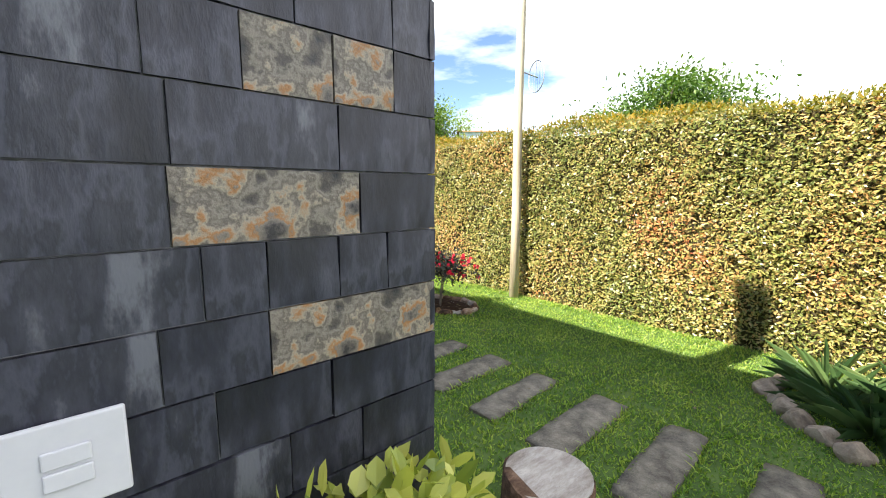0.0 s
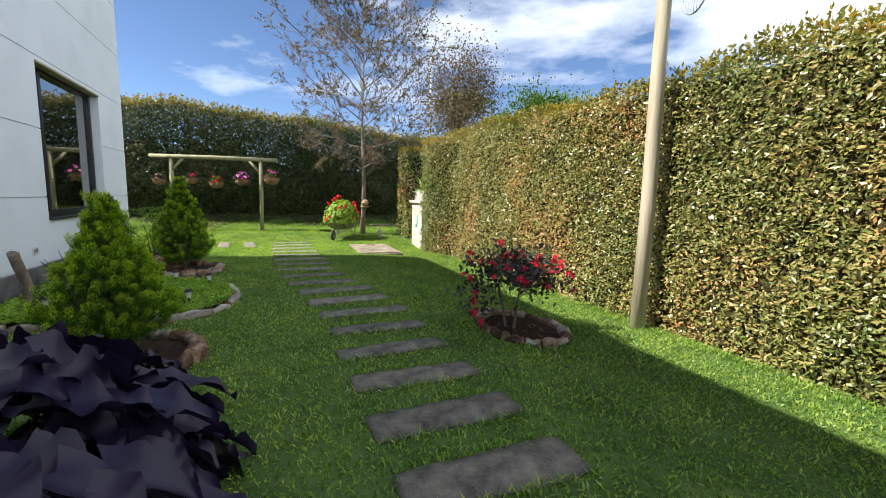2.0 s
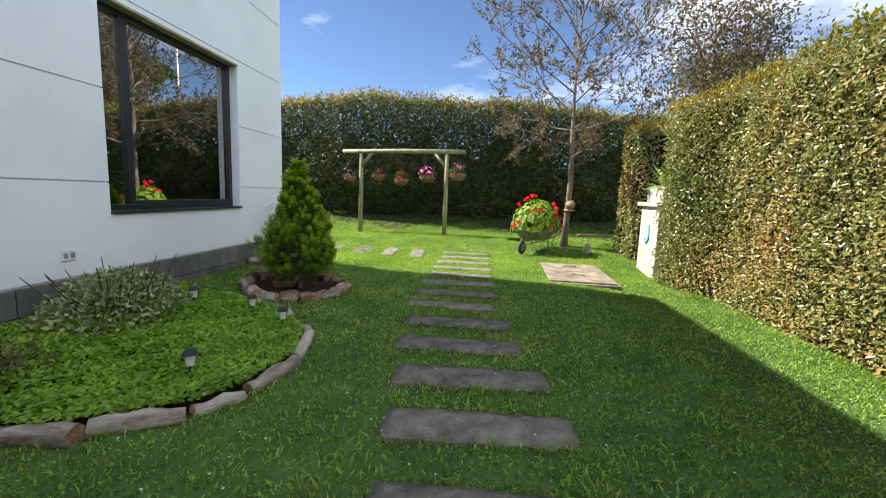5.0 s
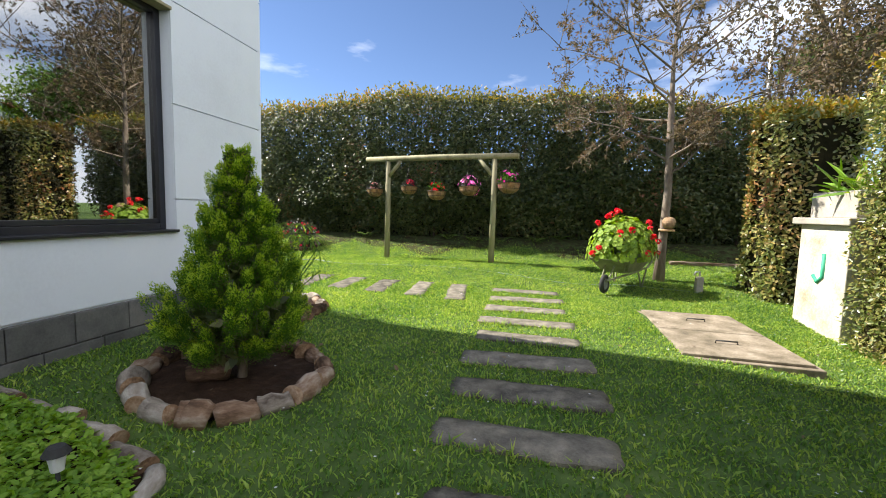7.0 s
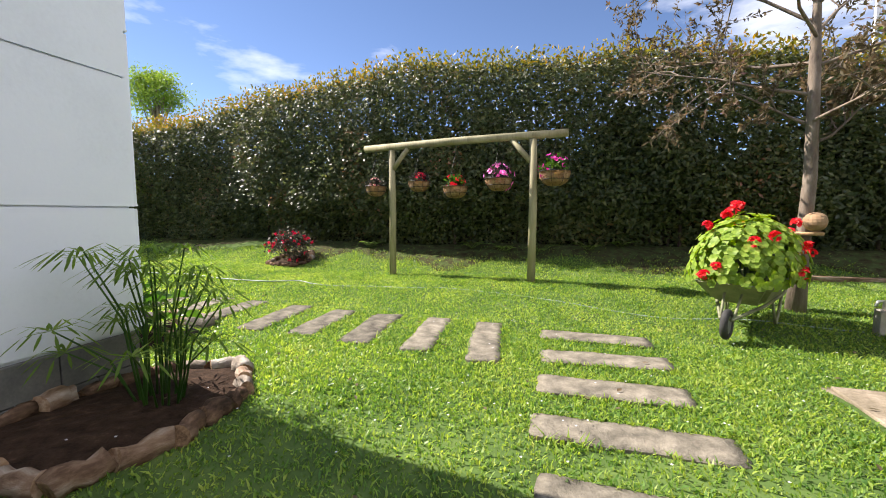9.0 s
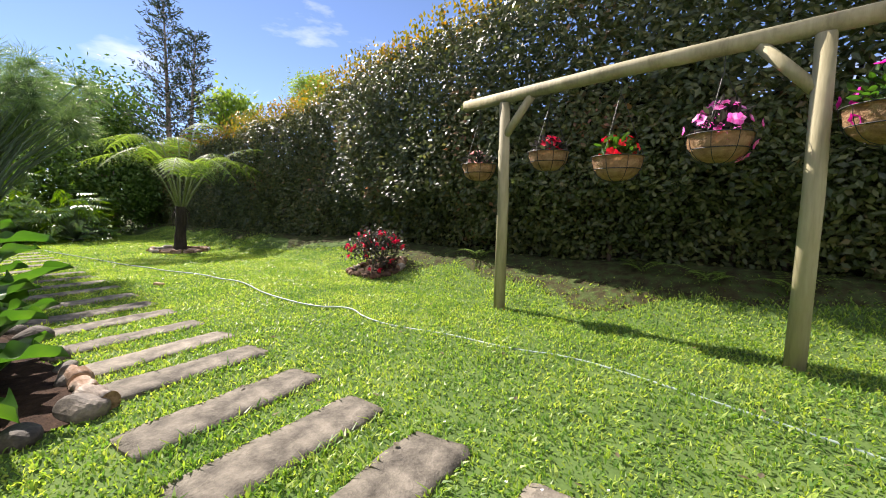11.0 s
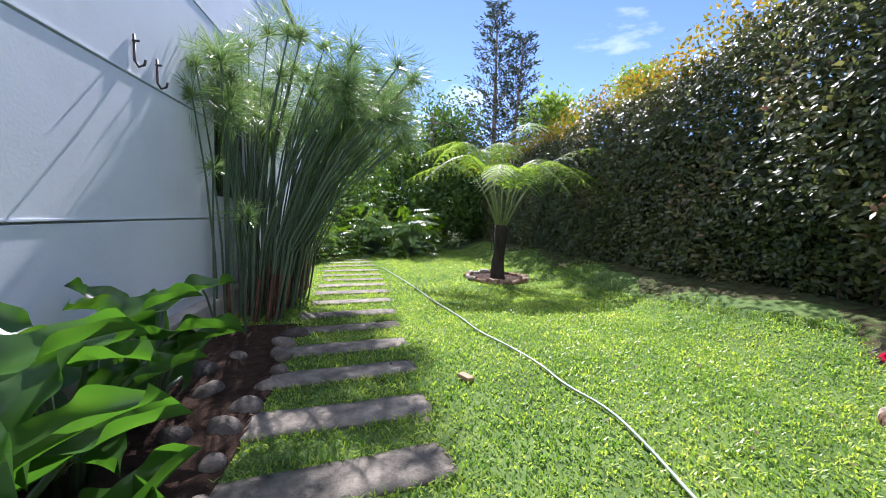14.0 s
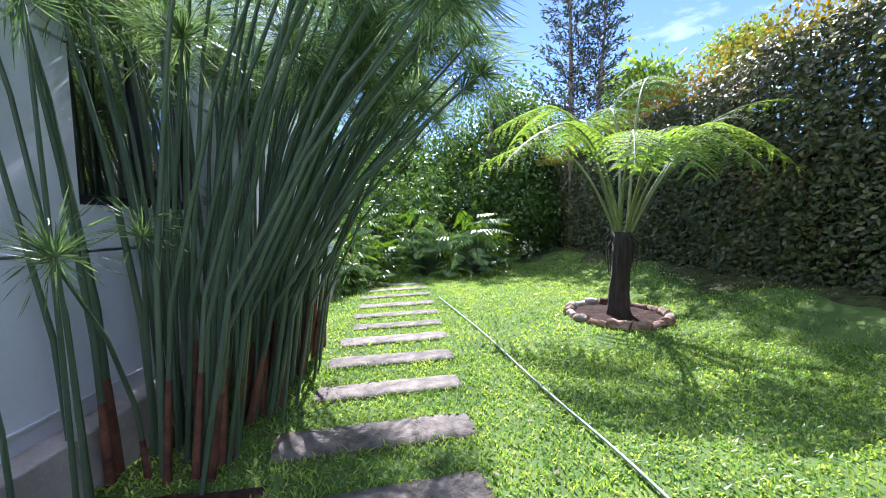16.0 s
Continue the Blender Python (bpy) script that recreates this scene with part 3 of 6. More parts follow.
def curtain(y0, folds, label):
    bm = bmesh.new()
    pts = [(0.03 * math.sin(k * 1.3) + 0.012 * math.sin(k * 3.1), k * 0.035) for k in range(folds)]
    for (a, y), (b, yy) in zip(pts, pts[1:]):
        bm.faces.new([bm.verts.new(p) for p in ((a, y, 0.341), (b, yy, 0.341), (b, yy, 2.95), (a, y, 2.95))])
    bmesh.ops.remove_doubles(bm, verts=bm.verts, dist=1e-4)
    bmesh.ops.solidify(bm, geom=bm.faces[:], thickness=0.004)
    tagged(part("curtain", bm, M["curtain"], None, "", pose(-3.95, y0, 0)), label, "curtain", "curtains of the large window")


curtain(6.2, 12, "grey pleated curtain drawn beside the window mullion")
curtain(8.12, 8, "grey pleated curtain gathered at the window jamb")
part("inner_floor", new_box(-16.2, -9.8, -0.02, -3.73, 9.6, 0.34), M["bark"])
tagged(bpy.data.objects["inner_floor"], "plain grey floor inside the house", "floor", kind="structure")
part("ceiling", new_box(-16.2, -9.8, 3.3, -3.73, 9.4, 3.4), M["paint"])
tagged(bpy.data.objects["ceiling"], "plain ceiling inside the house", "ceiling", kind="structure")

# the dark window of the side wall
swin = thing("window_2", "black aluminium window in the white side wall", "window", SIDE, kind="structure")
a0, a1, b0, b1 = SWIN
for nm, q in (("frame_jamb", (a0 + 0.003, 0.03, b0, a0 + 0.06, 0.1, b1 - 0.003)), ("frame_jamb", (a1 - 0.06, 0.03, b0, a1 - 0.003, 0.1, b1 - 0.003)),
              ("frame_head", (a0 + 0.062, 0.03, b1 - 0.06, a1 - 0.062, 0.1, b1 - 0.003)), ("frame_sill", (a0 + 0.062, 0.03, b0 + 0.003, a1 - 0.062, 0.1, b0 + 0.06)),
              ("mullion", ((a0 + a1) / 2 - 0.03, 0.035, b0 + 0.062, (a0 + a1) / 2 + 0.03, 0.095, b1 - 0.062))):
    part(nm, new_box(*q, bevel=0.004), M["alu"], swin)
for c0, c1 in ((a0 + 0.06, (a0 + a1) / 2 - 0.03), ((a0 + a1) / 2 + 0.03, a1 - 0.06)):
    part("pane", new_box(c0, 0.06, b0 + 0.06, c1, 0.066, b1 - 0.06), M["glass"], swin).visible_shadow = False

# slate-clad pier at the terrace
PX0, PX1, PY0, PY1 = -3.5, -2.2, -0.93, -0.62
pier = tagged(part("wall_pier", new_box(PX0, PY0 + 0.0096, -0.1, PX1 - 0.0096, PY1, 3.2), M["grout"]), "terrace pier clad in black and rust slate tiles", "stone wall", kind="structure")
RUST = {16: (-2.64, -2.36), 14: (-2.53, -2.2), 18: (-2.54, -2.29)}
JOINTS = {16: (-2.364, -2.636, -2.79), 14: (-2.522, -2.66, -2.85), 18: (-2.292, -2.405, -2.539, -2.65, -2.9), 15: (-2.31, -2.405, -2.52, -2.605, -2.86), 17: (-2.40, -2.63, -2.92), 13: (-2.425, -2.6, -2.82), 12: (-2.37, -2.5, -2.74)}
tile_rs = np.random.RandomState(11)


def slate_tile(w, h, seed):
    bm = bmesh.new()
    n, m = 6, 3
    g = [[bm.verts.new((w * i / n, -0.011 - 0.004 * noise.noise(Vector((w * i / n * 14, h * j / m * 14, seed * 2.3))), h * j / m)) for i in range(n + 1)] for j in range(m + 1)]
    for j in range(m):
        for i in range(n):
            bm.faces.new((g[j][i], g[j][i + 1], g[j + 1][i + 1], g[j + 1][i])).smooth = True
    rim = [bm.verts.new(v.co) for v in g[0] + [r[-1] for r in g[1:]] + g[-1][-2::-1] + [r[0] for r in g[-2:0:-1]]]
    low = [bm.verts.new((v.co.x, 0.0, v.co.z)) for v in rim]
    for i in range(len(rim)):
        k = (i + 1) % len(rim)
        bm.faces.new((rim[i], low[i], low[k], rim[k]))
    return bm


for r in range(30):
    z = 0.045 + 0.1035 * r
    joints = list(JOINTS.get(r, ()))
    x = PX1
    if not joints:
        joints.append(PX1 - tile_rs.uniform(0.07, 0.2))
    while joints[-1] > PX0 + 0.05:
        joints.append(joints[-1] - tile_rs.choice([0.2, 0.24, 0.17, 0.26, 0.3]))
    for x0 in joints:
        x0 = max(x0, PX0)
        rust = r in RUST and RUST[r][0] < (x + x0) / 2 < RUST[r][1]
        part("tile", slate_tile(x - x0 - 0.003, 0.1, r * 20 + x), M["rust_slate"] if rust else M["slate"], pier, "", pose(x0, PY0 + 0.012 + tile_rs.uniform(-0.002, 0.002), z))
        x = x0
    yy = PY0 + 0.001
    for w in ((0.2, 0.109) if r % 2 else (0.12, 0.189)):
        part("tile", slate_tile(w - 0.003, 0.1, r * 7 + w), M["slate"], pier, "", pose(PX1 - 0.012 + tile_rs.uniform(-0.002, 0.002), yy, z, 0, 0, 90))
        yy += w
plate = thing("light_switch", "white plastic double light switch on slate tiles", "switch", pose(-2.757, PY0 - 0.003, 1.462))
part("plate", new_box(-0.056, -0.008, -0.055, 0.056, 0.0, 0.055, bevel=0.003), M["plastic"], plate)
for z in (-0.024, 0.002):
    part("rocker", new_box(-0.022, -0.012, z, 0.022, -0.0085, z + 0.022, bevel=0.002), M["plastic"], plate)


# ---- hedges ----
def diamond_mesh(name, P, D, N, length, width, fold=0.12):
    P, D = np.asarray(P, float), unit(np.asarray(D, float))
    s = unit(np.cross(D, np.asarray(N, float)))
    u = np.cross(s, D)
    L, W = np.broadcast_to(length, (len(P),))[:, None], np.broadcast_to(width, (len(P),))[:, None] / 2
    V = np.stack([P, P + D * L * 0.45 + s * W + u * W * fold, P + D * L, P + D * L * 0.45 - s * W + u * W * fold], 1)
    F = np.arange(len(P) * 4).reshape(-1, 4)
    return np_mesh(name, V.reshape(-1, 3), F)


def bumps(a, b, seed=0.0):
    return 0.5 * np.sin(a * 1.9 + seed) * np.cos(b * 2.3 + seed * 2) + 0.3 * np.sin(a * 4.7 + b * 3.1 + seed) + 0.2 * np.sin(a * 9.1 - b * 7.7)


def right_top(y):
    return 2.78 + 0.012 * (y - 3) + 0.05 * np.sin(y * 1.1) + 0.03 * np.sin(y * 3.7)


rs = np.random.RandomState(21)
hedge = thing("hedge", "tall clipped hedge of green and rust-brown leaves", "hedge", group="garden hedges")
n = 125000
y, t = rs.uniform(-4.2, 10.15, n), rs.uniform(0, 1, n) ** 0.9
z = gz(3.3, 3) - 0.02 + t * (right_top(y) - gz(3.3, 3) + 0.02)
depth = 0.2 * rs.uniform(0, 1, n) ** 1.3
x = 3.2 - 0.06 * bumps(y, z) - 0.045 * bumps(y * 3.3, z * 3.7, 4) + depth + 0.06 * S((z - 2.5) / 0.4) - 0.36 * S((y - 8.7) / 1.0)
N = np.stack([-1 + 0 * y, rs.normal(0, 0.85, n), 0.6 + rs.normal(0, 0.8, n)], 1)
D = np.stack([rs.normal(-0.4, 0.5, n), rs.normal(0, 1, n), rs.normal(-0.25, 0.7, n)], 1)
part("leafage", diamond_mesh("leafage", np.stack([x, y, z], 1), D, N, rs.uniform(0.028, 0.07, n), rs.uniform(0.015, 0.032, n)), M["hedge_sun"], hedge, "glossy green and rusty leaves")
n = 16000
y = rs.uniform(-7, 10.15, n)
x = rs.uniform(3.15, 4.3, n) - 0.36 * S((y - 8.7) / 1.0)
P = np.stack([x, y, right_top(y) + rs.uniform(-0.06, 0.09, n) - 0.1 * np.abs(x - 3.7) ** 2], 1)
part("top_leaves", diamond_mesh("top_leaves", P, rnd_dirs(rs, n, 0.8), rnd_dirs(rs, n, 1), rs.uniform(0.05, 0.09, n), 0.032), M["hedge_top"], hedge)
# Filler box behind the leaves, twig brown with the inner shade in it.
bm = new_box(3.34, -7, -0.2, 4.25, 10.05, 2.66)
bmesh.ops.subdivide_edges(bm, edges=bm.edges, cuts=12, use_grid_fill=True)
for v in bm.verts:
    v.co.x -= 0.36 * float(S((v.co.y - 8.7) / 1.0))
part("core", rough_up(bm, 0.06, 2.5), M["hedge_brown"], hedge, "brown filler box darkened for shade between leaves")
bm = bmesh.new()
for k in range(420):
    y, z = rs.uniform(-6.5, 9.2), rs.uniform(0.0, 2.7)
    a = Vector((3.3, y, z))
    b = a + Vector((-rs.uniform(0.08, 0.2), rs.uniform(-0.3, 0.3), rs.uniform(-0.05, 0.28)))
    tube(bm, [a, (a + b) / 2 + Vector((0, 0, 0.02)), b], [0.004, 0.003, 0.0015], 4, False)
tagged(part("twig_growth", bm, M["twig"], hedge, "thin bare twigs"), kind="stuff")
P, D, N, LL = [], [], [], []
for k in range(260):
    y = rs.uniform(-7, 10)
    base = np.array([rs.uniform(3.15, 3.7) - 0.36 * float(S((y - 8.7) / 1.0)), y, float(right_top(y)) - 0.02])
    way = unit(np.array([rs.normal(-0.1, 0.35), rs.normal(0, 0.4), 1.0]))
    L = rs.uniform(0.06, 0.2) * (1.5 if rs.uniform() < 0.15 else 1)
    for j in range(int(L * 70)):
        P.append(base + way * L * rs.uniform(0, 1))
        D.append(way * 0.7 + rs.normal(0, 0.6, 3))
        N.append(rs.normal(0, 0.5, 3) + np.array([0, 0, 1]))
        LL.append(rs.uniform(0.035, 0.065))
tagged(part("sprig_growth", diamond_mesh("sprig_growth", P, D, N, np.array(LL), 0.022), M["hedge_top"], hedge, "young sprigs above the clipped top"), kind="stuff")

far_top = lambda x: np.interp(x, [-40, -26, -18, -13, -8, -4, -1, 2, 6], [3.0, 3.2, 3.45, 3.75, 4.1, 4.15, 4.05, 3.8, 3.5]) + 0.06 * np.sin(x * 1.3) + 0.03 * np.sin(x * 3.1)
fhedge = thing("hedge", "tall dark evergreen hedge with light glinting through", "hedge", group="garden hedges")
n = 245000
x = rs.uniform(-24, 5.8, n)
t = rs.uniform(0, 1, n)
z = 0.35 + t * (far_top(x) - 0.35)
y = hedge_face(x) - 0.12 * bumps(x, z, 2) - 0.05 * bumps(x * 3.1, z * 3.3, 1) - (0.3 * S((z - 0.9) / 0.7) - 0.25 * S((1.0 - z) / 0.5)) * S((x + 10.5) / 3) + 0.75 * rs.uniform(0, 1, n) ** 1.2 + 0.15 * S((z - far_top(x) + 0.6) / 0.6)
N = np.stack([rs.normal(0, 0.6, n), -1 + 0 * x, 0.6 + rs.normal(0, 0.5, n)], 1)
D = np.stack([rs.normal(0, 1, n), rs.normal(-0.3, 0.5, n), rs.normal(-0.4, 0.6, n)], 1)
part("leafage", diamond_mesh("leafage", np.stack([x, y, z], 1), D, N, rs.uniform(0.064, 0.125, n), rs.uniform(0.037, 0.062, n)), M["hedge_shaded"], fhedge, "small glossy leaves, coloured darker for shade")
n = 17000
x = rs.uniform(-27, 5.8, n)
P = np.stack([x, hedge_face(x) + rs.uniform(-0.46, 0.8, n), far_top(x) + rs.uniform(-0.22, 0.09, n)], 1)
part("top_leaves", diamond_mesh("top_leaves", P, rnd_dirs(rs, n, 0.9), rnd_dirs(rs, n, 1), rs.uniform(0.06, 0.11, n), 0.045), M["hedge_top"], fhedge, "yellow and orange young leaves")
for k in range(190):
    bm = bmesh.new()
    x = -27 + 0.17 * k + rs.uniform(-0.06, 0.06)
    y = float(hedge_face(x)) + rs.uniform(0.25, 0.6)
    top = float(far_top(x)) - 0.15
    tube(bm, [(x, y, 0.2), (x + rs.uniform(-0.1, 0.1), y, top * 0.5), (x + rs.uniform(-0.2, 0.2), y + rs.uniform(-0.1, 0.1), top)], [0.035, 0.025, 0.008], 5, False)
    part("stem", bm, M["twig"], fhedge, "bare upright hedge stem")
# Filler sheet behind the leaves, blocks light and stands for inner shade.
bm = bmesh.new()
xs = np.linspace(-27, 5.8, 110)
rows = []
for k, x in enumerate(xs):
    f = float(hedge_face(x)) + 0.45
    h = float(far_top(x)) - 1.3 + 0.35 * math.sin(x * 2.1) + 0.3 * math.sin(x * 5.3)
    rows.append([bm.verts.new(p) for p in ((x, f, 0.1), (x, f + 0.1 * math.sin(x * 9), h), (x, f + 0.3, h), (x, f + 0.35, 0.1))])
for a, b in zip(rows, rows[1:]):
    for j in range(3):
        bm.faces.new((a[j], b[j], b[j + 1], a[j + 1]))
part("core", bm, M["hedge_core"], fhedge, "near-black filler sheet for the shade inside")

# the short hedge beyond the meter pillar
bhedge = thing("hedge", "short clipped hedge stub beside the white pillar", "hedge", group="garden hedges")
n = 9000
a = rs.uniform(0, 2 * math.pi, n)
z = rs.uniform(-0.05, 2.75, n)
rr = 1 + 0.08 * bumps(a * 2, z, 1) - 0.12 * rs.uniform(0, 1, n) ** 2
ca, sa = np.cos(a), np.sin(a)
P = np.stack([3.5 + 0.58 * np.sign(ca) * np.abs(ca) ** 0.5 * rr, 12.2 + 0.5 * np.sign(sa) * np.abs(sa) ** 0.5 * rr, z], 1)
N = np.stack([ca, sa, 0.5 + 0 * a], 1) + rs.normal(0, 0.4, (n, 3))
part("leafage", leaf_mesh("leafage", P, rnd_dirs(rs, n, -0.2), N, rs.uniform(0.05, 0.09, n), 0.036), M["hedge_sun"], bhedge)
n = 1800
P = np.stack([rs.uniform(2.95, 4.05, n), rs.uniform(11.75, 12.65, n), 2.72 + rs.uniform(-0.08, 0.1, n)], 1)
part("top_leaves", diamond_mesh("top_leaves", P, rnd_dirs(rs, n, 0.8), rnd_dirs(rs, n, 1), 0.08, 0.035), M["hedge_top"], bhedge)
# Filler box coloured as the shade between the leaves.
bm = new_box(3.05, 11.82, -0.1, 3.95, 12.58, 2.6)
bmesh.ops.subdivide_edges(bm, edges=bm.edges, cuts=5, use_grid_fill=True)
part("core", rough_up(bm, 0.06, 2.5), M["hedge_core"], bhedge, "near-black filler box for the inner shade")


# ---- poles, pergola frame, pillar, hatch ----
PX, PY = 3.02, 3.0
pole = thing("utility_pole", "tall weathered round wooden pole beside the hedge", "pole", pose(PX, PY, gz(PX, PY)))
bm = bmesh.new()
tube(bm, [(0, 0, -0.2), (0.01, 0, 1.5), (0.0, 0.01, 3.0), (0.03, 0.02, 4.7), (0.04, 0.02, 6.2)], [0.085, 0.08, 0.076, 0.07, 0.062], 14)
part("shaft", bm, M["polegrey"], pole)
bm = bmesh.new()
tube(bm, [(0.08, 0, 3.85), (0.3, -0.02, 3.83), (0.45, -0.03, 3.82)], 0.012, 8)
part("arm", bm, M["galv"], pole, "thin galvanised bracket arm")
bm = bmesh.new()
RD = 0.2
tube(bm, [(0.45 + 0.05 * math.cos(a) , RD * math.cos(a), 3.84 + 1.3 * RD * math.sin(a)) for a in (2 * math.pi * k / 28 for k in range(29))], 0.009, 6, False)
for k in range(-4, 5):
    w = math.sqrt(max(0.0, 1 - (k / 4.6) ** 2))
    tube(bm, [(0.45 + 0.05 * k / 4.6, RD * k / 4.6, 3.84 - 1.3 * RD * w), (0.45 + 0.05 * k / 4.6, RD * k / 4.6, 3.84 + 1.3 * RD * w)], 0.003, 4, False)
part("dish", bm, M["galv"], pole, "open wire grid dish aerial")

PLX, PLY, PRX, PRY = -3.57, 14.22, -1.13, 13.75
ang = math.degrees(math.atan2(PRY - PLY, PRX - PLX))
frame_thing = thing("flower_frame", "round-pole timber frame standing on the lawn", "garden frame", pose(PLX, PLY, gz(PLX, PLY), 0, 0, ang))
span = math.hypot(PRX - PLX, PRY - PLY)
BEAM_Z = 2.22
for k, px in enumerate((0.0, span)):
    bm = bmesh.new()
    dz = gz(PRX, PRY) - gz(PLX, PLY) if k else 0
    tube(bm, [(px, 0, dz - 0.15), (px + 0.01, 0.005, 1.2), (px, 0, BEAM_Z - 0.03)], [0.062, 0.06, 0.056], 14)
    part("post", bm, M["pole"], frame_thing)
    s = 1 if k == 0 else -1
    bm = bmesh.new()
    tube(bm, [(px + s * 0.03, 0, BEAM_Z - 0.36), (px + s * 0.33, 0, BEAM_Z - 0.02)], 0.042, 12)
    part("brace", bm, M["pole"], frame_thing)
bm = bmesh.new()
tube(bm, [(-0.55, 0, BEAM_Z + 0.02), (span * 0.5, 0.004, BEAM_Z + 0.035), (span + 0.5, 0, BEAM_Z + 0.02)], [0.06, 0.062, 0.058], 16)
part("beam", bm, M["pole"], frame_thing)
FR = frame_thing.matrix_basis.copy()


def flower_ball(rs, n, centre, radius, petals, size):
    """Small flat flowers of broad petals on a dome."""
    P, D, N = [], [], []
    for _ in range(n):
        v = rnd_dirs(rs, 1, 0.9)[0]
        c = np.array(centre) + v * radius * rs.uniform(0.75, 1.05)
        side = unit(np.cross(v, rs.normal(size=3)))
        other = np.cross(v, side)
        for k in range(petals):
            a = 2 * math.pi * k / petals + rs.uniform(-0.2, 0.2)
            P.append(c)
            D.append(side * math.cos(a) + other * math.sin(a) + v * 0.35)
            N.append(v)
    return np.array(P), np.array(D), np.array(N), size


def basket(pos, radius, petal, leaf, n_flowers, seed, label, dome=1.0):
    rs = np.random.RandomState(seed)
    b = thing("hanging_basket", label, "hanging basket", FR @ pose(*pos), "hanging baskets on the frame")
    bm = bmesh.new()
    rings = []
    for j in range(8):
        a = math.pi / 2 * j / 7
        r, z = radius * math.cos(a) ** 0.7 if j < 7 else 0.02, -radius * 0.95 * math.sin(a)
        rings.append([bm.verts.new(((r + 0.006 * math.sin(5 * t + j * 2)) * math.cos(t), (r + 0.006 * math.sin(4 * t + j)) * math.sin(t), z)) for t in (2 * math.pi * k / 24 for k in range(24))])
    for p, q in zip(rings, rings[1:]):
        for k in range(24):
            bm.faces.new((p[k], q[k], q[(k + 1) % 24], p[(k + 1) % 24])).smooth = True
    bm.faces.new(rings[-1][::-1])
    bmesh.ops.solidify(bm, geom=bm.faces[:], thickness=-0.015)
    part("coir_bowl", bm, M["coir"], b, "brown coir fibre lining")
    bm = bmesh.new()
    for rr, z in ((radius + 0.012, 0.0), (radius * 0.86 + 0.012, -radius * 0.5)):
        tube(bm, [(rr * math.cos(t), rr * math.sin(t), z) for t in (2 * math.pi * k / 28 for k in range(29))], 0.004, 5, False)
    for k in range(8):
        t = 2 * math.pi * k / 8
        tube(bm, [((radius * math.cos(a) ** 0.7 + 0.012) * math.cos(t), (radius * math.cos(a) ** 0.7 + 0.012) * math.sin(t), -(radius * 0.95 + 0.01) * math.sin(a)) for a in (1.45 * j / 6 for j in range(7))], 0.003, 4, False)
    part("wire_frame", bm, M["wire"], b, "dark wire basket frame")
    top = BEAM_Z - 0.04 - pos[2]
    bm = bmesh.new()
    for k in range(3):
        t = 2 * math.pi * k / 3 + 0.4
        tube(bm, [(radius * math.cos(t), radius * math.sin(t), 0), (0.02 * math.cos(t), 0.02 * math.sin(t), top * 0.75), (0, 0, top * 0.8)], 0.0025, 4, False)
    tube(bm, [(0, 0, top * 0.78), (0, 0, top)], 0.003, 5, False)
    part("chain", bm, M["wire"], b, "thin hanging wires")
    tube_bm = bmesh.new()
    bmesh.ops.create_circle(tube_bm, cap_ends=True, radius=radius - 0.014, segments=20, matrix=Matrix.Translation((0, 0, -0.02)))
    bmesh.ops.solidify(tube_bm, geom=tube_bm.faces[:], thickness=0.02)
    part("soil", tube_bm, M["soil"], b)
    n = 150
    v = rnd_dirs(rs, n, 1.1)
    v[:, 2] = np.abs(v[:, 2])
    P = v * np.array([radius * 1.0, radius * 1.0, radius * 0.95 * dome]) * rs.uniform(0.3, 1.0, (n, 1))
    part("foliage", leaf_mesh("foliage", P, v + rs.normal(0, 0.5, (n, 3)), rnd_dirs(rs, n, 1.2), rs.uniform(0.05, 0.09, n), 0.035, droop=0.05), leaf, b)
    for k in range(n_flowers + 4):
        P, D, N, size = flower_ball(rs, 1, (0, 0, 0.02), radius * 0.95 * dome, 5, 0.046)
        part("flower", leaf_mesh("flower", P, D, N, size, size * 0.95, 0.1), petal, b)


basket((-0.32, -0.02, 1.57), 0.185, M["palepink"], M["loro"], 9, 1, "coir hanging basket with pale pink flowers", 0.7)
basket((0.56, -0.02, 1.63), 0.185, M["red"], M["loro"], 12, 2, "coir hanging basket with small red flowers", 0.7)
basket((1.23, -0.02, 1.53), 0.205, M["scarlet"], M["arum"], 14, 3, "coir hanging basket with scarlet flowers and green leaves", 0.9)
basket((1.96, -0.02, 1.63), 0.205, M["pink"], M["loro"], 30, 4, "coir hanging basket full of pink flowers", 1.2)
basket((2.81, -0.02, 1.70), 0.225, M["magenta"], M["arum"], 16, 5, "coir hanging basket with magenta flowers", 1.05)

# meter pillar and inspection cover
pil = thing("meter_pillar", "white rendered low pillar with a concrete cap", "pillar", pose(3.3, 10.68, gz(3.3, 10.6)))
part("shaft", rough_up(new_box(-0.36, -0.4, -0.1, 0.5, 0.42, 1.28, bevel=0.01), 0.004, 4), M["old_render"], pil)
part("cap", new_box(-0.43, -0.47, 1.28, 0.55, 0.49, 1.36, bevel=0.012), M["concrete"], pil, "grey concrete cap slab")
part("planter", new_box(-0.3, -0.36, 1.36, 0.45, 0.38, 1.66, bevel=0.01), M["concrete"], pil, "weathered concrete planter box")
bm = bmesh.new()
tube(bm, [(-0.365, -0.05, 0.95), (-0.365, -0.05, 0.68), (-0.365, 0.03, 0.61), (-0.365, 0.11, 0.68)], 0.022, 6)
part("painted_mark", bm, M["green_paint"], pil, "green painted mark")
rs = np.random.RandomState(77)
n = 60
P = np.stack([rs.uniform(-0.2, 0.3, n), rs.uniform(-0.3, 0.3, n), np.full(n, 1.65)], 1)
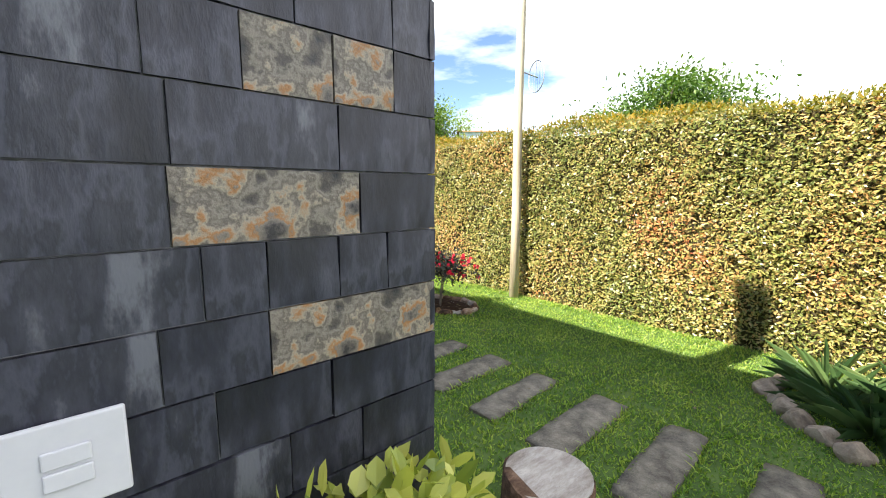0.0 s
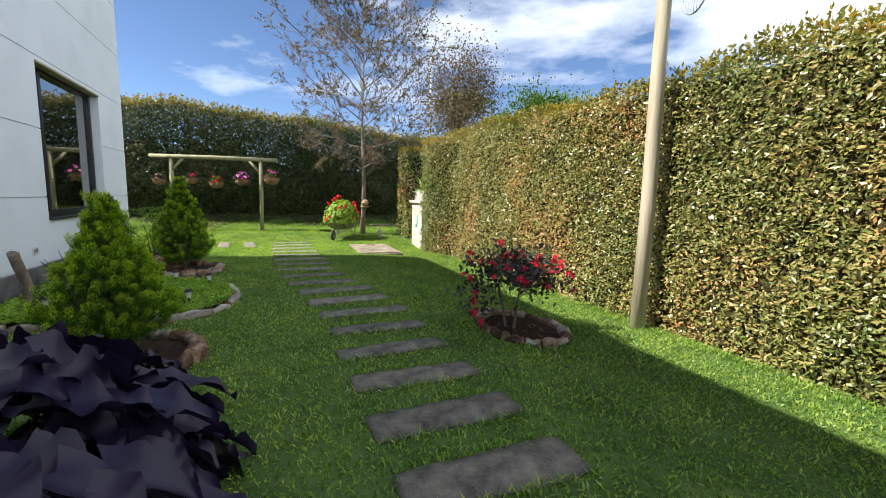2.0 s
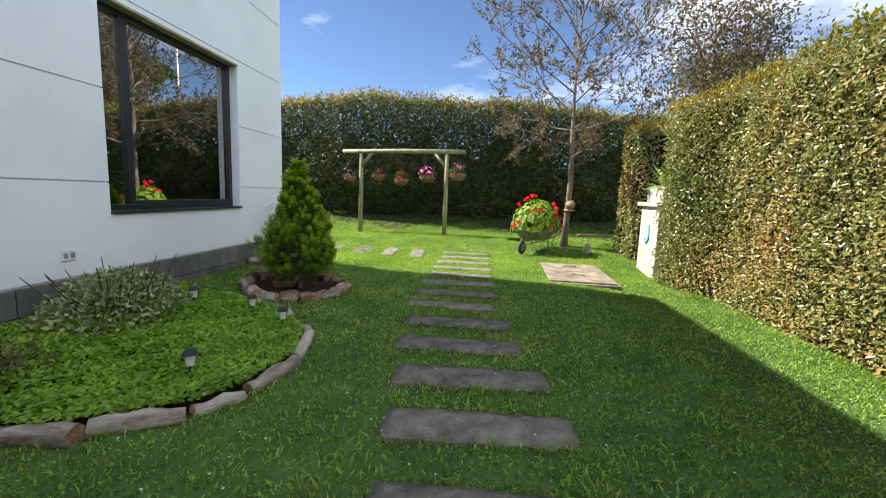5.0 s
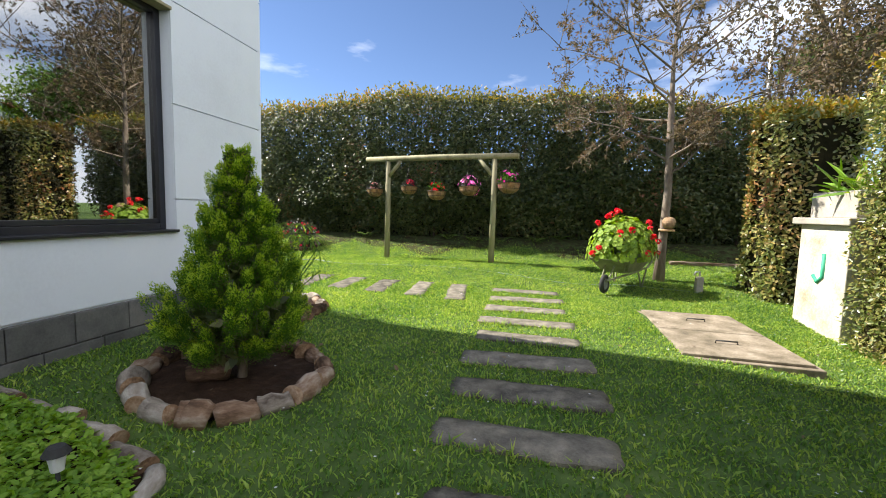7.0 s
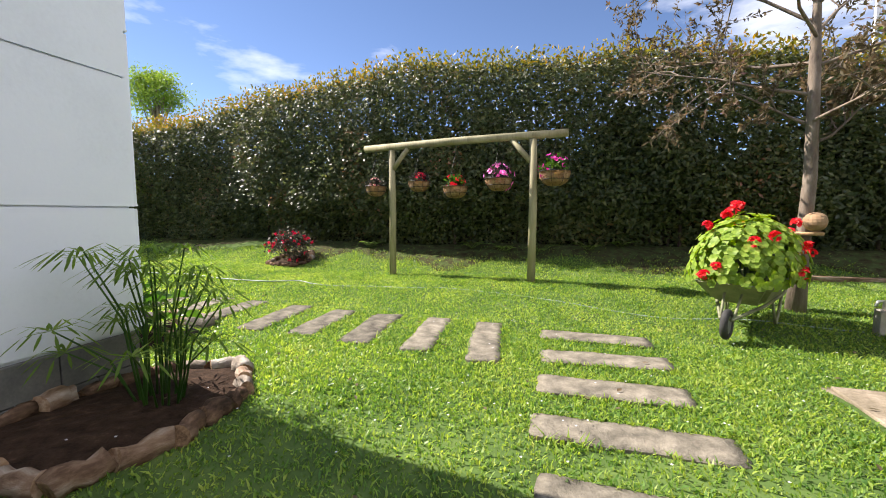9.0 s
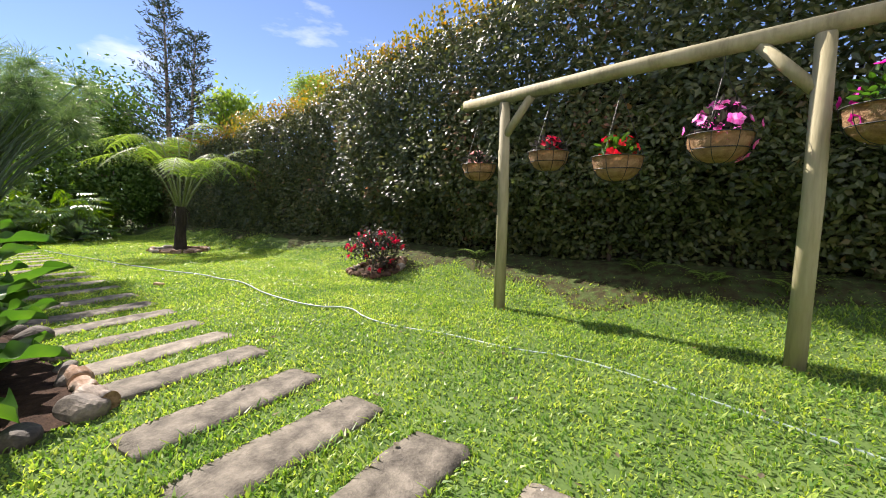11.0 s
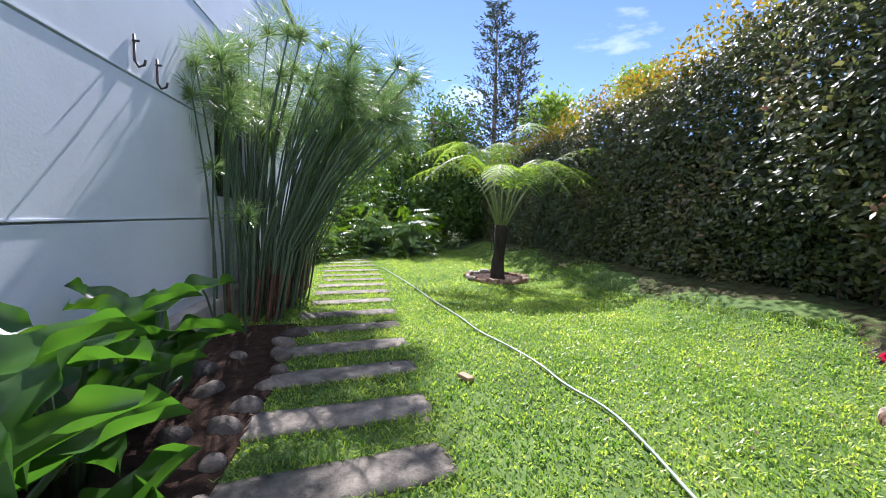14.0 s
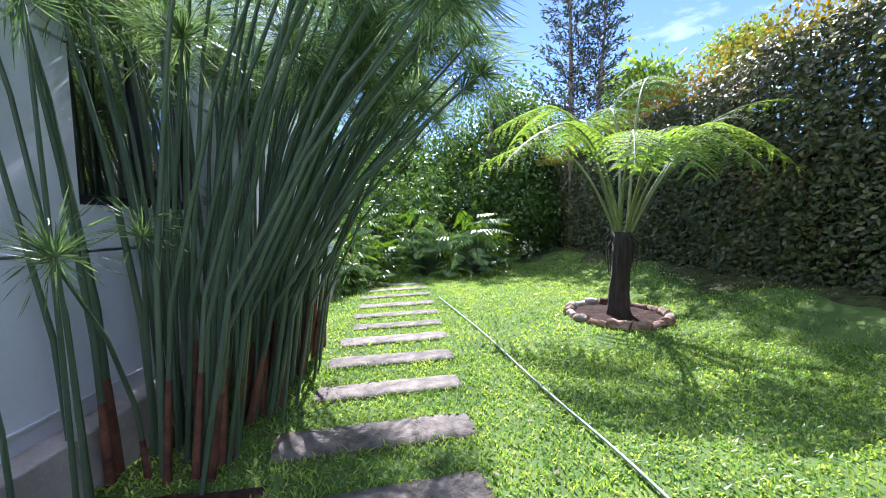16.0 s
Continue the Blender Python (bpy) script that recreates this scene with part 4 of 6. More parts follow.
grassy = tagged(part("strap_leaf_plant", leaf_mesh("strap_leaf_plant", P, rnd_dirs(rs, n, 0.9), rnd_dirs(rs, n, 1), rs.uniform(0.3, 0.55, n), 0.035, droop=0.3), M["cover"], None, "", pil.matrix_basis), "bright green strap-leaved plant in the planter", "plant")
hatch = thing("inspection_cover", "two-leaf concrete inspection cover with iron handles", "manhole cover", pose(1.48, 9.8, gz(1.4, 9.8), 0, 0, -3))
part("rim", new_box(-0.54, -0.9, -0.06, 0.54, 0.9, 0.025, bevel=0.008), M["cover_slab"], hatch)
for a, b in ((-0.85, -0.008), (0.008, 0.85)):
    part("leaf", rough_up(new_box(-0.49, a, 0.026, 0.49, b, 0.05, bevel=0.006), 0.003, 5), M["cover_slab"], hatch)
    bm = bmesh.new()
    c = (a + b) / 2
    tube(bm, [(-0.09, c, 0.05), (-0.09, c, 0.075), (0.09, c, 0.075), (0.09, c, 0.05)], 0.008, 6)
    part("handle", bm, M["wire"], hatch, "rusty iron handle")


# ---- planted rings ----
def log_piece(length, r, seed, bark=None):
    """A short sawn log with a pale cut face at each end."""
    bm = bmesh.new()
    k = 5
    pts = [(length * (i / k - 0.5), 0.010 * math.sin(i * 1.7 + seed), 0.008 * math.cos(i * 2.3 + seed)) for i in range(k + 1)]
    tube(bm, pts, [r * (0.96 + 0.08 * math.sin(seed * 3 + i)) for i in range(k + 1)], 12)
    bm.faces.ensure_lookup_table()
    for f in bm.faces[-2:]:
        f.material_index = 1
    rough_up(bm, r * 0.2, 11, seed)
    me = bpy.data.meshes.new("log")
    bm.to_mesh(me)
    bm.free()
    me.materials.append(bark or M["log"])
    me.materials.append(M["cut_end"])
    return me


def bed(name, label, outline, log_r, seed, mat, closed=True, soil=M["soil"], heave=0.03, piece=0.22, skip=1):
    """Soil inside an outline of log pieces laid end to end."""
    rs = np.random.RandomState(seed)
    cx, cy = np.mean([p[0] for p in outline]), np.mean([p[1] for p in outline])
    b = thing(name, label, "planting bed", pose(cx, cy, 0))
    pts = [Vector((x - cx, y - cy, 0)) for x, y in outline]
    bm = bmesh.new()
    mid = bm.verts.new((0, 0, gz(cx, cy) + heave))
    rim = []
    m = len(pts)
    for i in range(m):
        a, c = pts[i], pts[(i + 1) % m]
        for j in range(4):
            q = a.lerp(c, j / 4)
            rim.append(q)
    inner = [bm.verts.new((q.x * 0.5, q.y * 0.5, gz(cx + q.x * 0.5, cy + q.y * 0.5) + heave)) for q in rim]
    outer = [bm.verts.new((q.x, q.y, gz(cx + q.x, cy + q.y) + 0.012)) for q in rim]
    for i in range(len(rim)):
        k = (i + 1) % len(rim)
        bm.faces.new((mid, inner[i], inner[k]))
        bm.faces.new((inner[i], outer[i], outer[k], inner[k]))
    bmesh.ops.subdivide_edges(bm, edges=bm.edges, cuts=2, use_grid_fill=True)
    part("soil", rough_up(bm, 0.015, 9), soil, b)
    last = m if closed else m - skip
    for i in range(last):
        a, c = pts[i], pts[(i + 1) % m]
        d = (c - a).length
        k = max(1, round(d / piece))
        for j in range(k):
            q = a.lerp(c, (j + 0.5) / k)
            r = log_r * rs.uniform(0.75, 1.25)
            turn = math.degrees(math.atan2(c.y - a.y, c.x - a.x)) + rs.uniform(-13, 13)
            bark = mat if rs.uniform() < 0.72 else M["logpale"]
            part("log", log_piece(d / k * rs.uniform(0.78, 1.02), r, rs.uniform(0, 50), bark), bark, b, "", pose(q.x, q.y, gz(cx + q.x, cy + q.y) + r * 0.55, rs.uniform(0, 360), 0, turn))
    return b


def oval(cx, cy, a, b, n=17, turn=0.0):
    return [(cx + a * math.cos(t) * math.cos(turn) - b * math.sin(t) * math.sin(turn), cy + a * math.cos(t) * math.sin(turn) + b * math.sin(t) * math.cos(turn)) for t in (2 * math.pi * k / n for k in range(n))]


bed("log_ring", "round bed edged with short weathered logs", oval(-2.05, 3.38, 0.52, 0.58), 0.07, 1, M["log"], piece=0.3)
bed("log_ring", "round bed of bare soil edged with short logs", oval(-2.31, 7.53, 0.58, 0.58), 0.07, 2, M["log"])
bed("log_ring", "oval bed of dark soil edged with logs", oval(1.5, 3.17, 0.42, 0.55), 0.05, 3, M["log"])
bed("log_ring", "small bed edged with reddish brown logs", oval(-6.3, 15.12, 0.48, 0.40), 0.05, 4, M["log"])
bed("log_ring", "round bed edged with rough brown logs", oval(-13.25, 15.05, 0.72, 0.62), 0.06, 5, M["log"])
bed("corner_bed", "bed beside the house edged with logs", [(-3.45, 8.4), (-2.75, 8.45), (-2.6, 8.9), (-2.68, 9.5), (-3.1, 9.95), (-3.5, 9.75)], 0.055, 6, M["log"])
BED = [(-3.42, 4.05), (-2.35, 4.28), (-1.95, 4.44), (-1.6, 4.7), (-1.42, 4.95), (-1.36, 5.5), (-1.5, 6.0), (-2.0, 6.55), (-2.6, 6.75), (-3.42, 6.8)]
bed("ground_cover_bed", "bed of low ground cover edged with bleached driftwood", BED, 0.045, 7, M["logpale"], False, piece=0.4)
WBED = [(-4.35, 10.95), (-5.1, 10.98), (-5.8, 10.9), (-6.3, 10.98), (-7.1, 11.05), (-8.4, 11.2), (-9.6, 11.15), (-10.2, 11.3), (-10.2, 10.4), (-4.2, 9.75)]
bed("wall_bed", "shaded bed of dark soil along the wall", WBED, 0.06, 8, M["log"], False, skip=9)


# ---- plants ----
def cypress(x, y, h, r, seed, label):
    rs = np.random.RandomState(seed)
    z0 = gz(x, y)
    c = thing("cypress", label, "conifer", pose(x, y, z0), "dwarf cypresses")
    bm = bmesh.new()
    tube(bm, [(0, 0, -0.05), (0.02, 0.01, 0.25), (0, 0, h * 0.8)], [0.035, 0.03, 0.008], 8)
    for k in range(5):
        a = k * 1.3
        tube(bm, [(0, 0, 0.06 + 0.02 * k), (0.06 * math.cos(a), 0.06 * math.sin(a), 0.25), (0.12 * math.cos(a), 0.12 * math.sin(a), 0.45)], [0.02, 0.014, 0.006], 6)
    part("trunk", bm, M["bark"], c)
    m = 540
    t = 1 - rs.uniform(0, 1, m) ** 0.72
    a = rs.uniform(0, 2 * math.pi, m)
    env = r * np.where(t < 0.22, 0.66 + 1.55 * t, np.clip((1.03 - t) / 0.81, 0, 1) ** 1.2)
    lump = 1 + 0.12 * np.sin(a * 3 + t * 11 + seed) + 0.14 * np.sin(a * 7 - t * 19)
    rad = env * lump * rs.uniform(0.6, 1.0, m) ** 0.6
    C = np.stack([rad * np.cos(a), rad * np.sin(a), 0.19 + t * (h - 0.30)], 1)
    out = np.stack([np.cos(a), np.sin(a), 0 * a], 1)
    axis = unit(out * 0.5 + np.array([0, 0, 1.0]) + rs.normal(0, 0.2, (m, 3)))
    reach = rs.uniform(0.07, 0.14, (m, 1))
    for nm, lo, hi, count, mat, lab in (("sprays", 0.0, 0.72, 165, M["cypress"], "soft upright green sprays"), ("tip_growth", 0.62, 1.0, 75, M["cypress_tip"], "yellow-green young tips")):
        P, D, N, L = [], [], [], []
        for k in range(count):
            along = rs.uniform(lo, hi, (m, 1))
            off = unit(rs.normal(0, 1, (m, 3)))
            P.append(C + axis * along * reach + off * 0.044 * (1 - 0.6 * along))
            D.append(axis * 1.1 + off * 0.7)
            N.append(off + rs.normal(0, 0.3, (m, 3)))
            L.append(rs.uniform(0.009, 0.017, m))
        tagged(part(nm, diamond_mesh(nm, np.concatenate(P), np.concatenate(D), np.concatenate(N), np.concatenate(L), 0.0068, 0.3), mat, c, lab), kind="stuff")
    # Inner sprays borrow the far hedge's leaf colour to paint the interior's shade.
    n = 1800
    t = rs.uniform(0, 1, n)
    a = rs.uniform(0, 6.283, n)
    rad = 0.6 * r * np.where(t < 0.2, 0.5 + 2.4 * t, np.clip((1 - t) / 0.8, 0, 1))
    part("inner_sprays", diamond_mesh("inner_sprays", np.stack([rad * np.cos(a), rad * np.sin(a), 0.18 + t * (h - 0.3)], 1), rnd_dirs(rs, n, 0.6), rnd_dirs(rs, n), 0.1, 0.06), M["hedge_shaded"], c, "inner sprays darkened for the shaded interior")


cypress(-2.1, 3.38, 1.36, 0.40, 31, "bushy dwarf cypress in a log-edged bed")
cypress(-2.28, 7.53, 1.6, 0.43, 32, "cone-shaped dwarf cypress beside the house wall")


def big_leaf_mesh(name, items, lobes, wave, seed, cup=0.15, nu=12, nv=6):
    """Large leaves: each item is base, way, normal, length, width; heart-shaped, with a wavy rim and a bent midrib."""
    V, F = [], []
    rs = np.random.RandomState(seed)
    for base, way, nrm, L, W in items:
        d = unit(np.array(way, float))
        s = unit(np.cross(d, np.array(nrm, float)))
        u = np.cross(s, d)
        ph = rs.uniform(0, 6)
        o = len(V)
        for i in range(nu + 1):
            t = i / nu
            half = W / 2 * (math.sin(math.pi * min(1, (t * 0.93 + 0.07)) ** 0.62) ** 0.8 if t < 1 else 0.0)
            for j in range(nv + 1):
                q = j / nv * 2 - 1
                along = t * L - lobes * L * abs(q) ** 1.5 * (1 - t) ** 2
                lift = cup * W * q * q - 0.42 * L * t * t + wave * W * (math.sin(ph + t * 12 + (2 if q > 0 else 0)) + 0.5 * math.sin(ph * 2 + t * 21 + (1 if q > 0 else 0))) * abs(q) ** 3
                V.append(np.array(base) + d * along + s * half * q + u * lift)
        for i in range(nu):
            for j in range(nv):
                a = o + i * (nv + 1) + j
                F.append((a, a + 1, a + nv + 2, a + nv + 1))
    return np_mesh(name, np.array(V), np.array(F), True)


def arum(x, y, n, seed, h=0.9, spread_r=0.5, lsize=0.44):
    rs = np.random.RandomState(seed)
    p = thing("arum_plant", "arum with large wavy bright green leaves", "plant", pose(x, y, gz(x, y)), "arums in the wall bed")
    items = []
    n += 2
    for k in range(n):
        bm = bmesh.new()
        a = 2.4 * k + rs.uniform(-0.3, 0.3)
        f = k / n
        hh, rr = h * (0.2 + 0.95 * (1 - f)) * rs.uniform(0.85, 1.1), spread_r * (0.2 + 0.5 * f) * rs.uniform(0.8, 1.2)
        top = Vector((rr * math.cos(a), rr * math.sin(a), hh * 0.8))
        root = Vector((0.06 * math.cos(a), 0.06 * math.sin(a), -0.02))
        tube(bm, [root, root.lerp(top, 0.5) + Vector((0, 0, 0.08)), top], [0.024, 0.019, 0.012], 7)
        part("stalk", bm, M["stem"], p)
        items.append((tuple(top), (math.cos(a + 0.25 * math.sin(k * 5.0)), math.sin(a + 0.25 * math.sin(k * 5.0)), 1.05 + 0.5 * math.sin(k * 3.7)), (-0.7 * math.cos(a), -0.7 * math.sin(a), 1), lsize * rs.uniform(0.75, 1.15), lsize * 0.62 * rs.uniform(0.85, 1.1)))
    for it in items:
        part("leaf", big_leaf_mesh("leaf", [it], 0.22, 0.1, rs.randint(1000), 0.26, 26, 10), M["arum"], p)


for k, (x, y, n, h) in enumerate(((-4.85, 10.35, 8, 0.42), (-5.4, 10.45, 9, 0.5), (-5.8, 10.3, 9, 0.58), (-6.2, 10.58, 13, 1.05), (-6.75, 10.4, 10, 0.85), (-7.3, 10.42, 9, 0.85), (-7.95, 10.48, 9, 0.8))):
    arum(x, y, n, 60 + k, h)

# dark purple bush by the pier
rs = np.random.RandomState(90)
pb = thing("purple_bush", "low mound of very dark purple heart-shaped leaves", "plant", pose(-2.02, 1.38, gz(-2, 1.3)))
items = []
for k in range(360):
    v = rnd_dirs(rs, 1, 0.5)[0]
    v[2] = abs(v[2])
    c = v * np.array([0.82, 1.08, 0.84]) * rs.uniform(0.7, 1.02)
    items.append((tuple(c), (v[0] + rs.normal(0, 0.15), v[1] + rs.normal(0, 0.15), -0.3 + rs.normal(0, 0.25)), tuple(v + rs.normal(0, 0.25, 3) + np.array([0, 0, 0.6])), rs.uniform(0.2, 0.32), rs.uniform(0.17, 0.27)))
for k in range(0, 360):
    part("leaf", big_leaf_mesh("leaf", [items[k]], 0.15, 0.09, k), M["purple"], pb)
for k in range(16):
    bm = bmesh.new()
    a = k * 2.4
    r = 0.5 * rs.uniform(0.3, 1)
    tube(bm, [(0.1 * math.cos(a), 0.1 * math.sin(a), -0.03), (r * 0.8 * math.cos(a), r * math.sin(a), 0.3), (r * math.cos(a), 1.3 * r * math.sin(a), 0.5)], [0.014, 0.01, 0.006], 6)
    part("stem", bm, M["twig"], pb)

# tree fern
fx, fy = -13.2, 15.05
tf = thing("tree_fern", "tree fern with arching light green fronds", "tree fern", pose(fx, fy, gz(fx, fy)))
bm = bmesh.new()
tube(bm, [(0, 0, -0.1), (0.01, 0, 0.12), (0.02, 0, 0.35), (0.035, 0.01, 0.6), (0.05, 0.02, 0.85), (0.06, 0.02, 1.15)], [0.19, 0.15, 0.13, 0.125, 0.13, 0.12], 16)
part("trunk", rough_up(bm, 0.03, 14), M["darkbark"], tf)
rs = np.random.RandomState(44)
FRONDS = ((235, 2.0, 1.40, 0.35), (252, 1.6, 1.80, 0.30), (214, 1.7, 1.90, 0.40), (92, 2.6, 1.40, 0.55), (80, 3.4, 1.75, 0.15), (131, 2.8, 2.5, -0.15),
          (112, 2.2, 1.60, 0.50), (58, 1.7, 1.40, 0.60), (22, 1.5, 1.30, 0.60), (332, 1.6, 1.25, 0.55), (290, 1.7, 1.45, 0.50), (182, 1.8, 1.80, 0.40), (160, 2.0, 2.00, 0.30), (0, 1.3, 1.20, 0.50))
for deg, L, rise, drop in FRONDS:
    a = radians(deg)
    pts = []
    for i in range(41):
        t = i / 40
        rr = 0.05 + L * (0.6 * t + 0.45 * t ** 2.4)
        z = 1.05 + rise * math.sin(math.pi / 2 * min(1.0, t / 0.68)) - drop * max(0.0, (t - 0.6) / 0.4) ** 2
        sway = 0.05 * math.sin(t * 4 + deg)
        pts.append(Vector((0.05 + rr * math.cos(a) - sway * math.sin(a), 0.02 + rr * math.sin(a) + sway * math.cos(a), z)))
    bm = bmesh.new()
    tube(bm, pts, [0.024 * (1 - 0.88 * i / 40) for i in range(41)], 6, False)
    frond = part("frond_stalk", bm, M["fern_stalk"], tf)
    P, D, N, LL, WW = [], [], [], [], []
    for i in range(14, 41, 2):
        t = i / 40
        tan = (pts[min(i + 1, 40)] - pts[i - 1]).normalized()
        sid = tan.cross(Vector((0, 0, 1))).normalized()
        upv = sid.cross(tan)
        pl = 0.05 + 0.5 * min(1.0, (1.02 - t) / 0.3) ** 0.7 * min(1.0, (t - 0.3) / 0.14)
        for sg in (-1, 1):
            w = (sid * sg + tan * 0.45).normalized()
            for q in range(16):
                f = (q + 0.4) / 16
                b2 = pts[i] + w * pl * f - Vector((0, 0, 0.55 * pl * f * f))
                for s2 in (-1, 1):
                    P.append(tuple(b2))
                    D.append(tuple(tan * s2 + w * 0.35))
                    N.append(tuple(upv + Vector(rs.normal(0, 0.15, 3))))
                    LL.append((0.062 * (1 - f) ** 0.7 + 0.006) * min(1.0, pl / 0.35))
                    WW.append(0.036 * min(1.0, pl / 0.3))
    part("pinnae", diamond_mesh("pinnae", np.array(P), np.array(D), np.array(N), np.array(LL), np.array(WW)), M["fern"], frond)
for k in range(7):
    a = 0.9 * k
    bm = bmesh.new()
    tube(bm, [(0.05 + 0.09 * math.cos(a), 0.02 + 0.09 * math.sin(a), 1.12), (0.05 + 0.2 * math.cos(a), 0.02 + 0.2 * math.sin(a), 1.02 - 0.02 * k), (0.05 + 0.17 * math.cos(a), 0.02 + 0.17 * math.sin(a), 0.72 - 0.03 * k)], [0.016, 0.013, 0.006], 5, False)
    part("dead_stalk", bm, M["darkbark"], tf, "brown dead frond stub hanging down")

# papyrus clump
rs = np.random.RandomState(55)
pap = thing("papyrus_clump", "dense clump of tall papyrus with feathery heads", "papyrus", pose(-11.4, 10.78, 0))
P, D, N, LL = [], [], [], []
for k in range(165):
    u, v = 1 - 2 * rs.uniform() ** 0.8, 2 * rs.uniform() ** 0.75 - 1
    bx, by = 1.25 * u, 0.36 * v - 0.13 * u
    lean_a = math.atan2(v * 0.8 + 0.25, u * 1.1) + rs.normal(0, 0.5)
    H = rs.uniform(2.35, 3.45) if rs.uniform() < 0.93 else rs.uniform(0.9, 1.6)
    lean = rs.uniform(0.15, 1.0) * (0.4 + 0.5 * math.hypot(u, v))
    root = Vector((bx, by, gz(-11.4 + bx, 10.78 + by) - 0.03))
    dirv = Vector((math.cos(lean_a), math.sin(lean_a), 0)) * lean + Vector((0, 0.27 + 0.36 * v + (rs.uniform(0, 0.45) if v > 0 else 0), 0))
    if by + dirv.y < -0.32 - 0.11 * (bx + dirv.x):
        dirv.y = -0.32 - 0.11 * (bx + dirv.x) - by
    pts = [root + dirv * t * t + Vector((0, 0, H * t)) for t in (0, 0.35, 0.7, 1)]
    bm = bmesh.new()
    r0 = rs.uniform(0.014, 0.025)
    tube(bm, pts, [r0, r0 * 0.9, r0 * 0.7, r0 * 0.45], 5, False)
    stalk = part("stem", bm, M["stem"], pap)
    if rs.uniform() < 0.35:
        bm_sheath = bmesh.new()
        tube(bm_sheath, [pts[0], pts[0].lerp(pts[1], 0.3), pts[0].lerp(pts[1], 0.6)], [r0 * 1.5, r0 * 1.35, r0 * 0.95], 5, False)
        part("sheath", bm_sheath, M["sheath"], stalk, "dry reddish sheath")
    axis = np.array((pts[3] - pts[2]).normalized())
    m = 150 if H > 1.6 else 60
    dd = unit(axis * rs.uniform(0.1, 1.0, (m, 1)) + unit(rs.normal(size=(m, 3))) * 0.95)
    R = rs.uniform(0.22, 0.4, m) * (1.0 if H > 1.6 else 0.7)
    tip = np.array(pts[3])
    mid = tip + dd * R[:, None] * 0.55
    P, D = [np.tile(tip, (m, 1)), mid], [dd, dd + np.array([0, 0, -0.55])]
    N, LL = [rs.normal(size=(m, 3)), rs.normal(size=(m, 3))], [R * 0.57, R * 0.6]
    part("umbel", diamond_mesh("umbel", np.concatenate(P), np.concatenate(D), np.concatenate(N), np.concatenate(LL), 0.0075, 0.1), M["papyrus"], stalk, "fine radiating green rays")
for bx, by, dx, dy, H, R in ((0.2, 0.45, -0.3, 1.15, 2.25, 0.09), (-0.3, 0.5, 0.1, 0.95, 2.0, 0.13), (0.5, 0.42, -0.1, 0.85, 2.2, 0.15), (-0.6, 0.5, -0.2, 1.0, 2.5, 0.12), (1.55, -0.35, 0.35, 0.1, 1.75, 0.16), (1.7, -0.3, 0.45, -0.05, 0.75, 0.03), (1.45, -0.2, 0.25, 0.15, 2.2, 0.2), (1.6, -0.05, 0.2, 0.1, 1.3, 0.14)):
    root = Vector((bx, by, gz(-11.4 + bx, 10.78 + by) - 0.03))
    pts = [root + Vector((dx, dy, 0)) * t * t + Vector((0, 0, H * t)) for t in (0, 0.35, 0.7, 1)]
    bm = bmesh.new()
    tube(bm, pts, [0.013, 0.012, 0.01, 0.007], 6, False)
    st_ = part("stem", bm, M["stem"], pap)
    m = 110
    axis = np.array((pts[3] - pts[2]).normalized())
    dd = unit(axis * rs.uniform(0.1, 1.0, (m, 1)) + unit(rs.normal(size=(m, 3))) * 0.9)
    part("umbel", diamond_mesh("umbel", np.tile(np.array(pts[3]), (m, 1)), dd, rs.normal(size=(m, 3)), R * rs.uniform(0.7, 1.2, m), 0.006, 0.1), M["papyrus"], st_)


# ---- trees ----
def tree(name, label, x, y, h, trunk_r, crown, leaf, n, leaf_size, seed, clumps=26, bare=0.45, category="tree", group="", limb=8, lean=(0, 0)):
    """Trunk and limbs with leaves gathered in clumps about the limb ends; crown: radii and centre height."""
    rs = np.random.RandomState(seed)
    z0 = gz(x, y) if abs(x) < 60 else 0
    t = thing(name, label, category, pose(x, y, z0), group)
    rx, ry, rz, cz = crown
    bm = bmesh.new()
    tube(bm, [(0, 0, -0.15), (0.03 * lean[0], 0, h * 0.2), (lean[0] * 0.5, lean[1] * 0.5, h * bare), (lean[0], lean[1], h * 0.85)], [trunk_r * 1.25, trunk_r, trunk_r * 0.75, trunk_r * 0.2], 10)
    cents = []
    for k in range(clumps):
        v = rnd_dirs(rs, 1, 0.1)[0] * rs.uniform(0.45, 0.95)
        c = np.array([v[0] * rx + lean[0], v[1] * ry + lean[1], cz + v[2] * rz])
        cents.append(c)
        if k < clumps * 0.7:
            s = Vector((lean[0] * 0.5, lean[1] * 0.5, h * rs.uniform(bare * 0.8, 0.8)))
            e = Vector(c)
            if e.z > s.z - 0.3 * rz:
                mid = s.lerp(e, 0.5) + Vector((0, 0, 0.08 * (e - s).length))
                tube(bm, [s, mid, e], [trunk_r * 0.4, trunk_r * 0.25, trunk_r * 0.08], 6, False)
    part("trunk", bm, M["bark"], t)
    idxs = rs.randint(0, clumps, n)
    spread_c = np.array([rx, ry, rz]) * 0.3
    P = np.array(cents)[idxs] + rs.normal(size=(n, 3)) * spread_c * rs.uniform(0.6, 1.1, (clumps, 1))[idxs]
    part("crown", diamond_mesh("crown", P, rnd_dirs(rs, n, -0.2), rnd_dirs(rs, n, 1), rs.uniform(0.7, 1.3, n) * leaf_size, leaf_size * 0.5), leaf, t)
    return t


# the sparse tree at the end of the lawn, limb by limb
tx, ty = 1.85, 12.85
st = thing("tree", "slender sparse tree with fine twigs and few leaves", "tree", pose(tx, ty, gz(tx, ty)))
rs = np.random.RandomState(66)
bm = bmesh.new()
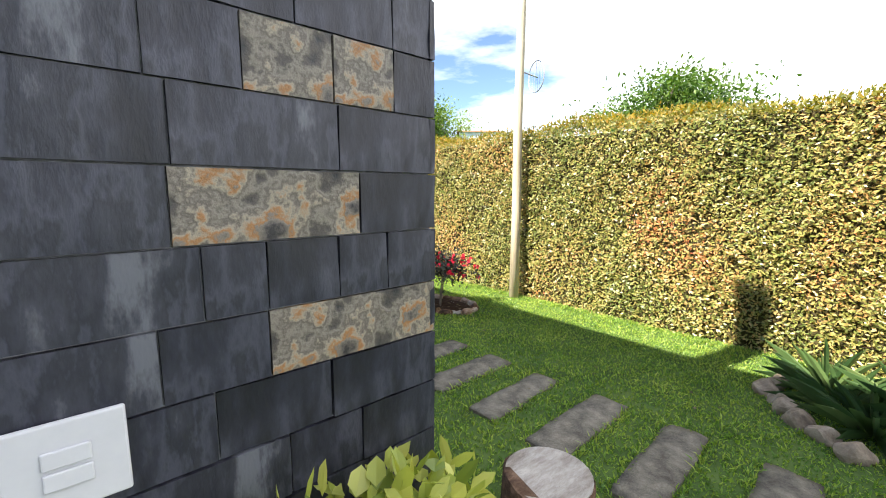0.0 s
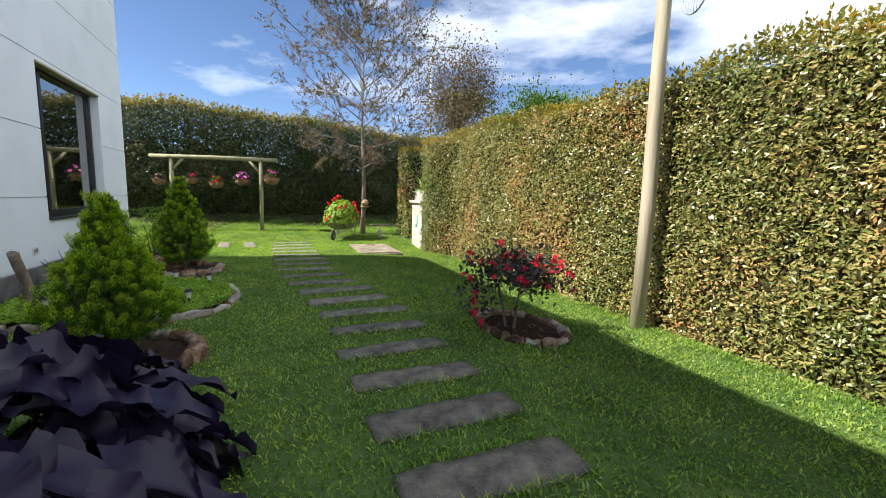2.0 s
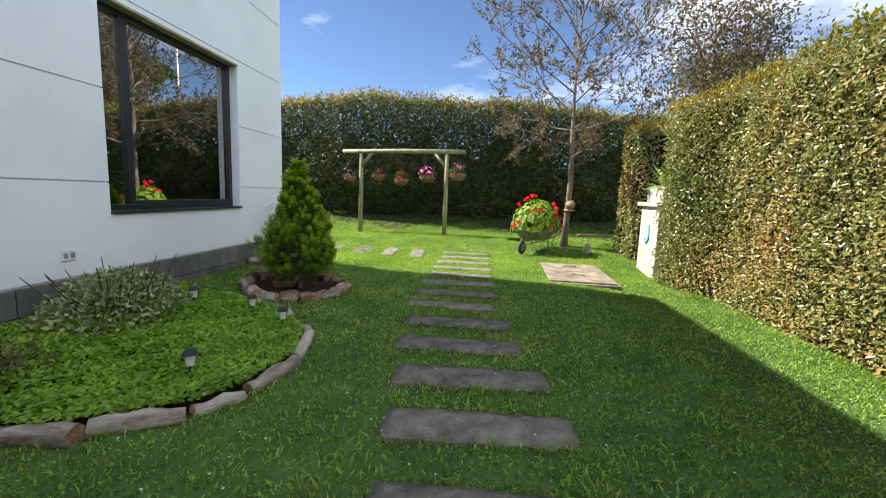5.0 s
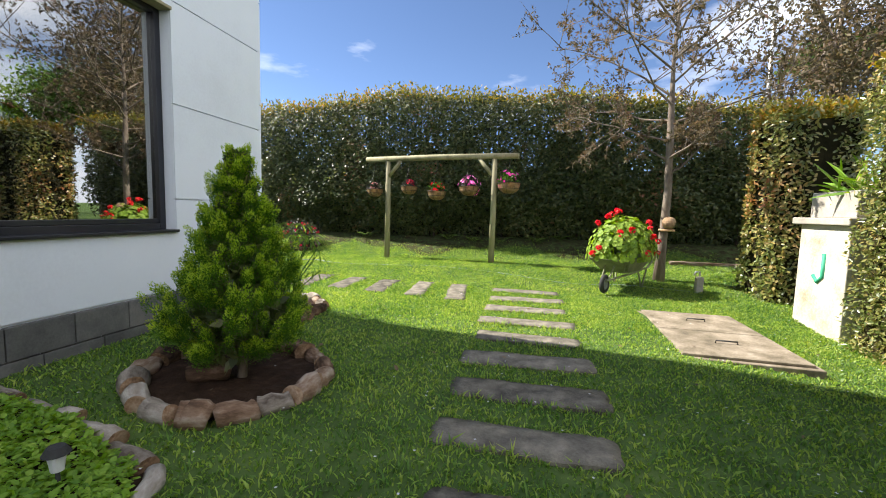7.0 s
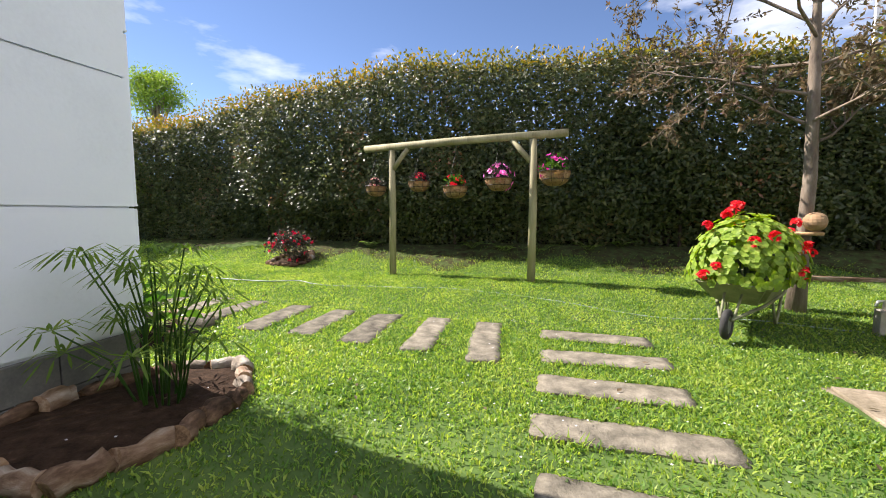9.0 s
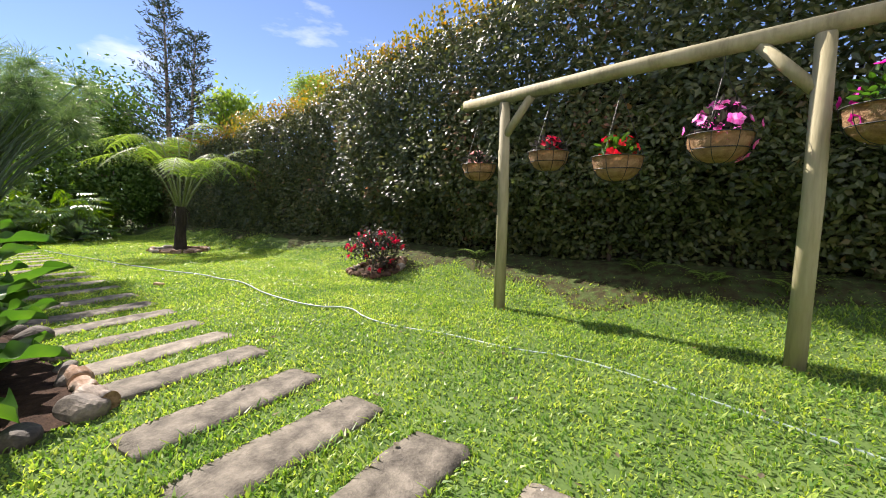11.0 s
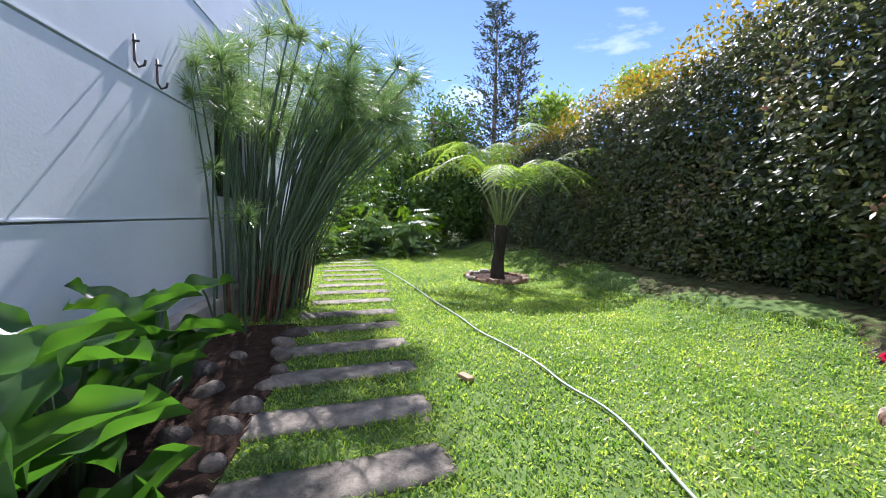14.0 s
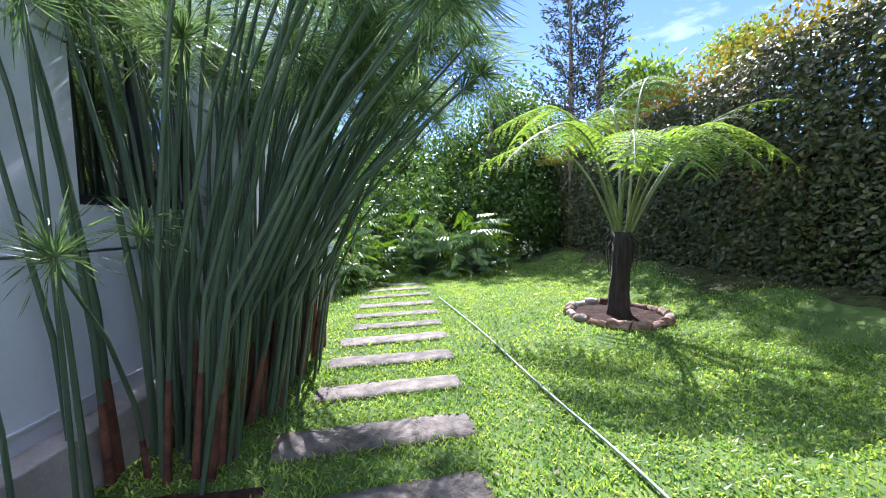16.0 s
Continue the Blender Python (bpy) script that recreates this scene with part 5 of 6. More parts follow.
tube(bm, [(0, 0, -0.1), (0.02, 0.0, 0.6), (0.05, 0, 1.5), (0.02, 0, 2.6), (0.0, 0.02, 3.6), (0.05, 0, 5.2), (0.0, 0, 6.6)], [0.105, 0.072, 0.063, 0.055, 0.03, 0.017, 0.005], 10)
leafP, leafD = [], []


def twig(start, d, length, r, depth):
    pts = [start]
    p, v = start.copy(), d.copy()
    for k in range(4):
        v = (v + Vector(rs.normal(0, 0.14, 3)) + Vector((0, 0, 0.05))).normalized()
        p = p + v * length / 4
        pts.append(p.copy())
    tube(bm, pts, [r, r * 0.8, r * 0.6, r * 0.45, r * 0.25], 5 if depth else 6, False)
    if depth < 2:
        for k in range(7 if depth == 0 else 6):
            f = rs.uniform(0.25, 1.0)
            q = pts[min(3, int(f * 4))].lerp(pts[min(4, int(f * 4) + 1)], f * 4 % 1)
            side = (v + Vector(rs.normal(0, 0.75, 3))).normalized()
            twig(q, side, length * rs.uniform(0.3, 0.5), r * 0.45, depth + 1)
    else:
        for k in range(16):
            f = rs.uniform(0.2, 1)
            leafP.append(tuple(start.lerp(p, f)))
            leafD.append(tuple(Vector(rs.normal(0, 1, 3)) + v))


for k in range(34):
    z = 1.9 + 0.14 * k + rs.uniform(-0.1, 0.1)
    a = 2.4 * k + rs.uniform(-0.3, 0.3)
    Lb = float(np.interp(z, [1.9, 2.4, 3.2, 4.6, 6.6], [0.9, 1.7, 2.7, 2.6, 1.1])) * rs.uniform(0.75, 1.2)
    up = 0.25 if z < 3 else 0.6
    twig(Vector((0.02, 0, z)), Vector((math.cos(a), math.sin(a), up)).normalized(), Lb, 0.02, 0)
part("trunk", bm, M["bark"], st)
n = len(leafP)
part("crown", diamond_mesh("crown", np.array(leafP), np.array(leafD), rnd_dirs(rs, n, 1), rs.uniform(0.05, 0.1, n), 0.03), M["treeleaf"], st, "few small brownish leaves")

tree("tree", "round dark evergreen tree behind the hedge", 16.8, 24.6, 7.5, 0.2, (2.4, 2.4, 2.0, 6.2), M["treegreen"], 9000, 0.24, 101)
tree("tree", "green shrubby tree behind the hedge", 14.2, 25.0, 6.6, 0.2, (1.5, 1.5, 1.3, 5.2), M["treegreen"], 5000, 0.24, 102)
tree("tree", "wispy olive tree behind the hedge", 19.6, 23.6, 7.5, 0.15, (2.0, 2.0, 1.6, 6.2), M["treelight"], 3000, 0.22, 103)
tree("tree", "broad green tree showing over the hedge", 13.2, 4.9, 6.0, 0.2, (2.2, 2.6, 1.1, 4.9), M["treegreen"], 9000, 0.17, 104)
tree("tree", "umbrella-shaped tree with big leaf rosettes", 9.0, 21.4, 6.4, 0.09, (1.2, 1.2, 0.55, 6.0), M["treegreen"], 700, 0.42, 106, clumps=9)
tree("tree", "dark fine-leaved tree behind the hedge corner", 7.0, 17.6, 7.4, 0.14, (2.5, 1.7, 2.3, 5.3), M["treeleaf"], 10500, 0.13, 107)
# the end of the garden
tree("tree", "dense dark tree at the end of the garden", -24, 16.2, 7, 0.25, (2.4, 2.4, 3.0, 3.6), M["treegreen"], 15000, 0.2, 111)
tree("tree", "dense dark tree at the end of the garden", -27, 12.5, 6, 0.25, (3.0, 3.0, 2.6, 2.9), M["treegreen"], 14000, 0.22, 112)
tree("tree", "light leafy tree behind the hedge", -21.2, 20.6, 6, 0.12, (1.2, 1.2, 1.0, 5.0), M["treelight"], 1500, 0.26, 113)
tree("tree", "fine grey-green pine behind the hedge", -27.6, 30.6, 10.5, 0.2, (1.7, 1.7, 1.5, 8.9), M["treelight"], 6000, 0.2, 114)
tree("tree", "dark tree beyond the house", -26, 8.5, 5.5, 0.2, (2.5, 2.5, 2.2, 3.0), M["treegreen"], 9000, 0.22, 115)

tree("shrub", "dense dark shrub closing the garden end", -22.5, 13.6, 3.2, 0.12, (1.8, 2.0, 1.4, 1.6), M["treegreen"], 9000, 0.17, 116, bare=0.15)
tree("shrub", "dense dark shrub closing the garden end", -22.0, 10.6, 3.2, 0.12, (1.8, 2.2, 1.5, 1.6), M["treegreen"], 9000, 0.17, 117, bare=0.15)
tree("shrub", "dense dark shrub closing the garden end", -21.8, 16.3, 3.0, 0.12, (1.6, 1.8, 1.4, 1.5), M["treegreen"], 8000, 0.17, 118, bare=0.15)

# tall open conifer
rs = np.random.RandomState(120)
con = thing("conifer_tree", "tall open conifer with upswept grey-green branches", "tree", pose(-20.4, 17.8, 0.3))
bm = bmesh.new()
P, D = [], []
for tp, base, hh in (((0, 0), 0, 9.2), ((0.5, 0.95), 2.5, 7.9)):
    tube(bm, [(0, 0, -0.2), (tp[0] * 0.7, tp[1] * 0.7, hh * 0.5), (tp[0], tp[1], hh)], [0.14, 0.09, 0.012], 8, False)
    for k in range(60):
        z = hh * (0.35 + 0.64 * k / 60)
        a = 2.4 * k
        L = 1.5 * (1 - (z / hh)) ** 0.7 + 0.22
        s = Vector((tp[0] * z / hh, tp[1] * z / hh, z))
        e = s + Vector((math.cos(a) * L, math.sin(a) * L, L * 0.45))
        tube(bm, [s, s.lerp(e, 0.5) - Vector((0, 0, 0.05)), e], [0.02, 0.014, 0.005], 4, False)
        for j in range(46):
            f = rs.uniform(0.15, 1.05)
            P.append(tuple(s.lerp(e, f) + Vector(rs.normal(0, 0.07, 3))))
            D.append(tuple((e - s).normalized() + Vector(rs.normal(0, 0.6, 3))))
part("trunk", bm, M["bark"], con)
part("foliage", diamond_mesh("foliage", np.array(P), np.array(D), rnd_dirs(rs, len(P), 1), rs.uniform(0.12, 0.26, len(P)), 0.05), M["conifer"], con)


def philodendron(x, y, h, n, seed):
    rs = np.random.RandomState(seed)
    p = thing("philodendron", "bushy philodendron with deeply cut glossy leaves", "shrub", pose(x, y, gz(x, y)), "shrubs at the garden end")
    P, D, N, L = [], [], [], []
    bm = bmesh.new()
    for k in range(n):
        v = rnd_dirs(rs, 1, 0.4)[0]
        v[2] = abs(v[2])
        c = v * np.array([0.95, 0.95, h]) * rs.uniform(0.55, 1.0)
        tube(bm, [(0, 0, 0), tuple(c * 0.6 + np.array([0, 0, 0.1])), tuple(c)], [0.012, 0.01, 0.006], 4, False)
        d = unit(np.array([v[0], v[1], -0.2]) + rs.normal(0, 0.3, 3))
        s = unit(np.cross(d, [0, 0, 1]))
        for q in range(7):
            f = q / 6
            for sg in (-1, 1):
                P.append(c + d * 0.42 * f)
                D.append(d * (0.35 + f) + s * sg * (1 - 0.6 * f) + np.array([0, 0, -0.2]))
                N.append(np.array([0, 0, 1]) + d * 0.4)
                L.append(0.24 * (1 - 0.5 * f))
    tagged(part("stalk_growth", bm, M["stem"], p), kind="stuff")
    part("leafage", leaf_mesh("leafage", P, D, N, np.array(L), np.array(L) * 0.3, droop=0.25), M["philo"], p)


for k, (x, y, h) in enumerate(((-18.3, 14.2, 1.35), (-18.6, 12.9, 1.4), (-19.2, 11.6, 1.6), (-17.6, 11.2, 1.3), (-20.2, 15.0, 1.5), (-20.4, 13.2, 1.9), (-18.5, 10.2, 1.9), (-16.6, 10.6, 1.2))):
    philodendron(x, y, h * 1.3, 84, 130 + k)


# ---- flowering shrubs ----
def red_shrub(x, y, h, r, seed, label, n_clumps):
    rs = np.random.RandomState(seed)
    p = thing("flowering_shrub", label, "shrub", pose(x, y, gz(x, y)), "red-flowered shrubs")
    ends, knees = [], []
    for k in range(6):
        bm = bmesh.new()
        a = 2.1 * k + 0.4
        knee = Vector((r * 0.28 * math.cos(a), r * 0.28 * math.sin(a), h * rs.uniform(0.38, 0.6)))
        tube(bm, [(0.05 * math.cos(a), 0.05 * math.sin(a), -0.02), (0.6 * knee.x, 0.6 * knee.y, knee.z * 0.5), tuple(knee)], [0.014, 0.011, 0.008], 6, False)
        part("branch", bm, M["bark"], p)
        knees.append(knee)
    for k in range(n_clumps):
        a = 2.4 * k + rs.uniform(-0.4, 0.4)
        f = math.sqrt((k + 0.5) / n_clumps)
        e = Vector((r * f * math.cos(a), r * f * math.sin(a), h * (0.42 + 0.55 * (1 - f * f) * rs.uniform(0.5, 1) + 0.22 * rs.uniform(-1, 1) * f)))
        s = min(knees, key=lambda q: (q - e).length)
        bm = bmesh.new()
        tube(bm, [s, s.lerp(e, 0.5) + Vector((0, 0, 0.06 * h)), e], [0.006, 0.0045, 0.002], 5, False)
        part("branch", bm, M["bark"], p)
        ends.append((s, e))
    P, D, N = [], [], []
    for s, e in ends:
        for j in range(40):
            f = rs.uniform(0.3, 1.08)
            P.append(tuple(s.lerp(e, f) + Vector(rs.normal(0, 0.075, 3))))
            D.append(tuple(Vector(rs.normal(0, 1, 3)) + Vector((0, 0, -0.1))))
            N.append((rs.normal(0, 0.6), rs.normal(0, 0.6), 1))
        if rs.uniform() < 0.8:
            for q in range(rs.randint(1, 4)):
                FP, FD, FN = [], [], []
                c = e + Vector(rs.normal(0, 0.05, 3)) + Vector((0, 0, 0.02))
                out = Vector((e.x, e.y, -0.1)).normalized()
                for j in range(13):
                    FP.append(tuple(c))
                    FD.append(tuple(out * 0.35 + Vector(rs.normal(0, 0.4, 3)) + Vector((0, 0, -0.75))))
                    FN.append(tuple(rs.normal(0, 1, 3)))
                part("flower", diamond_mesh("flower", FP, FD, FN, rs.uniform(0.05, 0.09, len(FP)), 0.016), M["red"], p, "fringed red flower")
    n = len(P)
    part("leafage", leaf_mesh("leafage", P, D, N, rs.uniform(0.04, 0.08, n), 0.036), M["loro"], p, "small burgundy and green leaves")


red_shrub(1.38, 3.17, 1.05, 0.58, 207, "burgundy-leaved shrub with fringed red flowers on thin stems", 34)
red_shrub(-6.3, 15.12, 0.72, 0.48, 202, "compact burgundy-leaved shrub with red flowers", 40)

# ---- small ferns on the bank ----
frs = np.random.RandomState(207)
for x in (-2.35, -1.7, -1.05, -0.2, 0.35, -4.6):
    y = float(hedge_face(x)) - frs.uniform(-0.05, 0.3)
    wf = thing("wild_fern", "small green fern growing at the hedge foot", "fern", pose(x, y, gz(x, y)), "ferns on the bank")
    for k in range(6):
        a, L = 1.05 * k + frs.uniform(-0.3, 0.3), frs.uniform(0.25, 0.45)
        P, D, N, LL = [], [], [], []
        for i in range(16):
            t = (i + 1) / 16
            p = Vector((L * t * math.cos(a), L * t * math.sin(a), L * (1.1 * t - 0.85 * t * t)))
            for sg in (-1, 1):
                P.append(tuple(p))
                D.append((0.4 * math.cos(a) - sg * math.sin(a), 0.4 * math.sin(a) + sg * math.cos(a), -0.15))
                N.append((0, 0, 1))
                LL.append(0.075 * math.sin(math.pi * min(1.0, t * 0.85 + 0.14)) + 0.006)
        part("frond", leaf_mesh("frond", P, D, N, np.array(LL), np.array(LL) * 0.32), M["fern"], wf)

# ---- wheelbarrow with geraniums ----
WB = pose(1.12, 12.25, gz(1.1, 12.3), 0, 0, 58)
wb = thing("wheelbarrow", "old olive-green steel wheelbarrow standing on the lawn", "wheelbarrow", WB)
bm = bmesh.new()
low = [bm.verts.new(p) for p in ((-0.36, -0.19, 0.30), (0.25, -0.22, 0.30), (0.25, 0.22, 0.30), (-0.36, 0.19, 0.30))]
top = [bm.verts.new(p) for p in ((-0.62, -0.31, 0.52), (0.52, -0.33, 0.56), (0.52, 0.33, 0.56), (-0.62, 0.31, 0.52))]
bm.faces.new(low[::-1])
for i in range(4):
    k = (i + 1) % 4
    bm.faces.new((low[i], low[k], top[k], top[i]))
bmesh.ops.bevel(bm, geom=bm.edges[:], offset=0.04, segments=2, affect="EDGES")
bmesh.ops.solidify(bm, geom=bm.faces[:], thickness=-0.006)
part("tray", bm, M["barrow"], wb, "dented olive steel tray")
for s in (-1, 1):
    bm = bmesh.new()
    tube(bm, [(-0.72, s * 0.04, 0.2), (-0.2, s * 0.2, 0.28), (0.4, s * 0.26, 0.34), (0.95, s * 0.29, 0.62)], 0.016, 8)
    part("handle", bm, M["barrow"], wb)
    bm = bmesh.new()
    tube(bm, [(0.14, s * 0.2, 0.31), (0.3, s * 0.22, -0.01), (0.44, s * 0.24, 0.33)], 0.014, 8)
    part("leg", bm, M["barrow"], wb)
    bm = bmesh.new()
    tube(bm, [(-0.5, s * 0.07, 0.42), (-0.7, s * 0.05, 0.19)], 0.012, 6)
    part("strut", bm, M["barrow"], wb)
bm = bmesh.new()
tube(bm, [(-0.68 + 0.11 * math.cos(t), 0, 0.15 + 0.11 * math.sin(t)) for t in (2 * math.pi * k / 20 for k in range(21))], 0.034, 8, False)
wheel = part("wheel", bm, M["rubber"], wb, "worn black rubber tyre")
bm = bmesh.new()
bmesh.ops.create_cone(bm, cap_ends=True, segments=16, radius1=0.085, radius2=0.085, depth=0.04, matrix=pose(-0.68, 0, 0.15, 90, 0, 0))
part("rim", bm, M["galv"], wheel, "grey steel rim")
rs = np.random.RandomState(210)
ger = thing("geranium", "geranium bush with light green leaves and scarlet flowers", "geranium", WB @ pose(-0.05, 0, 0.46))
bm = bmesh.new()
for k in range(26):
    a = 2.4 * k
    f = math.sqrt(k / 26)
    tube(bm, [(0.1 * math.cos(a), 0.08 * math.sin(a), -0.02), (0.35 * f * math.cos(a), 0.25 * f * math.sin(a), 0.25), (0.55 * f * math.cos(a), 0.36 * f * math.sin(a), 0.5 - 0.2 * f)], [0.012, 0.009, 0.005], 5, False)
tagged(part("stalk_growth", bm, M["stem"], ger), kind="stuff")
n = 950
v = rnd_dirs(rs, n, 0.5)
v[:, 2] = np.abs(v[:, 2])
c = v * np.array([0.66, 0.5, 0.66]) * rs.uniform(0.72, 1.04, (n, 1)) + np.array([0, 0, 0.05])
P, D, N = [], [], []
for k in range(6):
    a = 2 * math.pi * k / 6
    side = unit(np.cross(v + rs.normal(0, 0.01, (n, 3)), [0.3, 0.2, 1]))
    other = np.cross(v, side)
    P.append(c)
    D.append(side * math.cos(a) + other * math.sin(a) + v * 0.2)
    N.append(v)
part("leafage", leaf_mesh("leafage", np.concatenate(P), np.concatenate(D), np.concatenate(N), 0.048, 0.05, 0.05), M["gera"], ger, "round light green leaves")
for k in range(22):
    v = rnd_dirs(rs, 1, 0.9)[0]
    v[2] = abs(v[2])
    cc = v * np.array([0.68, 0.52, 0.72]) + np.array([0, 0, 0.1])
    P, D, N, size = flower_ball(rs, 12, cc, 0.04, 5, 0.03)
    part("flower_head", leaf_mesh("flower_head", P, D, N, 0.028, 0.026), M["scarlet"], ger, "scarlet flower head")
bm = bmesh.new()
bmesh.ops.create_uvsphere(bm, u_segments=18, v_segments=10, radius=0.11, matrix=Matrix.Diagonal((1, 1, 0.95, 1)))
tree_pot = thing("tree_pot", "round terracotta pot strapped to the tree trunk", "pot", pose(tx + 0.06, ty - 0.13, gz(tx, ty) + 1.0))
part("bowl", rough_up(bm, 0.008, 7), M["terracotta"], tree_pot)
bm = bmesh.new()
tube(bm, [(0.11 * math.cos(t), 0.09 + 0.11 * math.sin(t), -0.13) for t in (2 * math.pi * k / 18 for k in range(19))], 0.022, 6, False)
part("straw_ring", bm, M["coir"], tree_pot, "brown coir ring")

# ---- hose ----
HOSE = [(-15.2, 12.85), (-14.0, 12.95), (-12.7, 13.06), (-11.05, 13.11), (-9.9, 13.18), (-9.24, 13.14), (-8.69, 13.23), (-8.1, 13.29), (-7.68, 13.25), (-7.28, 13.33), (-6.8, 13.24), (-6.4, 13.13), (-5.9, 13.06), (-5.18, 13.03), (-4.95, 13.18), (-4.75, 13.2), (-4.5, 13.08), (-4.06, 13.06), (-3.5, 13.16), (-2.9, 13.1), (-2.4, 13.18), (-1.6, 12.95), (-0.8, 12.75), (0.0, 12.45), (0.5, 12.35), (1.25, 12.5), (1.8, 12.3), (2.15, 12.25)]
cur = bpy.data.curves.new("garden_hose", "CURVE")
cur.dimensions, cur.bevel_depth, cur.bevel_resolution, cur.resolution_u = "3D", 0.009, 2, 6
sp = cur.splines.new("NURBS")
sp.points.add(len(HOSE) - 1)
for q, (x, y) in zip(sp.points, HOSE):
    q.co = (x, y, gz(x, y) + 0.002 + 0.026 * float(S((-4.2 - x) / 0.6)), 1)
sp.use_endpoint_u, sp.order_u = True, 3
cur.materials.append(M["hose"])
tmp = bpy.data.objects.new("hose_curve", cur)
hose_mesh = bpy.data.meshes.new_from_object(tmp)
bpy.data.objects.remove(tmp)
tagged(part("garden_hose", hose_mesh, M["hose"]), "pale garden hose lying loose across the lawn", "hose")
tap = thing("garden_tap", "small standing tap on a grey post", "tap", pose(2.25, 12.2, gz(2.2, 12.2)))
part("post", new_box(-0.05, -0.05, -0.05, 0.05, 0.05, 0.25, bevel=0.01), M["concrete"], tap)
bm = bmesh.new()
tube(bm, [(0, 0, 0.24), (0, 0, 0.33), (-0.07, -0.03, 0.33), (-0.09, -0.04, 0.28)], 0.014, 8)
part("spout", bm, M["galv"], tap)
tagged(part("plank", new_box(2.5, 14.35, gz(3, 14.4) - 0.02, 4.1, 14.6, gz(3, 14.4) + 0.05, bevel=0.006), M["log"]), "weathered plank lying under the hedge", "plank")

# ---- ground cover bed ----
rs = np.random.RandomState(220)


def inside(x, y, poly):
    c = np.zeros(len(x), bool)
    m = len(poly)
    for i in range(m):
        (x0, y0), (x1, y1) = poly[i], poly[(i + 1) % m]
        with np.errstate(divide="ignore", invalid="ignore"):
            c ^= ((y0 > y) != (y1 > y)) & (x < (x1 - x0) * (y - y0) / (y1 - y0 + 1e-12) + x0)
    return c


x, y = rs.uniform(-3.42, -1.36, 42000), rs.uniform(4.05, 6.8, 42000)
k = inside(x, y, [(a * 0.96 - 0.095, b * 0.97 + 0.16) for a, b in BED])
x, y = x[k], y[k]
n = len(x)
hz = ground_z(x, y) + 0.06 + 0.06 * (0.5 + 0.5 * bumps(x * 2, y * 2, 3)) * rs.uniform(0.3, 1, n)
cov = tagged(part("ground_cover", leaf_mesh("ground_cover", np.stack([x, y, hz], 1), np.stack([rs.normal(0, 1, n), rs.normal(0, 1, n), rs.uniform(0, 0.6, n)], 1), np.stack([rs.normal(0, 0.35, n), rs.normal(0, 0.35, n), np.ones(n)], 1), rs.uniform(0.022, 0.042, n), rs.uniform(0.018, 0.03, n)), M["cover"]), "low bright green creeping ground cover in the bed", "ground cover", kind="stuff")
n = 2600
v = rnd_dirs(rs, n, 0.4)
v[:, 2] = np.abs(v[:, 2])
P = v * np.array([0.4, 0.62, 0.42]) * rs.uniform(0.75, 1.02, (n, 1))
vs = thing("variegated_shrub", "low rounded shrub with grey-green variegated leaves", "shrub", pose(-3.0, 5.75, gz(-3, 5.75)))
part("leafage", leaf_mesh("leafage", P, v + rs.normal(0, 0.8, (n, 3)), v + rs.normal(0, 0.4, (n, 3)), rs.uniform(0.03, 0.06, n), 0.026), M["variegated"], vs)
bm = bmesh.new()
for k in range(22):
    a = 2.4 * k
    f = 0.3 + 0.7 * rs.uniform()
    tube(bm, [(0, 0, -0.02), (0.3 * f * math.cos(a), 0.45 * f * math.sin(a), 0.25), (0.42 * f * math.cos(a), 0.62 * f * math.sin(a), 0.36 + 0.14 * rs.uniform())], [0.01, 0.007, 0.003], 5, False)
part("branch_growth", bm, M["twig"], vs)
n = 500
P = np.stack([rs.normal(-2.85, 0.16, n), rs.normal(4.7, 0.12, n), np.zeros(n)], 1)
P[:, 2] = ground_z(P[:, 0], P[:, 1]) + 0.09 + rs.uniform(0, 0.06, n)
tagged(part("red_sedum", leaf_mesh("red_sedum", P, rnd_dirs(rs, n, 0.8), rnd_dirs(rs, n, 1), 0.035, 0.016), M["treeleaf"]), "small reddish succulent patch in the ground cover", "sedum", kind="stuff")


def solar_light(x, y):
    s = thing("solar_light", "small black solar garden light on a spike", "garden light", pose(x, y, gz(x, y)), "solar lights in the bed")
    bm = bmesh.new()
    tube(bm, [(0, 0, -0.02), (0, 0, 0.14)], 0.008, 8)
    part("spike", bm, M["rubber"], s)
    bm = bmesh.new()
    bmesh.ops.create_cone(bm, cap_ends=True, segments=14, radius1=0.022, radius2=0.032, depth=0.07, matrix=pose(0, 0, 0.16))
    part("lens", bm, M["plastic"], s, "clear plastic lens")
    bm = bmesh.new()
    bmesh.ops.create_cone(bm, cap_ends=True, segments=14, radius1=0.048, radius2=0.03, depth=0.03, matrix=pose(0, 0, 0.21))
    part("cap", bm, M["rubber"], s, "black cap")


for x, y in ((-1.85, 5.05), (-1.75, 6.05), (-2.75, 6.3), (-2.95, 4.55), (-2.2, 6.35)):
    solar_light(x, y)
drift = bmesh.new()
tube(drift, [(0, 0, -0.05), (0.02, 0.03, 0.2), (-0.02, -0.05, 0.42), (-0.02, -0.12, 0.58)], [0.06, 0.042, 0.038, 0.045], 10)
tagged(part("driftwood_stump", rough_up(drift, 0.025, 11), M["bark"], None, "", pose(-3.25, 4.95, gz(-3.2, 4.95))), "upright piece of grey driftwood against the wall", "driftwood")
out = thing("wall_socket", "white outdoor double socket on the house wall", "socket", pose(-3.5, 5.82, 0.62))
part("plate", new_box(0.0005, -0.06, -0.045, 0.012, 0.06, 0.045, bevel=0.003), M["plastic"], out)
for s in (-0.03, 0.03):
    part("outlet", new_box(0.0125, s - 0.018, -0.022, 0.017, s + 0.018, 0.022, bevel=0.002), M["curtain"], out)

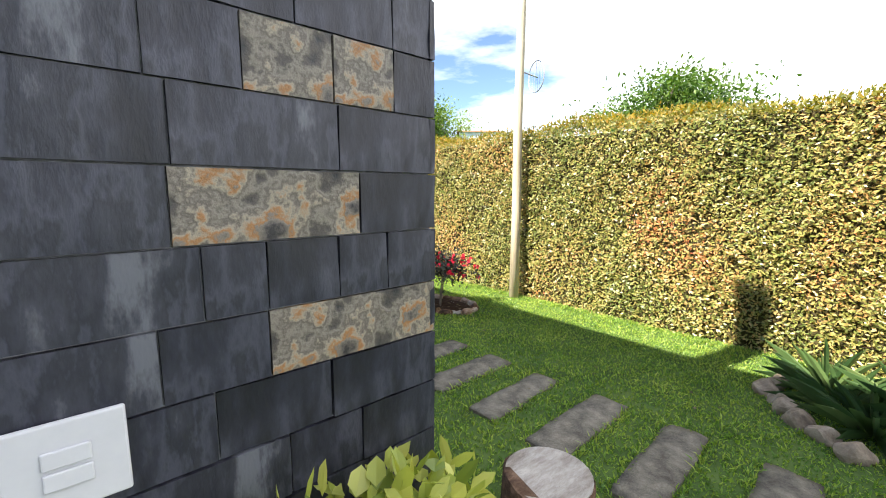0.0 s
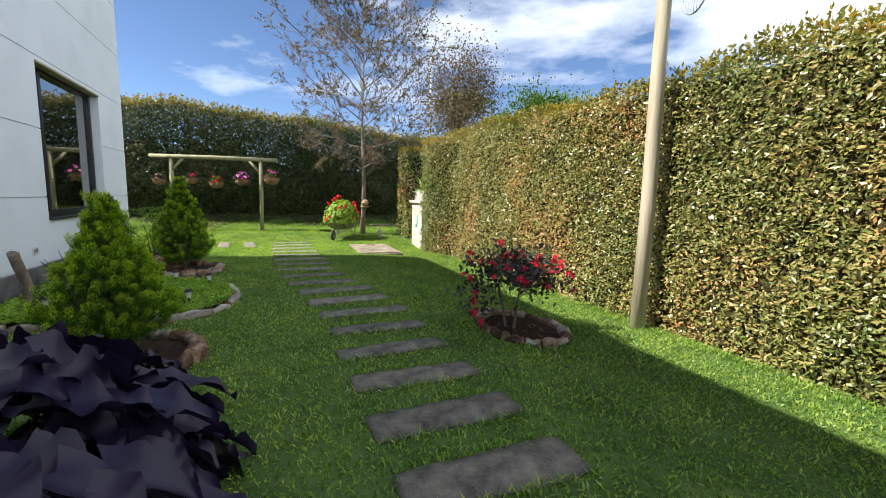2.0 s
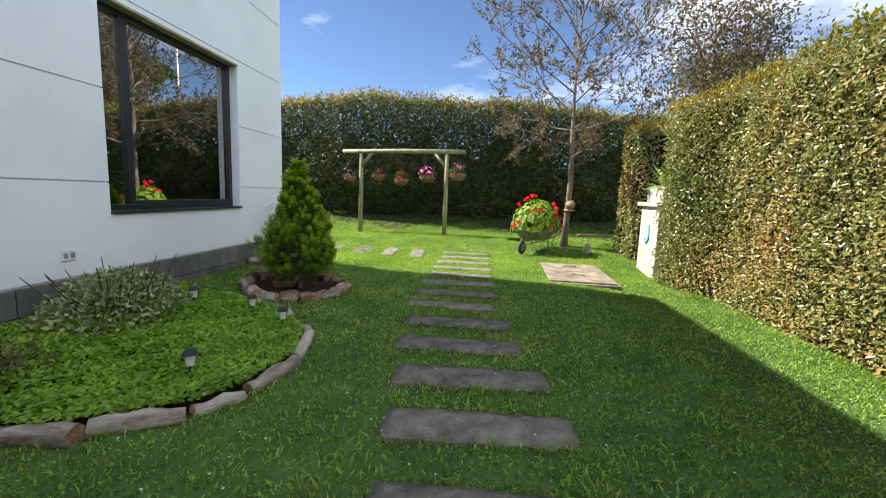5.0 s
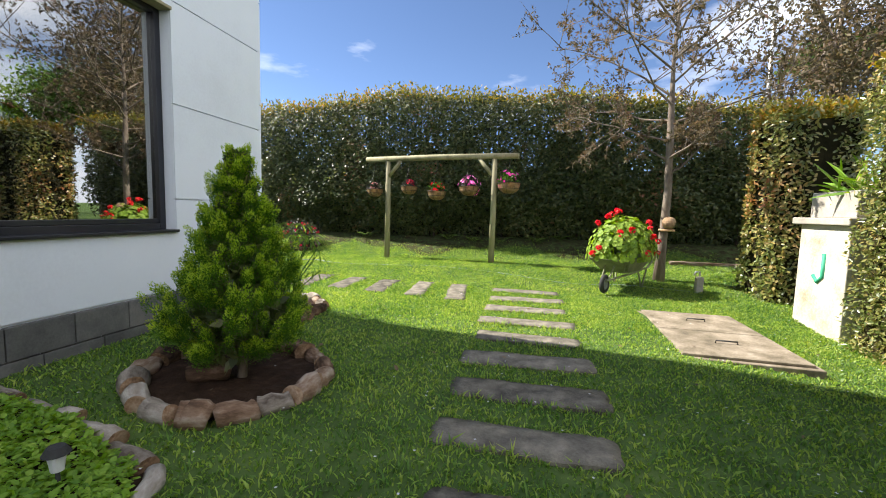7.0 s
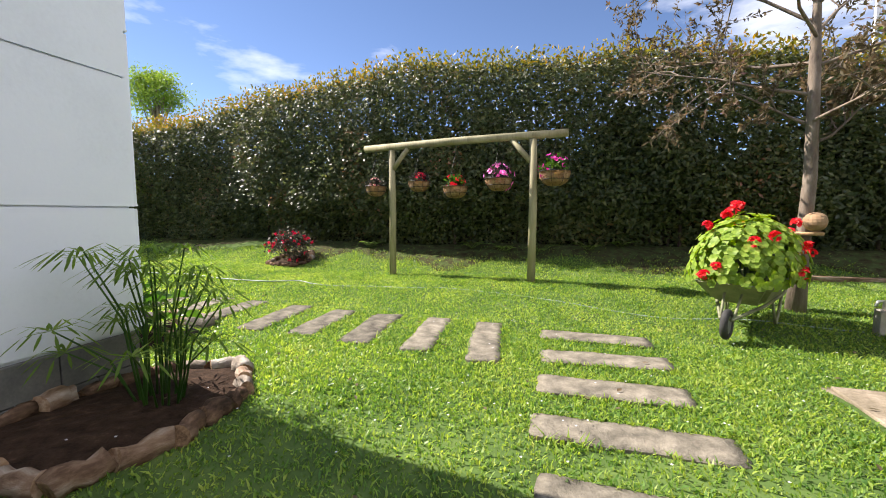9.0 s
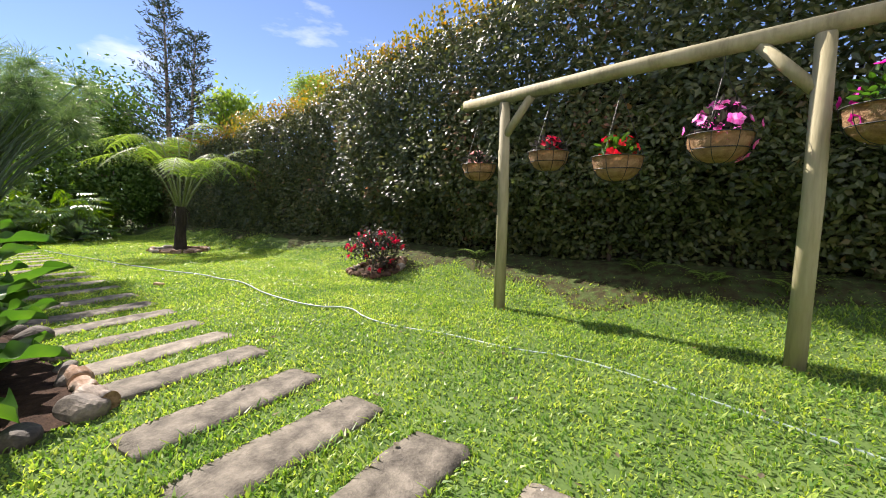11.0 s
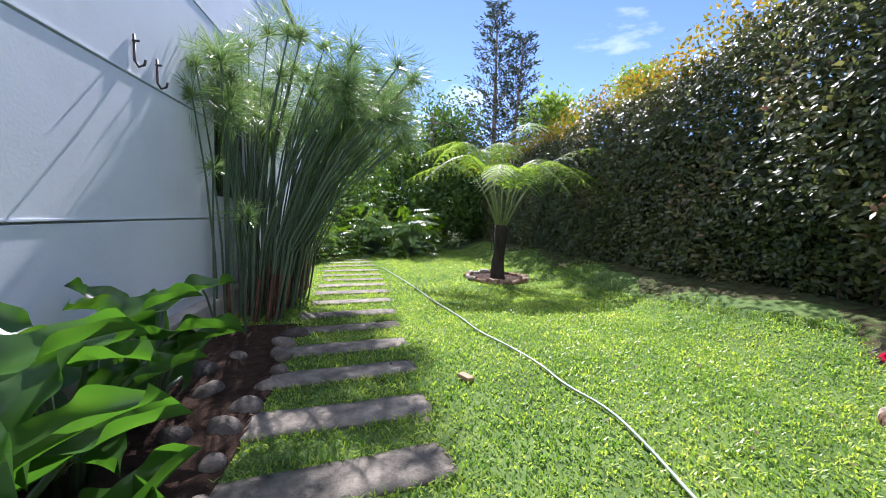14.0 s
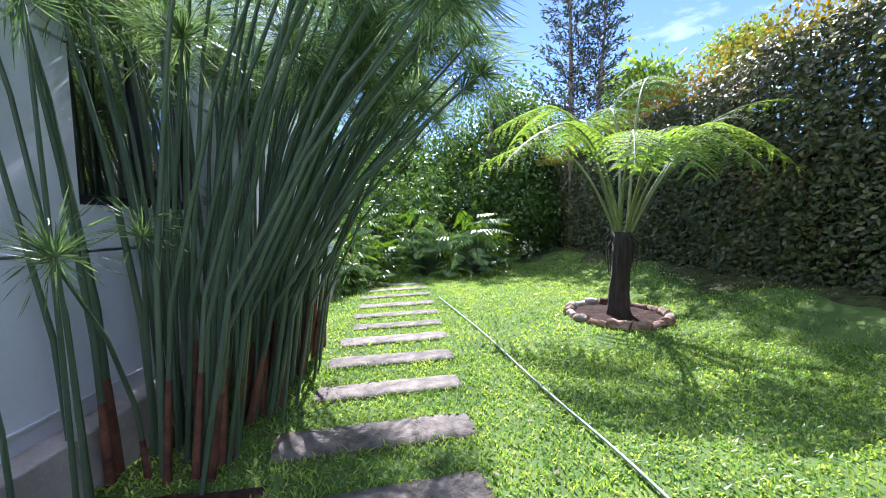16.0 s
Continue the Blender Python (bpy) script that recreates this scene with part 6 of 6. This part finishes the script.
# umbrella sedge in the corner bed
rs = np.random.RandomState(230)
sd = thing("umbrella_sedge", "green umbrella sedge with drooping leaf whorls", "plant", pose(-3.0, 9.2, gz(-3, 9.2)))
P, D, N, LL = [], [], [], []
for k in range(26):
    P, D, N, LL = [], [], [], []
    a, r = rs.uniform(0, 6.28), rs.uniform(0.1, 0.5)
    e = Vector((r * math.cos(a), r * math.sin(a), rs.uniform(0.35, 0.95)))
    bm = bmesh.new()
    tube(bm, [(0.1 * math.cos(a), 0.1 * math.sin(a), -0.02), (e.x * 0.5, e.y * 0.5, e.z * 0.6), tuple(e)], [0.007, 0.006, 0.004], 5, False)
    st_ = part("stem", bm, M["arum"], sd)
    for j in range(14):
        b = 2 * math.pi * j / 14
        L, lift = rs.uniform(0.16, 0.27), rs.uniform(-0.05, 0.4)
        P += [tuple(e), (e.x + 0.5 * L * math.cos(b), e.y + 0.5 * L * math.sin(b), e.z + 0.5 * L * lift)]
        D += [(math.cos(b), math.sin(b), lift), (math.cos(b), math.sin(b), lift - 0.85)]
        N += [(0, 0, 1), (0, 0, 1)]
        LL += [0.52 * L, 0.6 * L]
    part("leaf_whorl", leaf_mesh("leaf_whorl", P, D, N, np.array(LL), 0.016), M["fern"], st_)

# ---- terrace edge ----
rs = np.random.RandomState(240)
for k, (x, y, r) in enumerate(((1.85, -0.85, 0.12), (1.68, -0.98, 0.10), (1.5, -1.05, 0.11), (1.33, -1.15, 0.12), (1.18, -1.3, 0.11), (1.05, -1.48, 0.12), (2.05, -0.88, 0.1), (2.25, -0.9, 0.11), (1.0, -1.7, 0.1))):
    bm = bmesh.new()
    bmesh.ops.create_icosphere(bm, subdivisions=3, radius=r, matrix=Matrix.Diagonal((0.95, 0.8, 0.8, 1)))
    s = part("rock", rough_up(bm, r * 0.3, 9, k * 3.0), M["tanrock"], None, "", pose(x, y, gz(x, y) + r * 0.185, 0, 0, rs.uniform(0, 180)))
    tagged(s, "rounded tan edging stone on the lawn", "stone", "edging stones")
for k, (x, y) in enumerate(((2.0, -1.35), (1.6, -1.55), (2.4, -1.2), (2.2, -1.8))):
    n = 46
    a = rs.uniform(0, 6.28, n)
    P = np.stack([0.05 * np.cos(a), 0.05 * np.sin(a), np.full(n, -0.01)], 1)
    D = np.stack([np.cos(a), np.sin(a), rs.uniform(0.7, 2.4, n)], 1)
    tagged(part("strap_leaf_plant", leaf_mesh("strap_leaf_plant", P, D, np.stack([-np.cos(a), -np.sin(a), np.full(n, 1.0)], 1), rs.uniform(0.32, 0.58, n), 0.042, 0.25, 0.55), M["strap"], None, "", pose(x, y, gz(x, y))), "dark green strap-leaved clump behind edging stones", "plant", "strap-leaved plants")
stump = bmesh.new()
tube(stump, [(0, 0, -0.05), (0, 0, 0.1), (0.01, 0, 0.29)], [0.27, 0.25, 0.24], 22)
stp = thing("tree_stump", "pale cut log stump standing on the grass", "stump", pose(-0.98, -0.42, gz(-1, -0.4)))
part("trunk", rough_up(stump, 0.02, 6), M["log"], stp)
bm = bmesh.new()
bmesh.ops.create_circle(bm, cap_ends=True, radius=0.228, segments=26, matrix=pose(0.01, 0, 0.302))
bmesh.ops.solidify(bm, geom=bm.faces[:], thickness=0.012)
part("cut_face", rough_up(bm, 0.004, 6), M["logpale"], stp, "pale cracked cut face")
yb = thing("yellow_bush", "tall bush of yellow and green variegated leaves", "plant", pose(-2.54, -1.045, 0.0))
n = 620
v = rnd_dirs(rs, n, 0.6)
v[:, 2] = np.abs(v[:, 2])
tagged(part("leafage", leaf_mesh("leafage", np.sign(v) * np.abs(v) ** 0.7 * np.array([0.36, 0.085, 0.27]) * rs.uniform(0.8, 1.05, (n, 1)) + np.array([0, 0, 1.05]), v * 0.4 + rs.normal(0, 0.7, (n, 3)), v + rs.normal(0, 0.4, (n, 3)), rs.uniform(0.035, 0.07, n), rs.uniform(0.025, 0.042, n)), M["yellowleaf"], yb), kind="stuff")
bm = bmesh.new()
for k in range(14):
    a = 2.4 * k
    tube(bm, [(0, 0, -0.03), (0.05 * math.cos(a), 0.04 * math.sin(a), 0.6), (0.15 * math.cos(a), 0.06 * math.sin(a), 1.12)], [0.01, 0.008, 0.004], 5, False)
part("branch_growth", bm, M["twig"], yb)

# ---- wall bed stones, hooks ----
wrs = np.random.RandomState(252)
EDGE = [(-4.32, 10.6, 0.1), (-4.42, 10.88, 0.12), (-4.68, 10.97, 0.07)]
for k in range(15):
    x = -4.95 - 0.34 * k + wrs.uniform(-0.06, 0.06)
    EDGE.append((x, float(np.interp(x, [-10, -8.2, -7.2, -5, -4], [11.3, 11.1, 11.03, 10.98, 10.9])) + wrs.uniform(-0.1, 0.05), wrs.uniform(0.055, 0.12)))
EDGE += [(-8.3, 10.75, 0.1), (-8.75, 10.62, 0.11), (-9.1, 10.8, 0.08), (-7.7, 10.72, 0.09)]
for k, (x, y, r) in enumerate(EDGE):
    bm = bmesh.new()
    bmesh.ops.create_icosphere(bm, subdivisions=3, radius=r, matrix=Matrix.Diagonal((1.2, 0.9, 0.75, 1)))
    s = part("stone", rough_up(bm, r * 0.3, 7, k * 2.0), M["rock"], None, "", pose(x, y, gz(x, y) + r * 0.18, 0, 0, 37 * k))
    tagged(s, "smooth brown river stone in the wall bed", "stone", "river stones")
for ax, az in ((5.48, 2.56), (5.82, 2.49)):
    hk = thing("wall_hook", "black wrought iron hook on the white wall", "hook", SIDE @ pose(ax, -0.021, az), "iron wall hooks")
    bm = bmesh.new()
    tube(bm, [(0, -0.012, 0.12), (0, -0.012, -0.08), (0, -0.04, -0.125), (0, -0.08, -0.11), (0, -0.09, -0.07)], 0.01, 7)
    part("bar", bm, M["wire"], hk)
    bm = bmesh.new()
    tube(bm, [(0, 0.0, 0.07), (0, -0.05, 0.07)], 0.009, 7)
    part("bolt", bm, M["wire"], hk)

# ---- street lamps and the neighbour's house behind the hedge ----
def street_lamp(x, y, h):
    s = thing("street_lamp", "galvanised street lamp rising behind the hedge", "street lamp", pose(x, y, 0), "street lamps")
    bm = bmesh.new()
    tube(bm, [(0, 0, -0.2), (0, 0, h * 0.5), (0, 0, h)], [0.1, 0.08, 0.06], 10)
    part("post", bm, M["galv"], s)
    bm = bmesh.new()
    tube(bm, [(0, 0, h - 0.1), (0.5, -0.1, h + 0.1), (1.0, -0.2, h + 0.15)], 0.03, 8)
    part("arm", bm, M["galv"], s)
    part("lamp_head", new_box(0.9, -0.32, h + 0.1, 1.45, -0.12, h + 0.2, bevel=0.03), M["galv"], s, "grey lamp head")


street_lamp(7.6, 21.9, 9.4)
street_lamp(21.5, 5.2, 6.6)
nb = thing("house", "neighbouring white house with a clay roof", "house", pose(22.5, 22.5, 0, 0, 0, -45))
part("wall", new_box(-1.5, -2, -0.1, 1.5, 2, 6.2), M["paint"], nb)
bm = bmesh.new()
q = [bm.verts.new(p) for p in ((-1.7, -2.2, 6.2), (1.7, -2.2, 6.2), (1.7, 2.2, 6.2), (-1.7, 2.2, 6.2), (-1.7, 0, 6.6), (1.7, 0, 6.6))]
for f in ((0, 1, 5, 4), (2, 3, 4, 5), (0, 4, 3), (1, 2, 5), (3, 2, 1, 0)):
    bm.faces.new([q[i] for i in f])
part("roof", bm, M["redroof"], nb)

# ---- grass ----
rs = np.random.RandomState(300)


def grass_points(n, x0, x1, y0, y1):
    x, y = rs.uniform(x0, x1, n), rs.uniform(y0, y1, n)
    keep = ~((x < -3.46) & (y < 9.5 + 0.11 * (-3.5 - x)))
    edge_w = 0.2 + 0.3 * S((x + 8) / 2) + 0.15 * np.sin(x * 1.7) + 0.12 * np.sin(x * 4.1)
    keep &= (y < hedge_face(x) - edge_w + rs.normal(0, 0.25, n)) & ~((x > 3.28) & (y < 10.2))
    for sx, sy, length, depth, turn in STONES:
        c, s = math.cos(radians(turn)), math.sin(radians(turn))
        u, v = (x - sx) * c + (y - sy) * s, -(x - sx) * s + (y - sy) * c
        keep &= ~((np.abs(u) < length / 2 - 0.012) & (np.abs(v) < depth / 2 - 0.012))
    for cx, cy, a, b in ((-2.05, 3.38, 0.52, 0.58), (-2.31, 7.53, 0.58, 0.58), (1.5, 3.17, 0.42, 0.55), (-6.3, 15.12, 0.45, 0.38), (-13.35, 15.1, 0.75, 0.6), (-0.98, -0.42, 0.27, 0.27)):
        keep &= ((x - cx) / a) ** 2 + ((y - cy) / b) ** 2 > 1
    keep &= ~((np.abs(x - 1.48) < 0.52) & (np.abs(y - 9.8) < 0.88))
    for poly in (BED, WBED, [(-3.45, 8.4), (-2.75, 8.45), (-2.6, 8.9), (-2.68, 9.5), (-3.1, 9.95), (-3.5, 9.75)]):
        keep &= ~inside(x, y, poly)
    return x[keep], y[keep]


def blades(name, x, y, hmin, hmax, width):
    """Broad short blades, each a bent kite."""
    n = len(x)
    tuft = 0.5 + 0.5 * bumps(x * 2.3, y * 2.1, 5) + 0.25 * bumps(x * 9, y * 8, 2)
    h = (hmin + (hmax - hmin) * rs.uniform(0, 1, n) ** 1.5) * (0.7 + 0.6 * tuft)
    a, lean = rs.uniform(0, 6.283, n), rs.uniform(0.1, 1.5, n) * h
    b = np.stack([x, y, ground_z(x, y) - 0.004], 1)
    w = width * rs.uniform(0.55, 1.35, n)
    s = np.stack([-np.sin(a), np.cos(a), rs.uniform(-0.5, 0.5, n)], 1) * w[:, None] / 2
    mid = b + np.stack([np.cos(a) * lean * 0.3, np.sin(a) * lean * 0.3, h * 0.62], 1)
    tip = b + np.stack([np.cos(a) * lean, np.sin(a) * lean, h], 1)
    V = np.stack([b, mid + s, tip, mid - s], 1).reshape(-1, 3)
    return np_mesh(name, V, np.arange(n * 4).reshape(-1, 4))


gx1, gy1 = grass_points(250000, -3.5, 3.3, -2.2, 11.5)
gx2, gy2 = grass_points(300000, -12, 3.6, 9.6, 16.2)
gx3, gy3 = grass_points(60000, -20, -12, 9.6, 17.4)
for xx, yy, h0, h1, w in ((gx1, gy1, 0.012, 0.04, 0.012), (gx2, gy2, 0.012, 0.042, 0.013), (gx3, gy3, 0.016, 0.046, 0.018)):
    tagged(part("grass", blades("grass", xx, yy, h0, h1, w), M["grass"]), "short mown lawn grass of bright green blades", "grass", kind="stuff")
# longer tufts along the slabs, rings and hedge foot
tx_, ty_ = [], []
for sx, sy, length, depth, turn in STONES:
    c, s = math.cos(radians(turn)), math.sin(radians(turn))
    m = 260
    u = rs.uniform(-0.5, 0.5, m) * length
    v = np.where(rs.uniform(0, 1, m) < 0.5, -1, 1) * (depth / 2 + rs.uniform(-0.01, 0.05, m))
    tx_.append(sx + u * c - v * s)
    ty_.append(sy + u * s + v * c)
m = 5000
yy = rs.uniform(-2, 9.3, m)
tx_.append(3.12 + rs.normal(0, 0.07, m))
ty_.append(yy)
xx = rs.uniform(-14, 3, m)
tx_.append(xx)
ty_.append(hedge_face(xx) - 0.5 - np.abs(rs.normal(0, 0.5, m)))
tagged(part("grass", blades("grass", np.concatenate(tx_), np.concatenate(ty_), 0.022, 0.062, 0.010), M["grass"]), "longer grass tufts along the slab edges", "grass", kind="stuff")

# bare leaf-strewn soil on the bank, darkened for shade under the far hedge
bx = np.linspace(-26, 5.5, 190)
rows_b = []
for k, t in enumerate(np.linspace(0, 1, 9)):
    y = hedge_face(bx) - (0.4 + 0.35 * S((bx + 8) / 2) + 0.25 * np.sin(bx * 1.7) + 0.12 * np.sin(bx * 4.1)) * (1 - t) + 0.9 * t
    rows_b.append(np.stack([bx, y, ground_z(bx, y) + (0.006 + 0.02 * np.abs(np.sin(bx * 7 + k * 2)) if 0 < k < 8 else -0.01 + 0 * bx)], 1))
ib = np.arange(9 * 190).reshape(9, 190)
qb = np.stack([ib[:-1, :-1], ib[:-1, 1:], ib[1:, 1:], ib[1:, :-1]], -1).reshape(-1, 4)
tagged(part("bank_soil", np_mesh("bank_soil", np.concatenate(rows_b), qb, True), M["litter"]), "bare soil and leaf litter darkened for the hedge's shade", "soil", kind="structure")

# fallen leaves and clover flowers
rs = np.random.RandomState(410)
fx_ = np.concatenate([rs.uniform(-3, 3, 160), rs.uniform(-14, 3, 240), rs.normal(1.5, 0.35, 60)])
fy_ = np.concatenate([rs.uniform(-1, 11, 160), rs.uniform(11, 16, 240), rs.normal(3.1, 0.4, 60)])
n = len(fx_)
tagged(part("fallen_leaf", leaf_mesh("fallen_leaf", np.stack([fx_, fy_, ground_z(fx_, fy_) + 0.036], 1), np.stack([rs.normal(0, 1, n), rs.normal(0, 1, n), rs.normal(0, 0.1, n)], 1), np.stack([rs.normal(0, 0.2, n), rs.normal(0, 0.2, n), np.ones(n)], 1), rs.uniform(0.03, 0.06, n), rs.uniform(0.015, 0.03, n)), M["treeleaf"]), "scattered dry brown leaves on the lawn", "fallen leaves", kind="stuff")
n = 420
cx_, cy_ = rs.uniform(-3, 3, n), rs.uniform(2, 12, n)
P, D, N = [], [], []
for x, y in zip(cx_, cy_):
    z = gz(x, y) + 0.05
    for k in range(5):
        a = 2 * math.pi * k / 5
        P.append((x, y, z))
        D.append((math.cos(a), math.sin(a), 0.5))
        N.append((0, 0, 1))
tagged(part("clover_flower", diamond_mesh("clover_flower", P, D, N, 0.009, 0.007), M["plastic"]), "tiny white clover flowers in the lawn", "flowers", kind="stuff")
chip = part("brick_chip", rough_up(new_box(-0.06, -0.035, 0, 0.06, 0.035, 0.035, bevel=0.008), 0.008, 14), M["terracotta"], None, "", pose(-8.07, 12.62, gz(-8.07, 12.62) + 0.01, 0, 6, 25))
tagged(chip, "broken reddish brick chip on the grass", "brick chip")
for k, (x, y, r, lab) in enumerate(((-2.42, 7.42, 0.1, "short log lying in the ring of soil"),)):
    tagged(part("loose_log", log_piece(0.24, 0.07, 3.3), M["log"], None, "", pose(x, y, gz(x, y) + 0.08, 0, 0, 35)), lab, "log")
